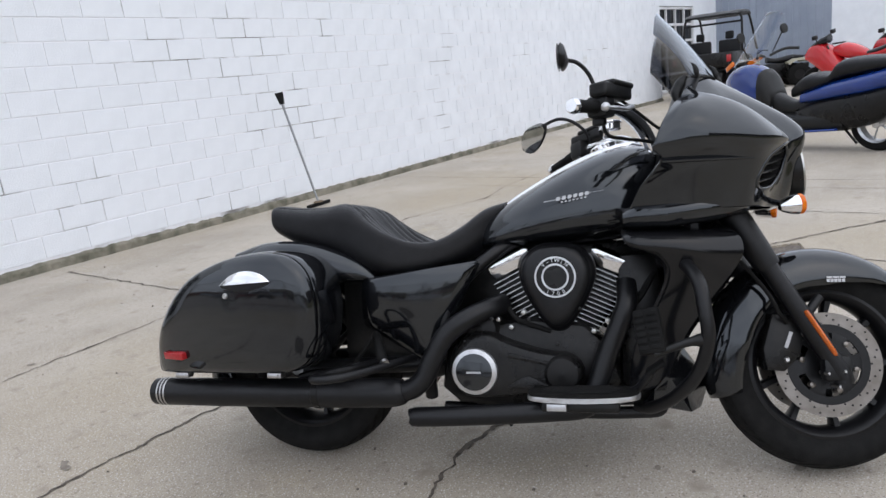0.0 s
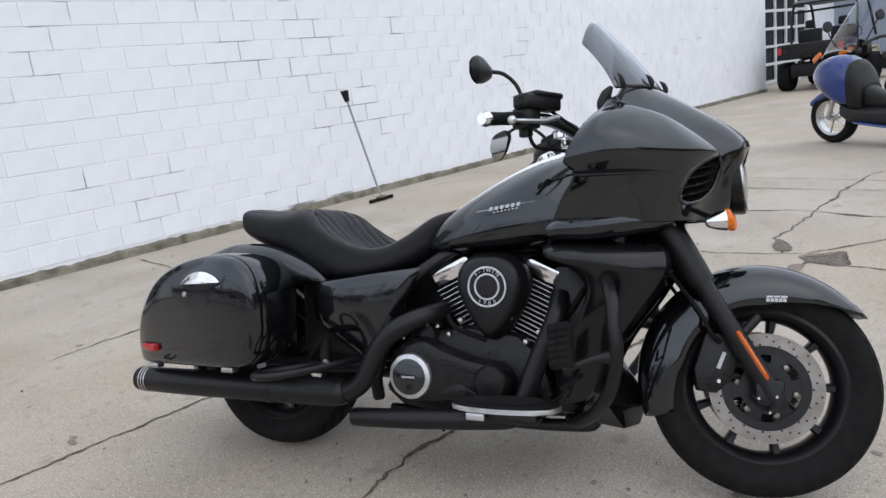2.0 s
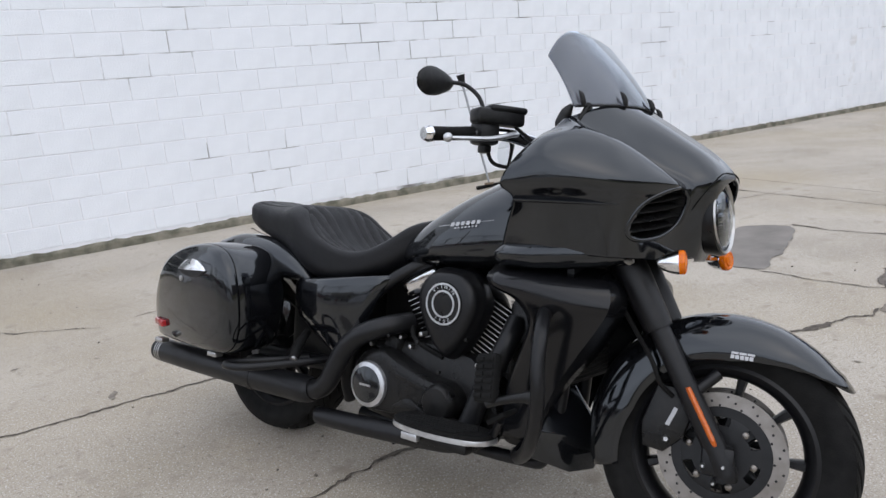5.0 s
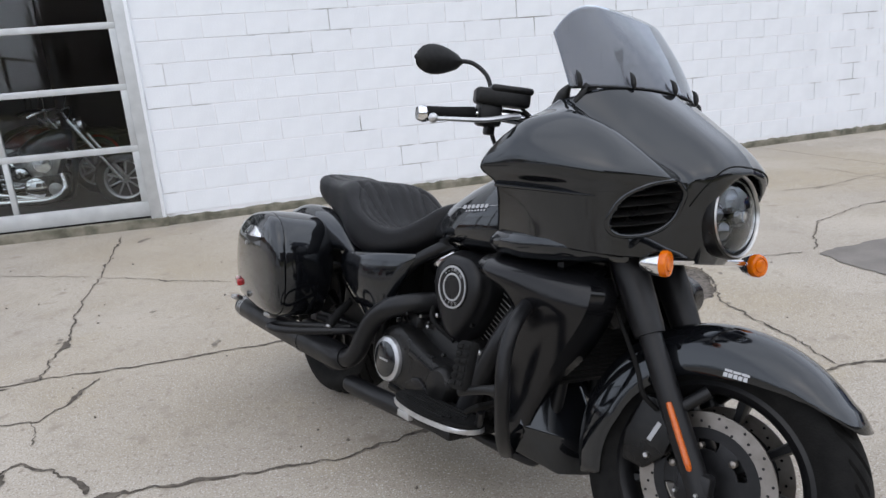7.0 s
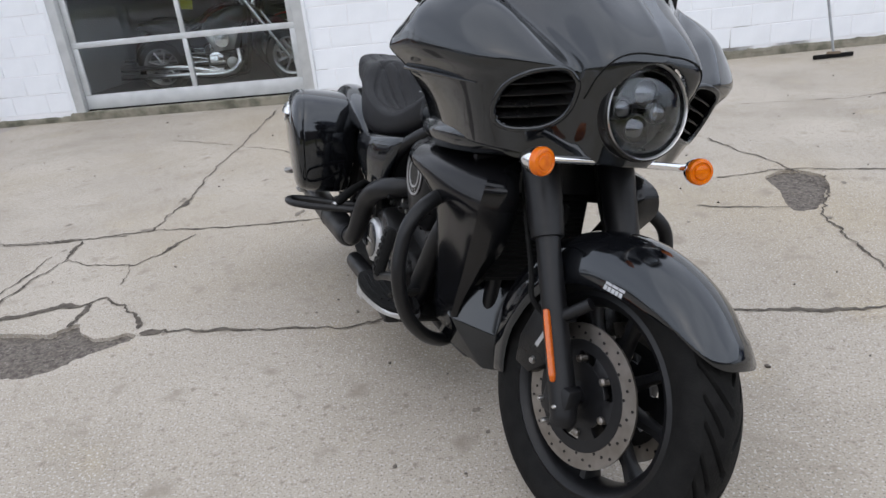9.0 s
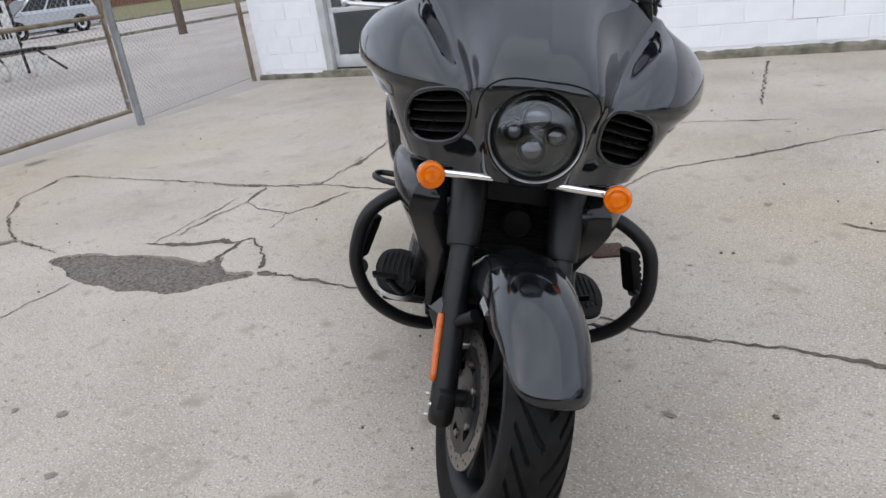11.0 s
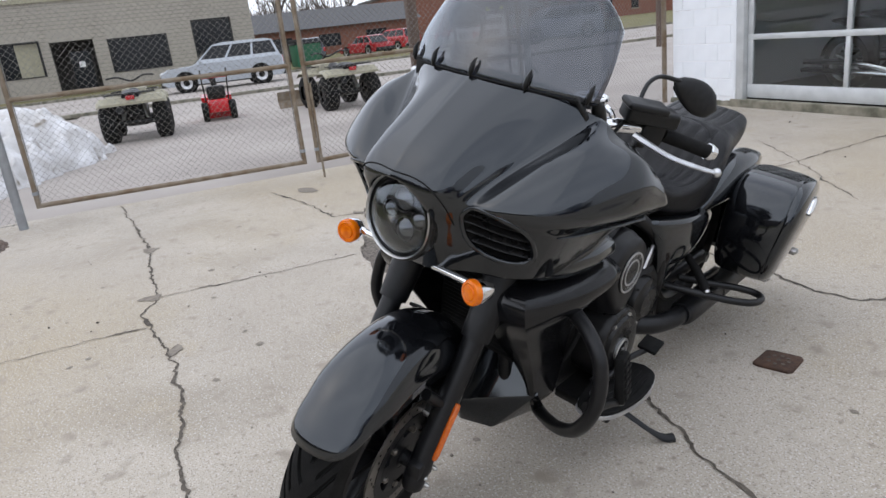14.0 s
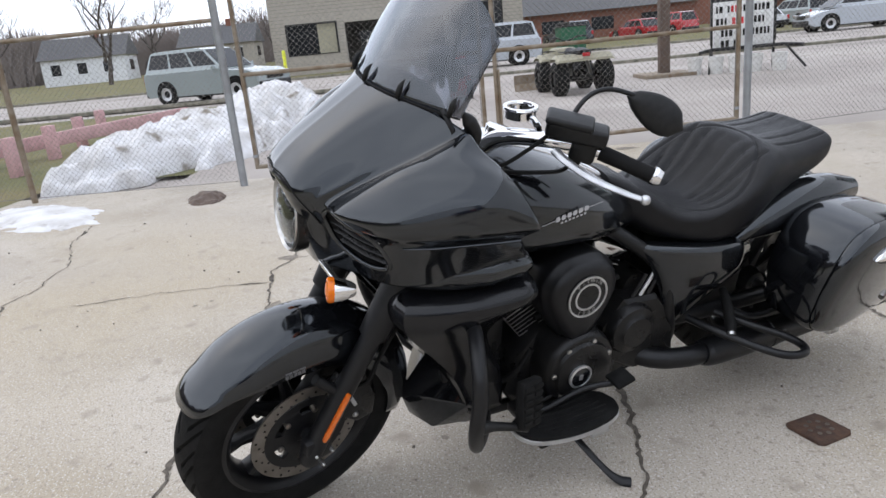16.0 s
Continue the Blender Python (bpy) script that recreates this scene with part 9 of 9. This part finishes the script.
part("tail_body", lofted(smooth_sections([(0.72, 0.17, 0.50, 0.63), (0.4, 0.22, 0.54, 0.72), (0.0, 0.21, 0.60, 0.80), (-0.35, 0.15, 0.68, 0.86), (-0.55, 0.06, 0.76, 0.84)], 22, p=2.8)), M["paint_blue"], sc)
part("under_body", lofted(smooth_sections([(0.80, 0.15, 0.24, 0.46), (0.45, 0.205, 0.22, 0.58), (0.05, 0.20, 0.26, 0.64), (-0.25, 0.13, 0.42, 0.70)], 20, p=3)), M["case_black"], sc)
part("seat", lofted(smooth_sections([(0.86, 0.10, 0.56, 0.68), (0.66, 0.18, 0.62, 0.80), (0.42, 0.17, 0.70, 0.80), (0.30, 0.17, 0.74, 0.92), (-0.05, 0.16, 0.80, 0.93), (-0.38, 0.10, 0.84, 0.90)], 22, p=3)), M["vinyl"], sc)
part("front_fender", lofted(smooth_sections([(1.32, 0.05, 0.50, 0.56), (1.45, 0.08, 0.50, 0.60), (1.62, 0.08, 0.48, 0.58), (1.80, 0.05, 0.40, 0.48)], 18)), M["paint_blue"], sc)
for sgn in (-1, 1):
    part("fork_leg", tubed([(1.54, sgn * 0.09, 0.28), (1.40, sgn * 0.09, 0.65)], 0.024, 10, per=1), M["steel"], sc)
    part("handlebar", tubed([(1.20, sgn * 0.05, 1.02), (1.14, sgn * 0.22, 1.06), (1.06, sgn * 0.35, 1.04)], 0.016, 8), M["plastic_black"], sc)
    part("mirror", lathed([(0.0, -0.02), (0.055, -0.01), (0.055, 0.012), (0.0, 0.014)], Matrix.Translation((1.24, sgn * 0.36, 1.27)) @ pose(0, 0, 0, 0, -80), 16), M["plastic_black"], sc)
    part("mirror_stalk", tubed([(1.28, sgn * 0.2, 1.04), (1.27, sgn * 0.30, 1.16), (1.25, sgn * 0.35, 1.25)], 0.007, 6), M["plastic_black"], sc)
    part("turn_signal", moved(boxed(-0.09, 0.09, -0.012, 0.012, -0.025, 0.025, 0.008), Matrix.Translation((1.52, sgn * 0.215, 0.96)) @ pose(0, 0, 0, 0, 25, sgn * -22)), M["orange"], sc)
sw_ = bmesh.new()
g = [[sw_.verts.new((1.53 - 0.40 * v - 0.05 * u * u, 0.21 * u * (1 - 0.25 * v * v), 0.98 + 0.50 * v - 0.05 * u ** 4)) for u in (-1 + k / 6 for k in range(13))] for v in (j / 8 for j in range(9))]
for j in range(8):
    for k in range(12):
        sw_.faces.new((g[j][k], g[j][k + 1], g[j + 1][k + 1], g[j + 1][k]))
M["clear_screen"] = tinted_sheet("clear_windscreen", (0.90, 0.93, 0.97))
w_ = part("windscreen", sw_, M["clear_screen"], sc, "tall clear windscreen")
sm = w_.modifiers.new("thickness", "SOLIDIFY")
sm.thickness = 0.004
part("centre_stand", tubed([(0.45, -0.12, 0.22), (0.32, -0.16, 0.02)], 0.014, 8, per=1), M["satin_black"], sc)
part("exhaust", tubed([(0.35, -0.2, 0.26), (-0.3, -0.22, 0.34)], 0.06, 14, per=1), M["satin_black"], sc)


def sport_bike(m, paint, label):
    b = empty("sport_motorcycle", m, label, "motorcycle", "motorcycles by the far wall")
    simple_wheel(b, 0, 0.31, 0.31, 0.17, False)
    simple_wheel(b, 1.40, 0.30, 0.30, 0.12, False)
    part("fairing", lofted(smooth_sections([(0.62, 0.12, 0.26, 0.46), (0.85, 0.22, 0.24, 0.66), (1.08, 0.24, 0.30, 0.92), (1.30, 0.20, 0.52, 1.05), (1.50, 0.11, 0.68, 0.98), (1.60, 0.04, 0.74, 0.86)], 22, p=2.6)), paint, b)
    part("fuel_tank", lofted(smooth_sections([(0.45, 0.08, 0.72, 0.80), (0.62, 0.15, 0.70, 0.92), (0.85, 0.17, 0.72, 1.0), (1.05, 0.10, 0.80, 0.95)], 20)), paint, b)
    part("tail", lofted(smooth_sections([(0.45, 0.12, 0.66, 0.80), (0.15, 0.13, 0.74, 0.88), (-0.2, 0.09, 0.86, 0.97), (-0.4, 0.04, 0.93, 0.99)], 18)), paint, b)
    part("seat", lofted(smooth_sections([(0.52, 0.08, 0.74, 0.81), (0.3, 0.13, 0.78, 0.86), (0.0, 0.11, 0.88, 0.96), (-0.2, 0.07, 0.95, 0.99)], 18)), M["vinyl"], b)
    part("stripe", boxed(0.92, 1.2, -0.246, -0.236, 0.55, 0.62, 0.004), M["white"], b)
    part("engine", boxed(0.4, 0.95, -0.16, 0.16, 0.25, 0.65, 0.05), M["case_black"], b)
    part("swing_arm", tubed([(0, -0.12, 0.31), (0.5, -0.14, 0.42)], 0.03, 8, per=1), M["alu"], b)
    part("exhaust", tubed([(-0.2, -0.16, 0.5), (0.25, -0.17, 0.38), (0.7, -0.1, 0.25)], 0.05, 12), M["steel"], b)
    part("screen", lofted(smooth_sections([(1.15, 0.12, 1.02, 1.18), (1.30, 0.14, 1.0, 1.12), (1.45, 0.08, 0.98, 1.02)], 16)), M["dark_glass"], b)
    for sgn in (-1, 1):
        part("fork_leg", tubed([(1.40, sgn * 0.1, 0.30), (1.15, sgn * 0.1, 0.9)], 0.025, 10, per=1), M["steel"], b)
        part("handlebar", tubed([(1.15, sgn * 0.1, 0.98), (1.02, sgn * 0.34, 0.96)], 0.016, 8, per=1), M["plastic_black"], b)
        part("mirror", boxed(1.22, 1.28, sgn * 0.36 - 0.07, sgn * 0.36 + 0.07, 1.14, 1.22, 0.02), M["plastic_black"], b)
        part("mirror_stalk", tubed([(1.3, sgn * 0.15, 1.04), (1.25, sgn * 0.33, 1.17)], 0.008, 6, per=1), M["plastic_black"], b)
    return b


sport_bike(Matrix.Translation((16.5, 2.22, 0)) @ pose(0, 0, 0, 0, 0, 78) @ pose(0, 0, 0, -7, 0, 0) @ Matrix.Scale(1.1, 4), M["paint_red"], "red sport motorcycle with full fairing by the far wall")
sport_bike(Matrix.Translation((17.3, 1.2, 0)) @ pose(0, 0, 0, 0, 0, 70) @ pose(0, 0, 0, -7, 0, 0) @ Matrix.Scale(1.1, 4), M["paint_red"], "red and black sport motorcycle by the far wall")
quad2 = quad(Matrix.Translation((22.2, 5.6, 0)) @ pose(0, 0, 0, 0, 0, 120), "black quad bike parked by the metal wall")

# ---- the wall's blocks, last ----
_bm_cache = {}


def block_mesh(w):
    w = round(w, 3)
    if w not in _bm_cache:
        bm = boxed(MJ / 2, w - MJ / 2, -0.004, 0.05, MJ / 2, BH - MJ / 2, 0.0025, seg=1)
        me = bpy.data.meshes.new("block")
        bm.to_mesh(me)
        bm.free()
        me.materials.append(M["block"])
        _bm_cache[w] = me
    return _bm_cache[w]


def lay(parent, x0, x1, rows, limit, rnd, shift=0.0):
    """Running bond between x0 and x1; the first pieces are objects of their own, the rest one mesh."""
    rest = bmesh.new()
    count = 0
    for r in rows:
        x = x0
        first = (((2.04 - x0 + shift) % BL) + (BL / 2 if (r + 1) % 2 else 0)) % BL
        widths = []
        if first > 0.02:
            widths.append(first)
        while True:
            left = x1 - x0 - sum(widths)
            if left <= 0.03:
                break
            widths.append(min(BL, left))
        for w in widths:
            jz, jy = rnd.uniform(-0.0008, 0.0008), rnd.uniform(-0.0015, 0.0015)
            if count < limit and x < 7.5:
                ob = new("block", block_mesh(w))
                ob.parent = parent
                ob.location = (x, WALL_Y + jy, Z0 + r * BH + jz)
                count += 1
            else:
                box(rest, x + MJ / 2, x + w - MJ / 2, WALL_Y - 0.004 + jy, WALL_Y + 0.05, Z0 + r * BH + MJ / 2, Z0 + (r + 1) * BH - MJ / 2)
            x += w
    if len(rest.verts):
        o = link("blocks", rest, M["block"], parent, smooth=False)
        tagged(o, kind="stuff")
    else:
        rest.free()


rnd = random.Random(21)
lay(wall, -0.02, WALL_X1, range(TOP), 290, rnd)
lay(pier, WALL_X0, -2.72, range(TOP), 90, rnd)
lay(header, -2.72, -0.02, range(15, TOP), 60, rnd)

# the long wall runs off at an angle from the door end
TURN = Matrix.Translation((0, 6.28, 0)) @ pose(0, 0, 0, 0, 0, 5.8) @ Matrix.Translation((0, -WALL_Y, 0))
SHIFT = Matrix.Translation((0, -0.12, 0))
TURNED = ("wall_north", "foundation", "wall_return")
SHIFTED = ("wall_pier", "wall_header", "wall_west", "foundation_pier", "door_1", "door_sill", "showroom_floor", "showroom_wall_back", "showroom_wall_side", "showroom_ceiling", "display_motorcycle", "price_tag")
for ob in list(scene.collection.all_objects):
    kind_name = ob.name.split(".")[0]
    if ob.parent is None and kind_name in TURNED + SHIFTED:
        ob.matrix_basis = (TURN if kind_name in TURNED else SHIFT) @ ob.matrix_basis
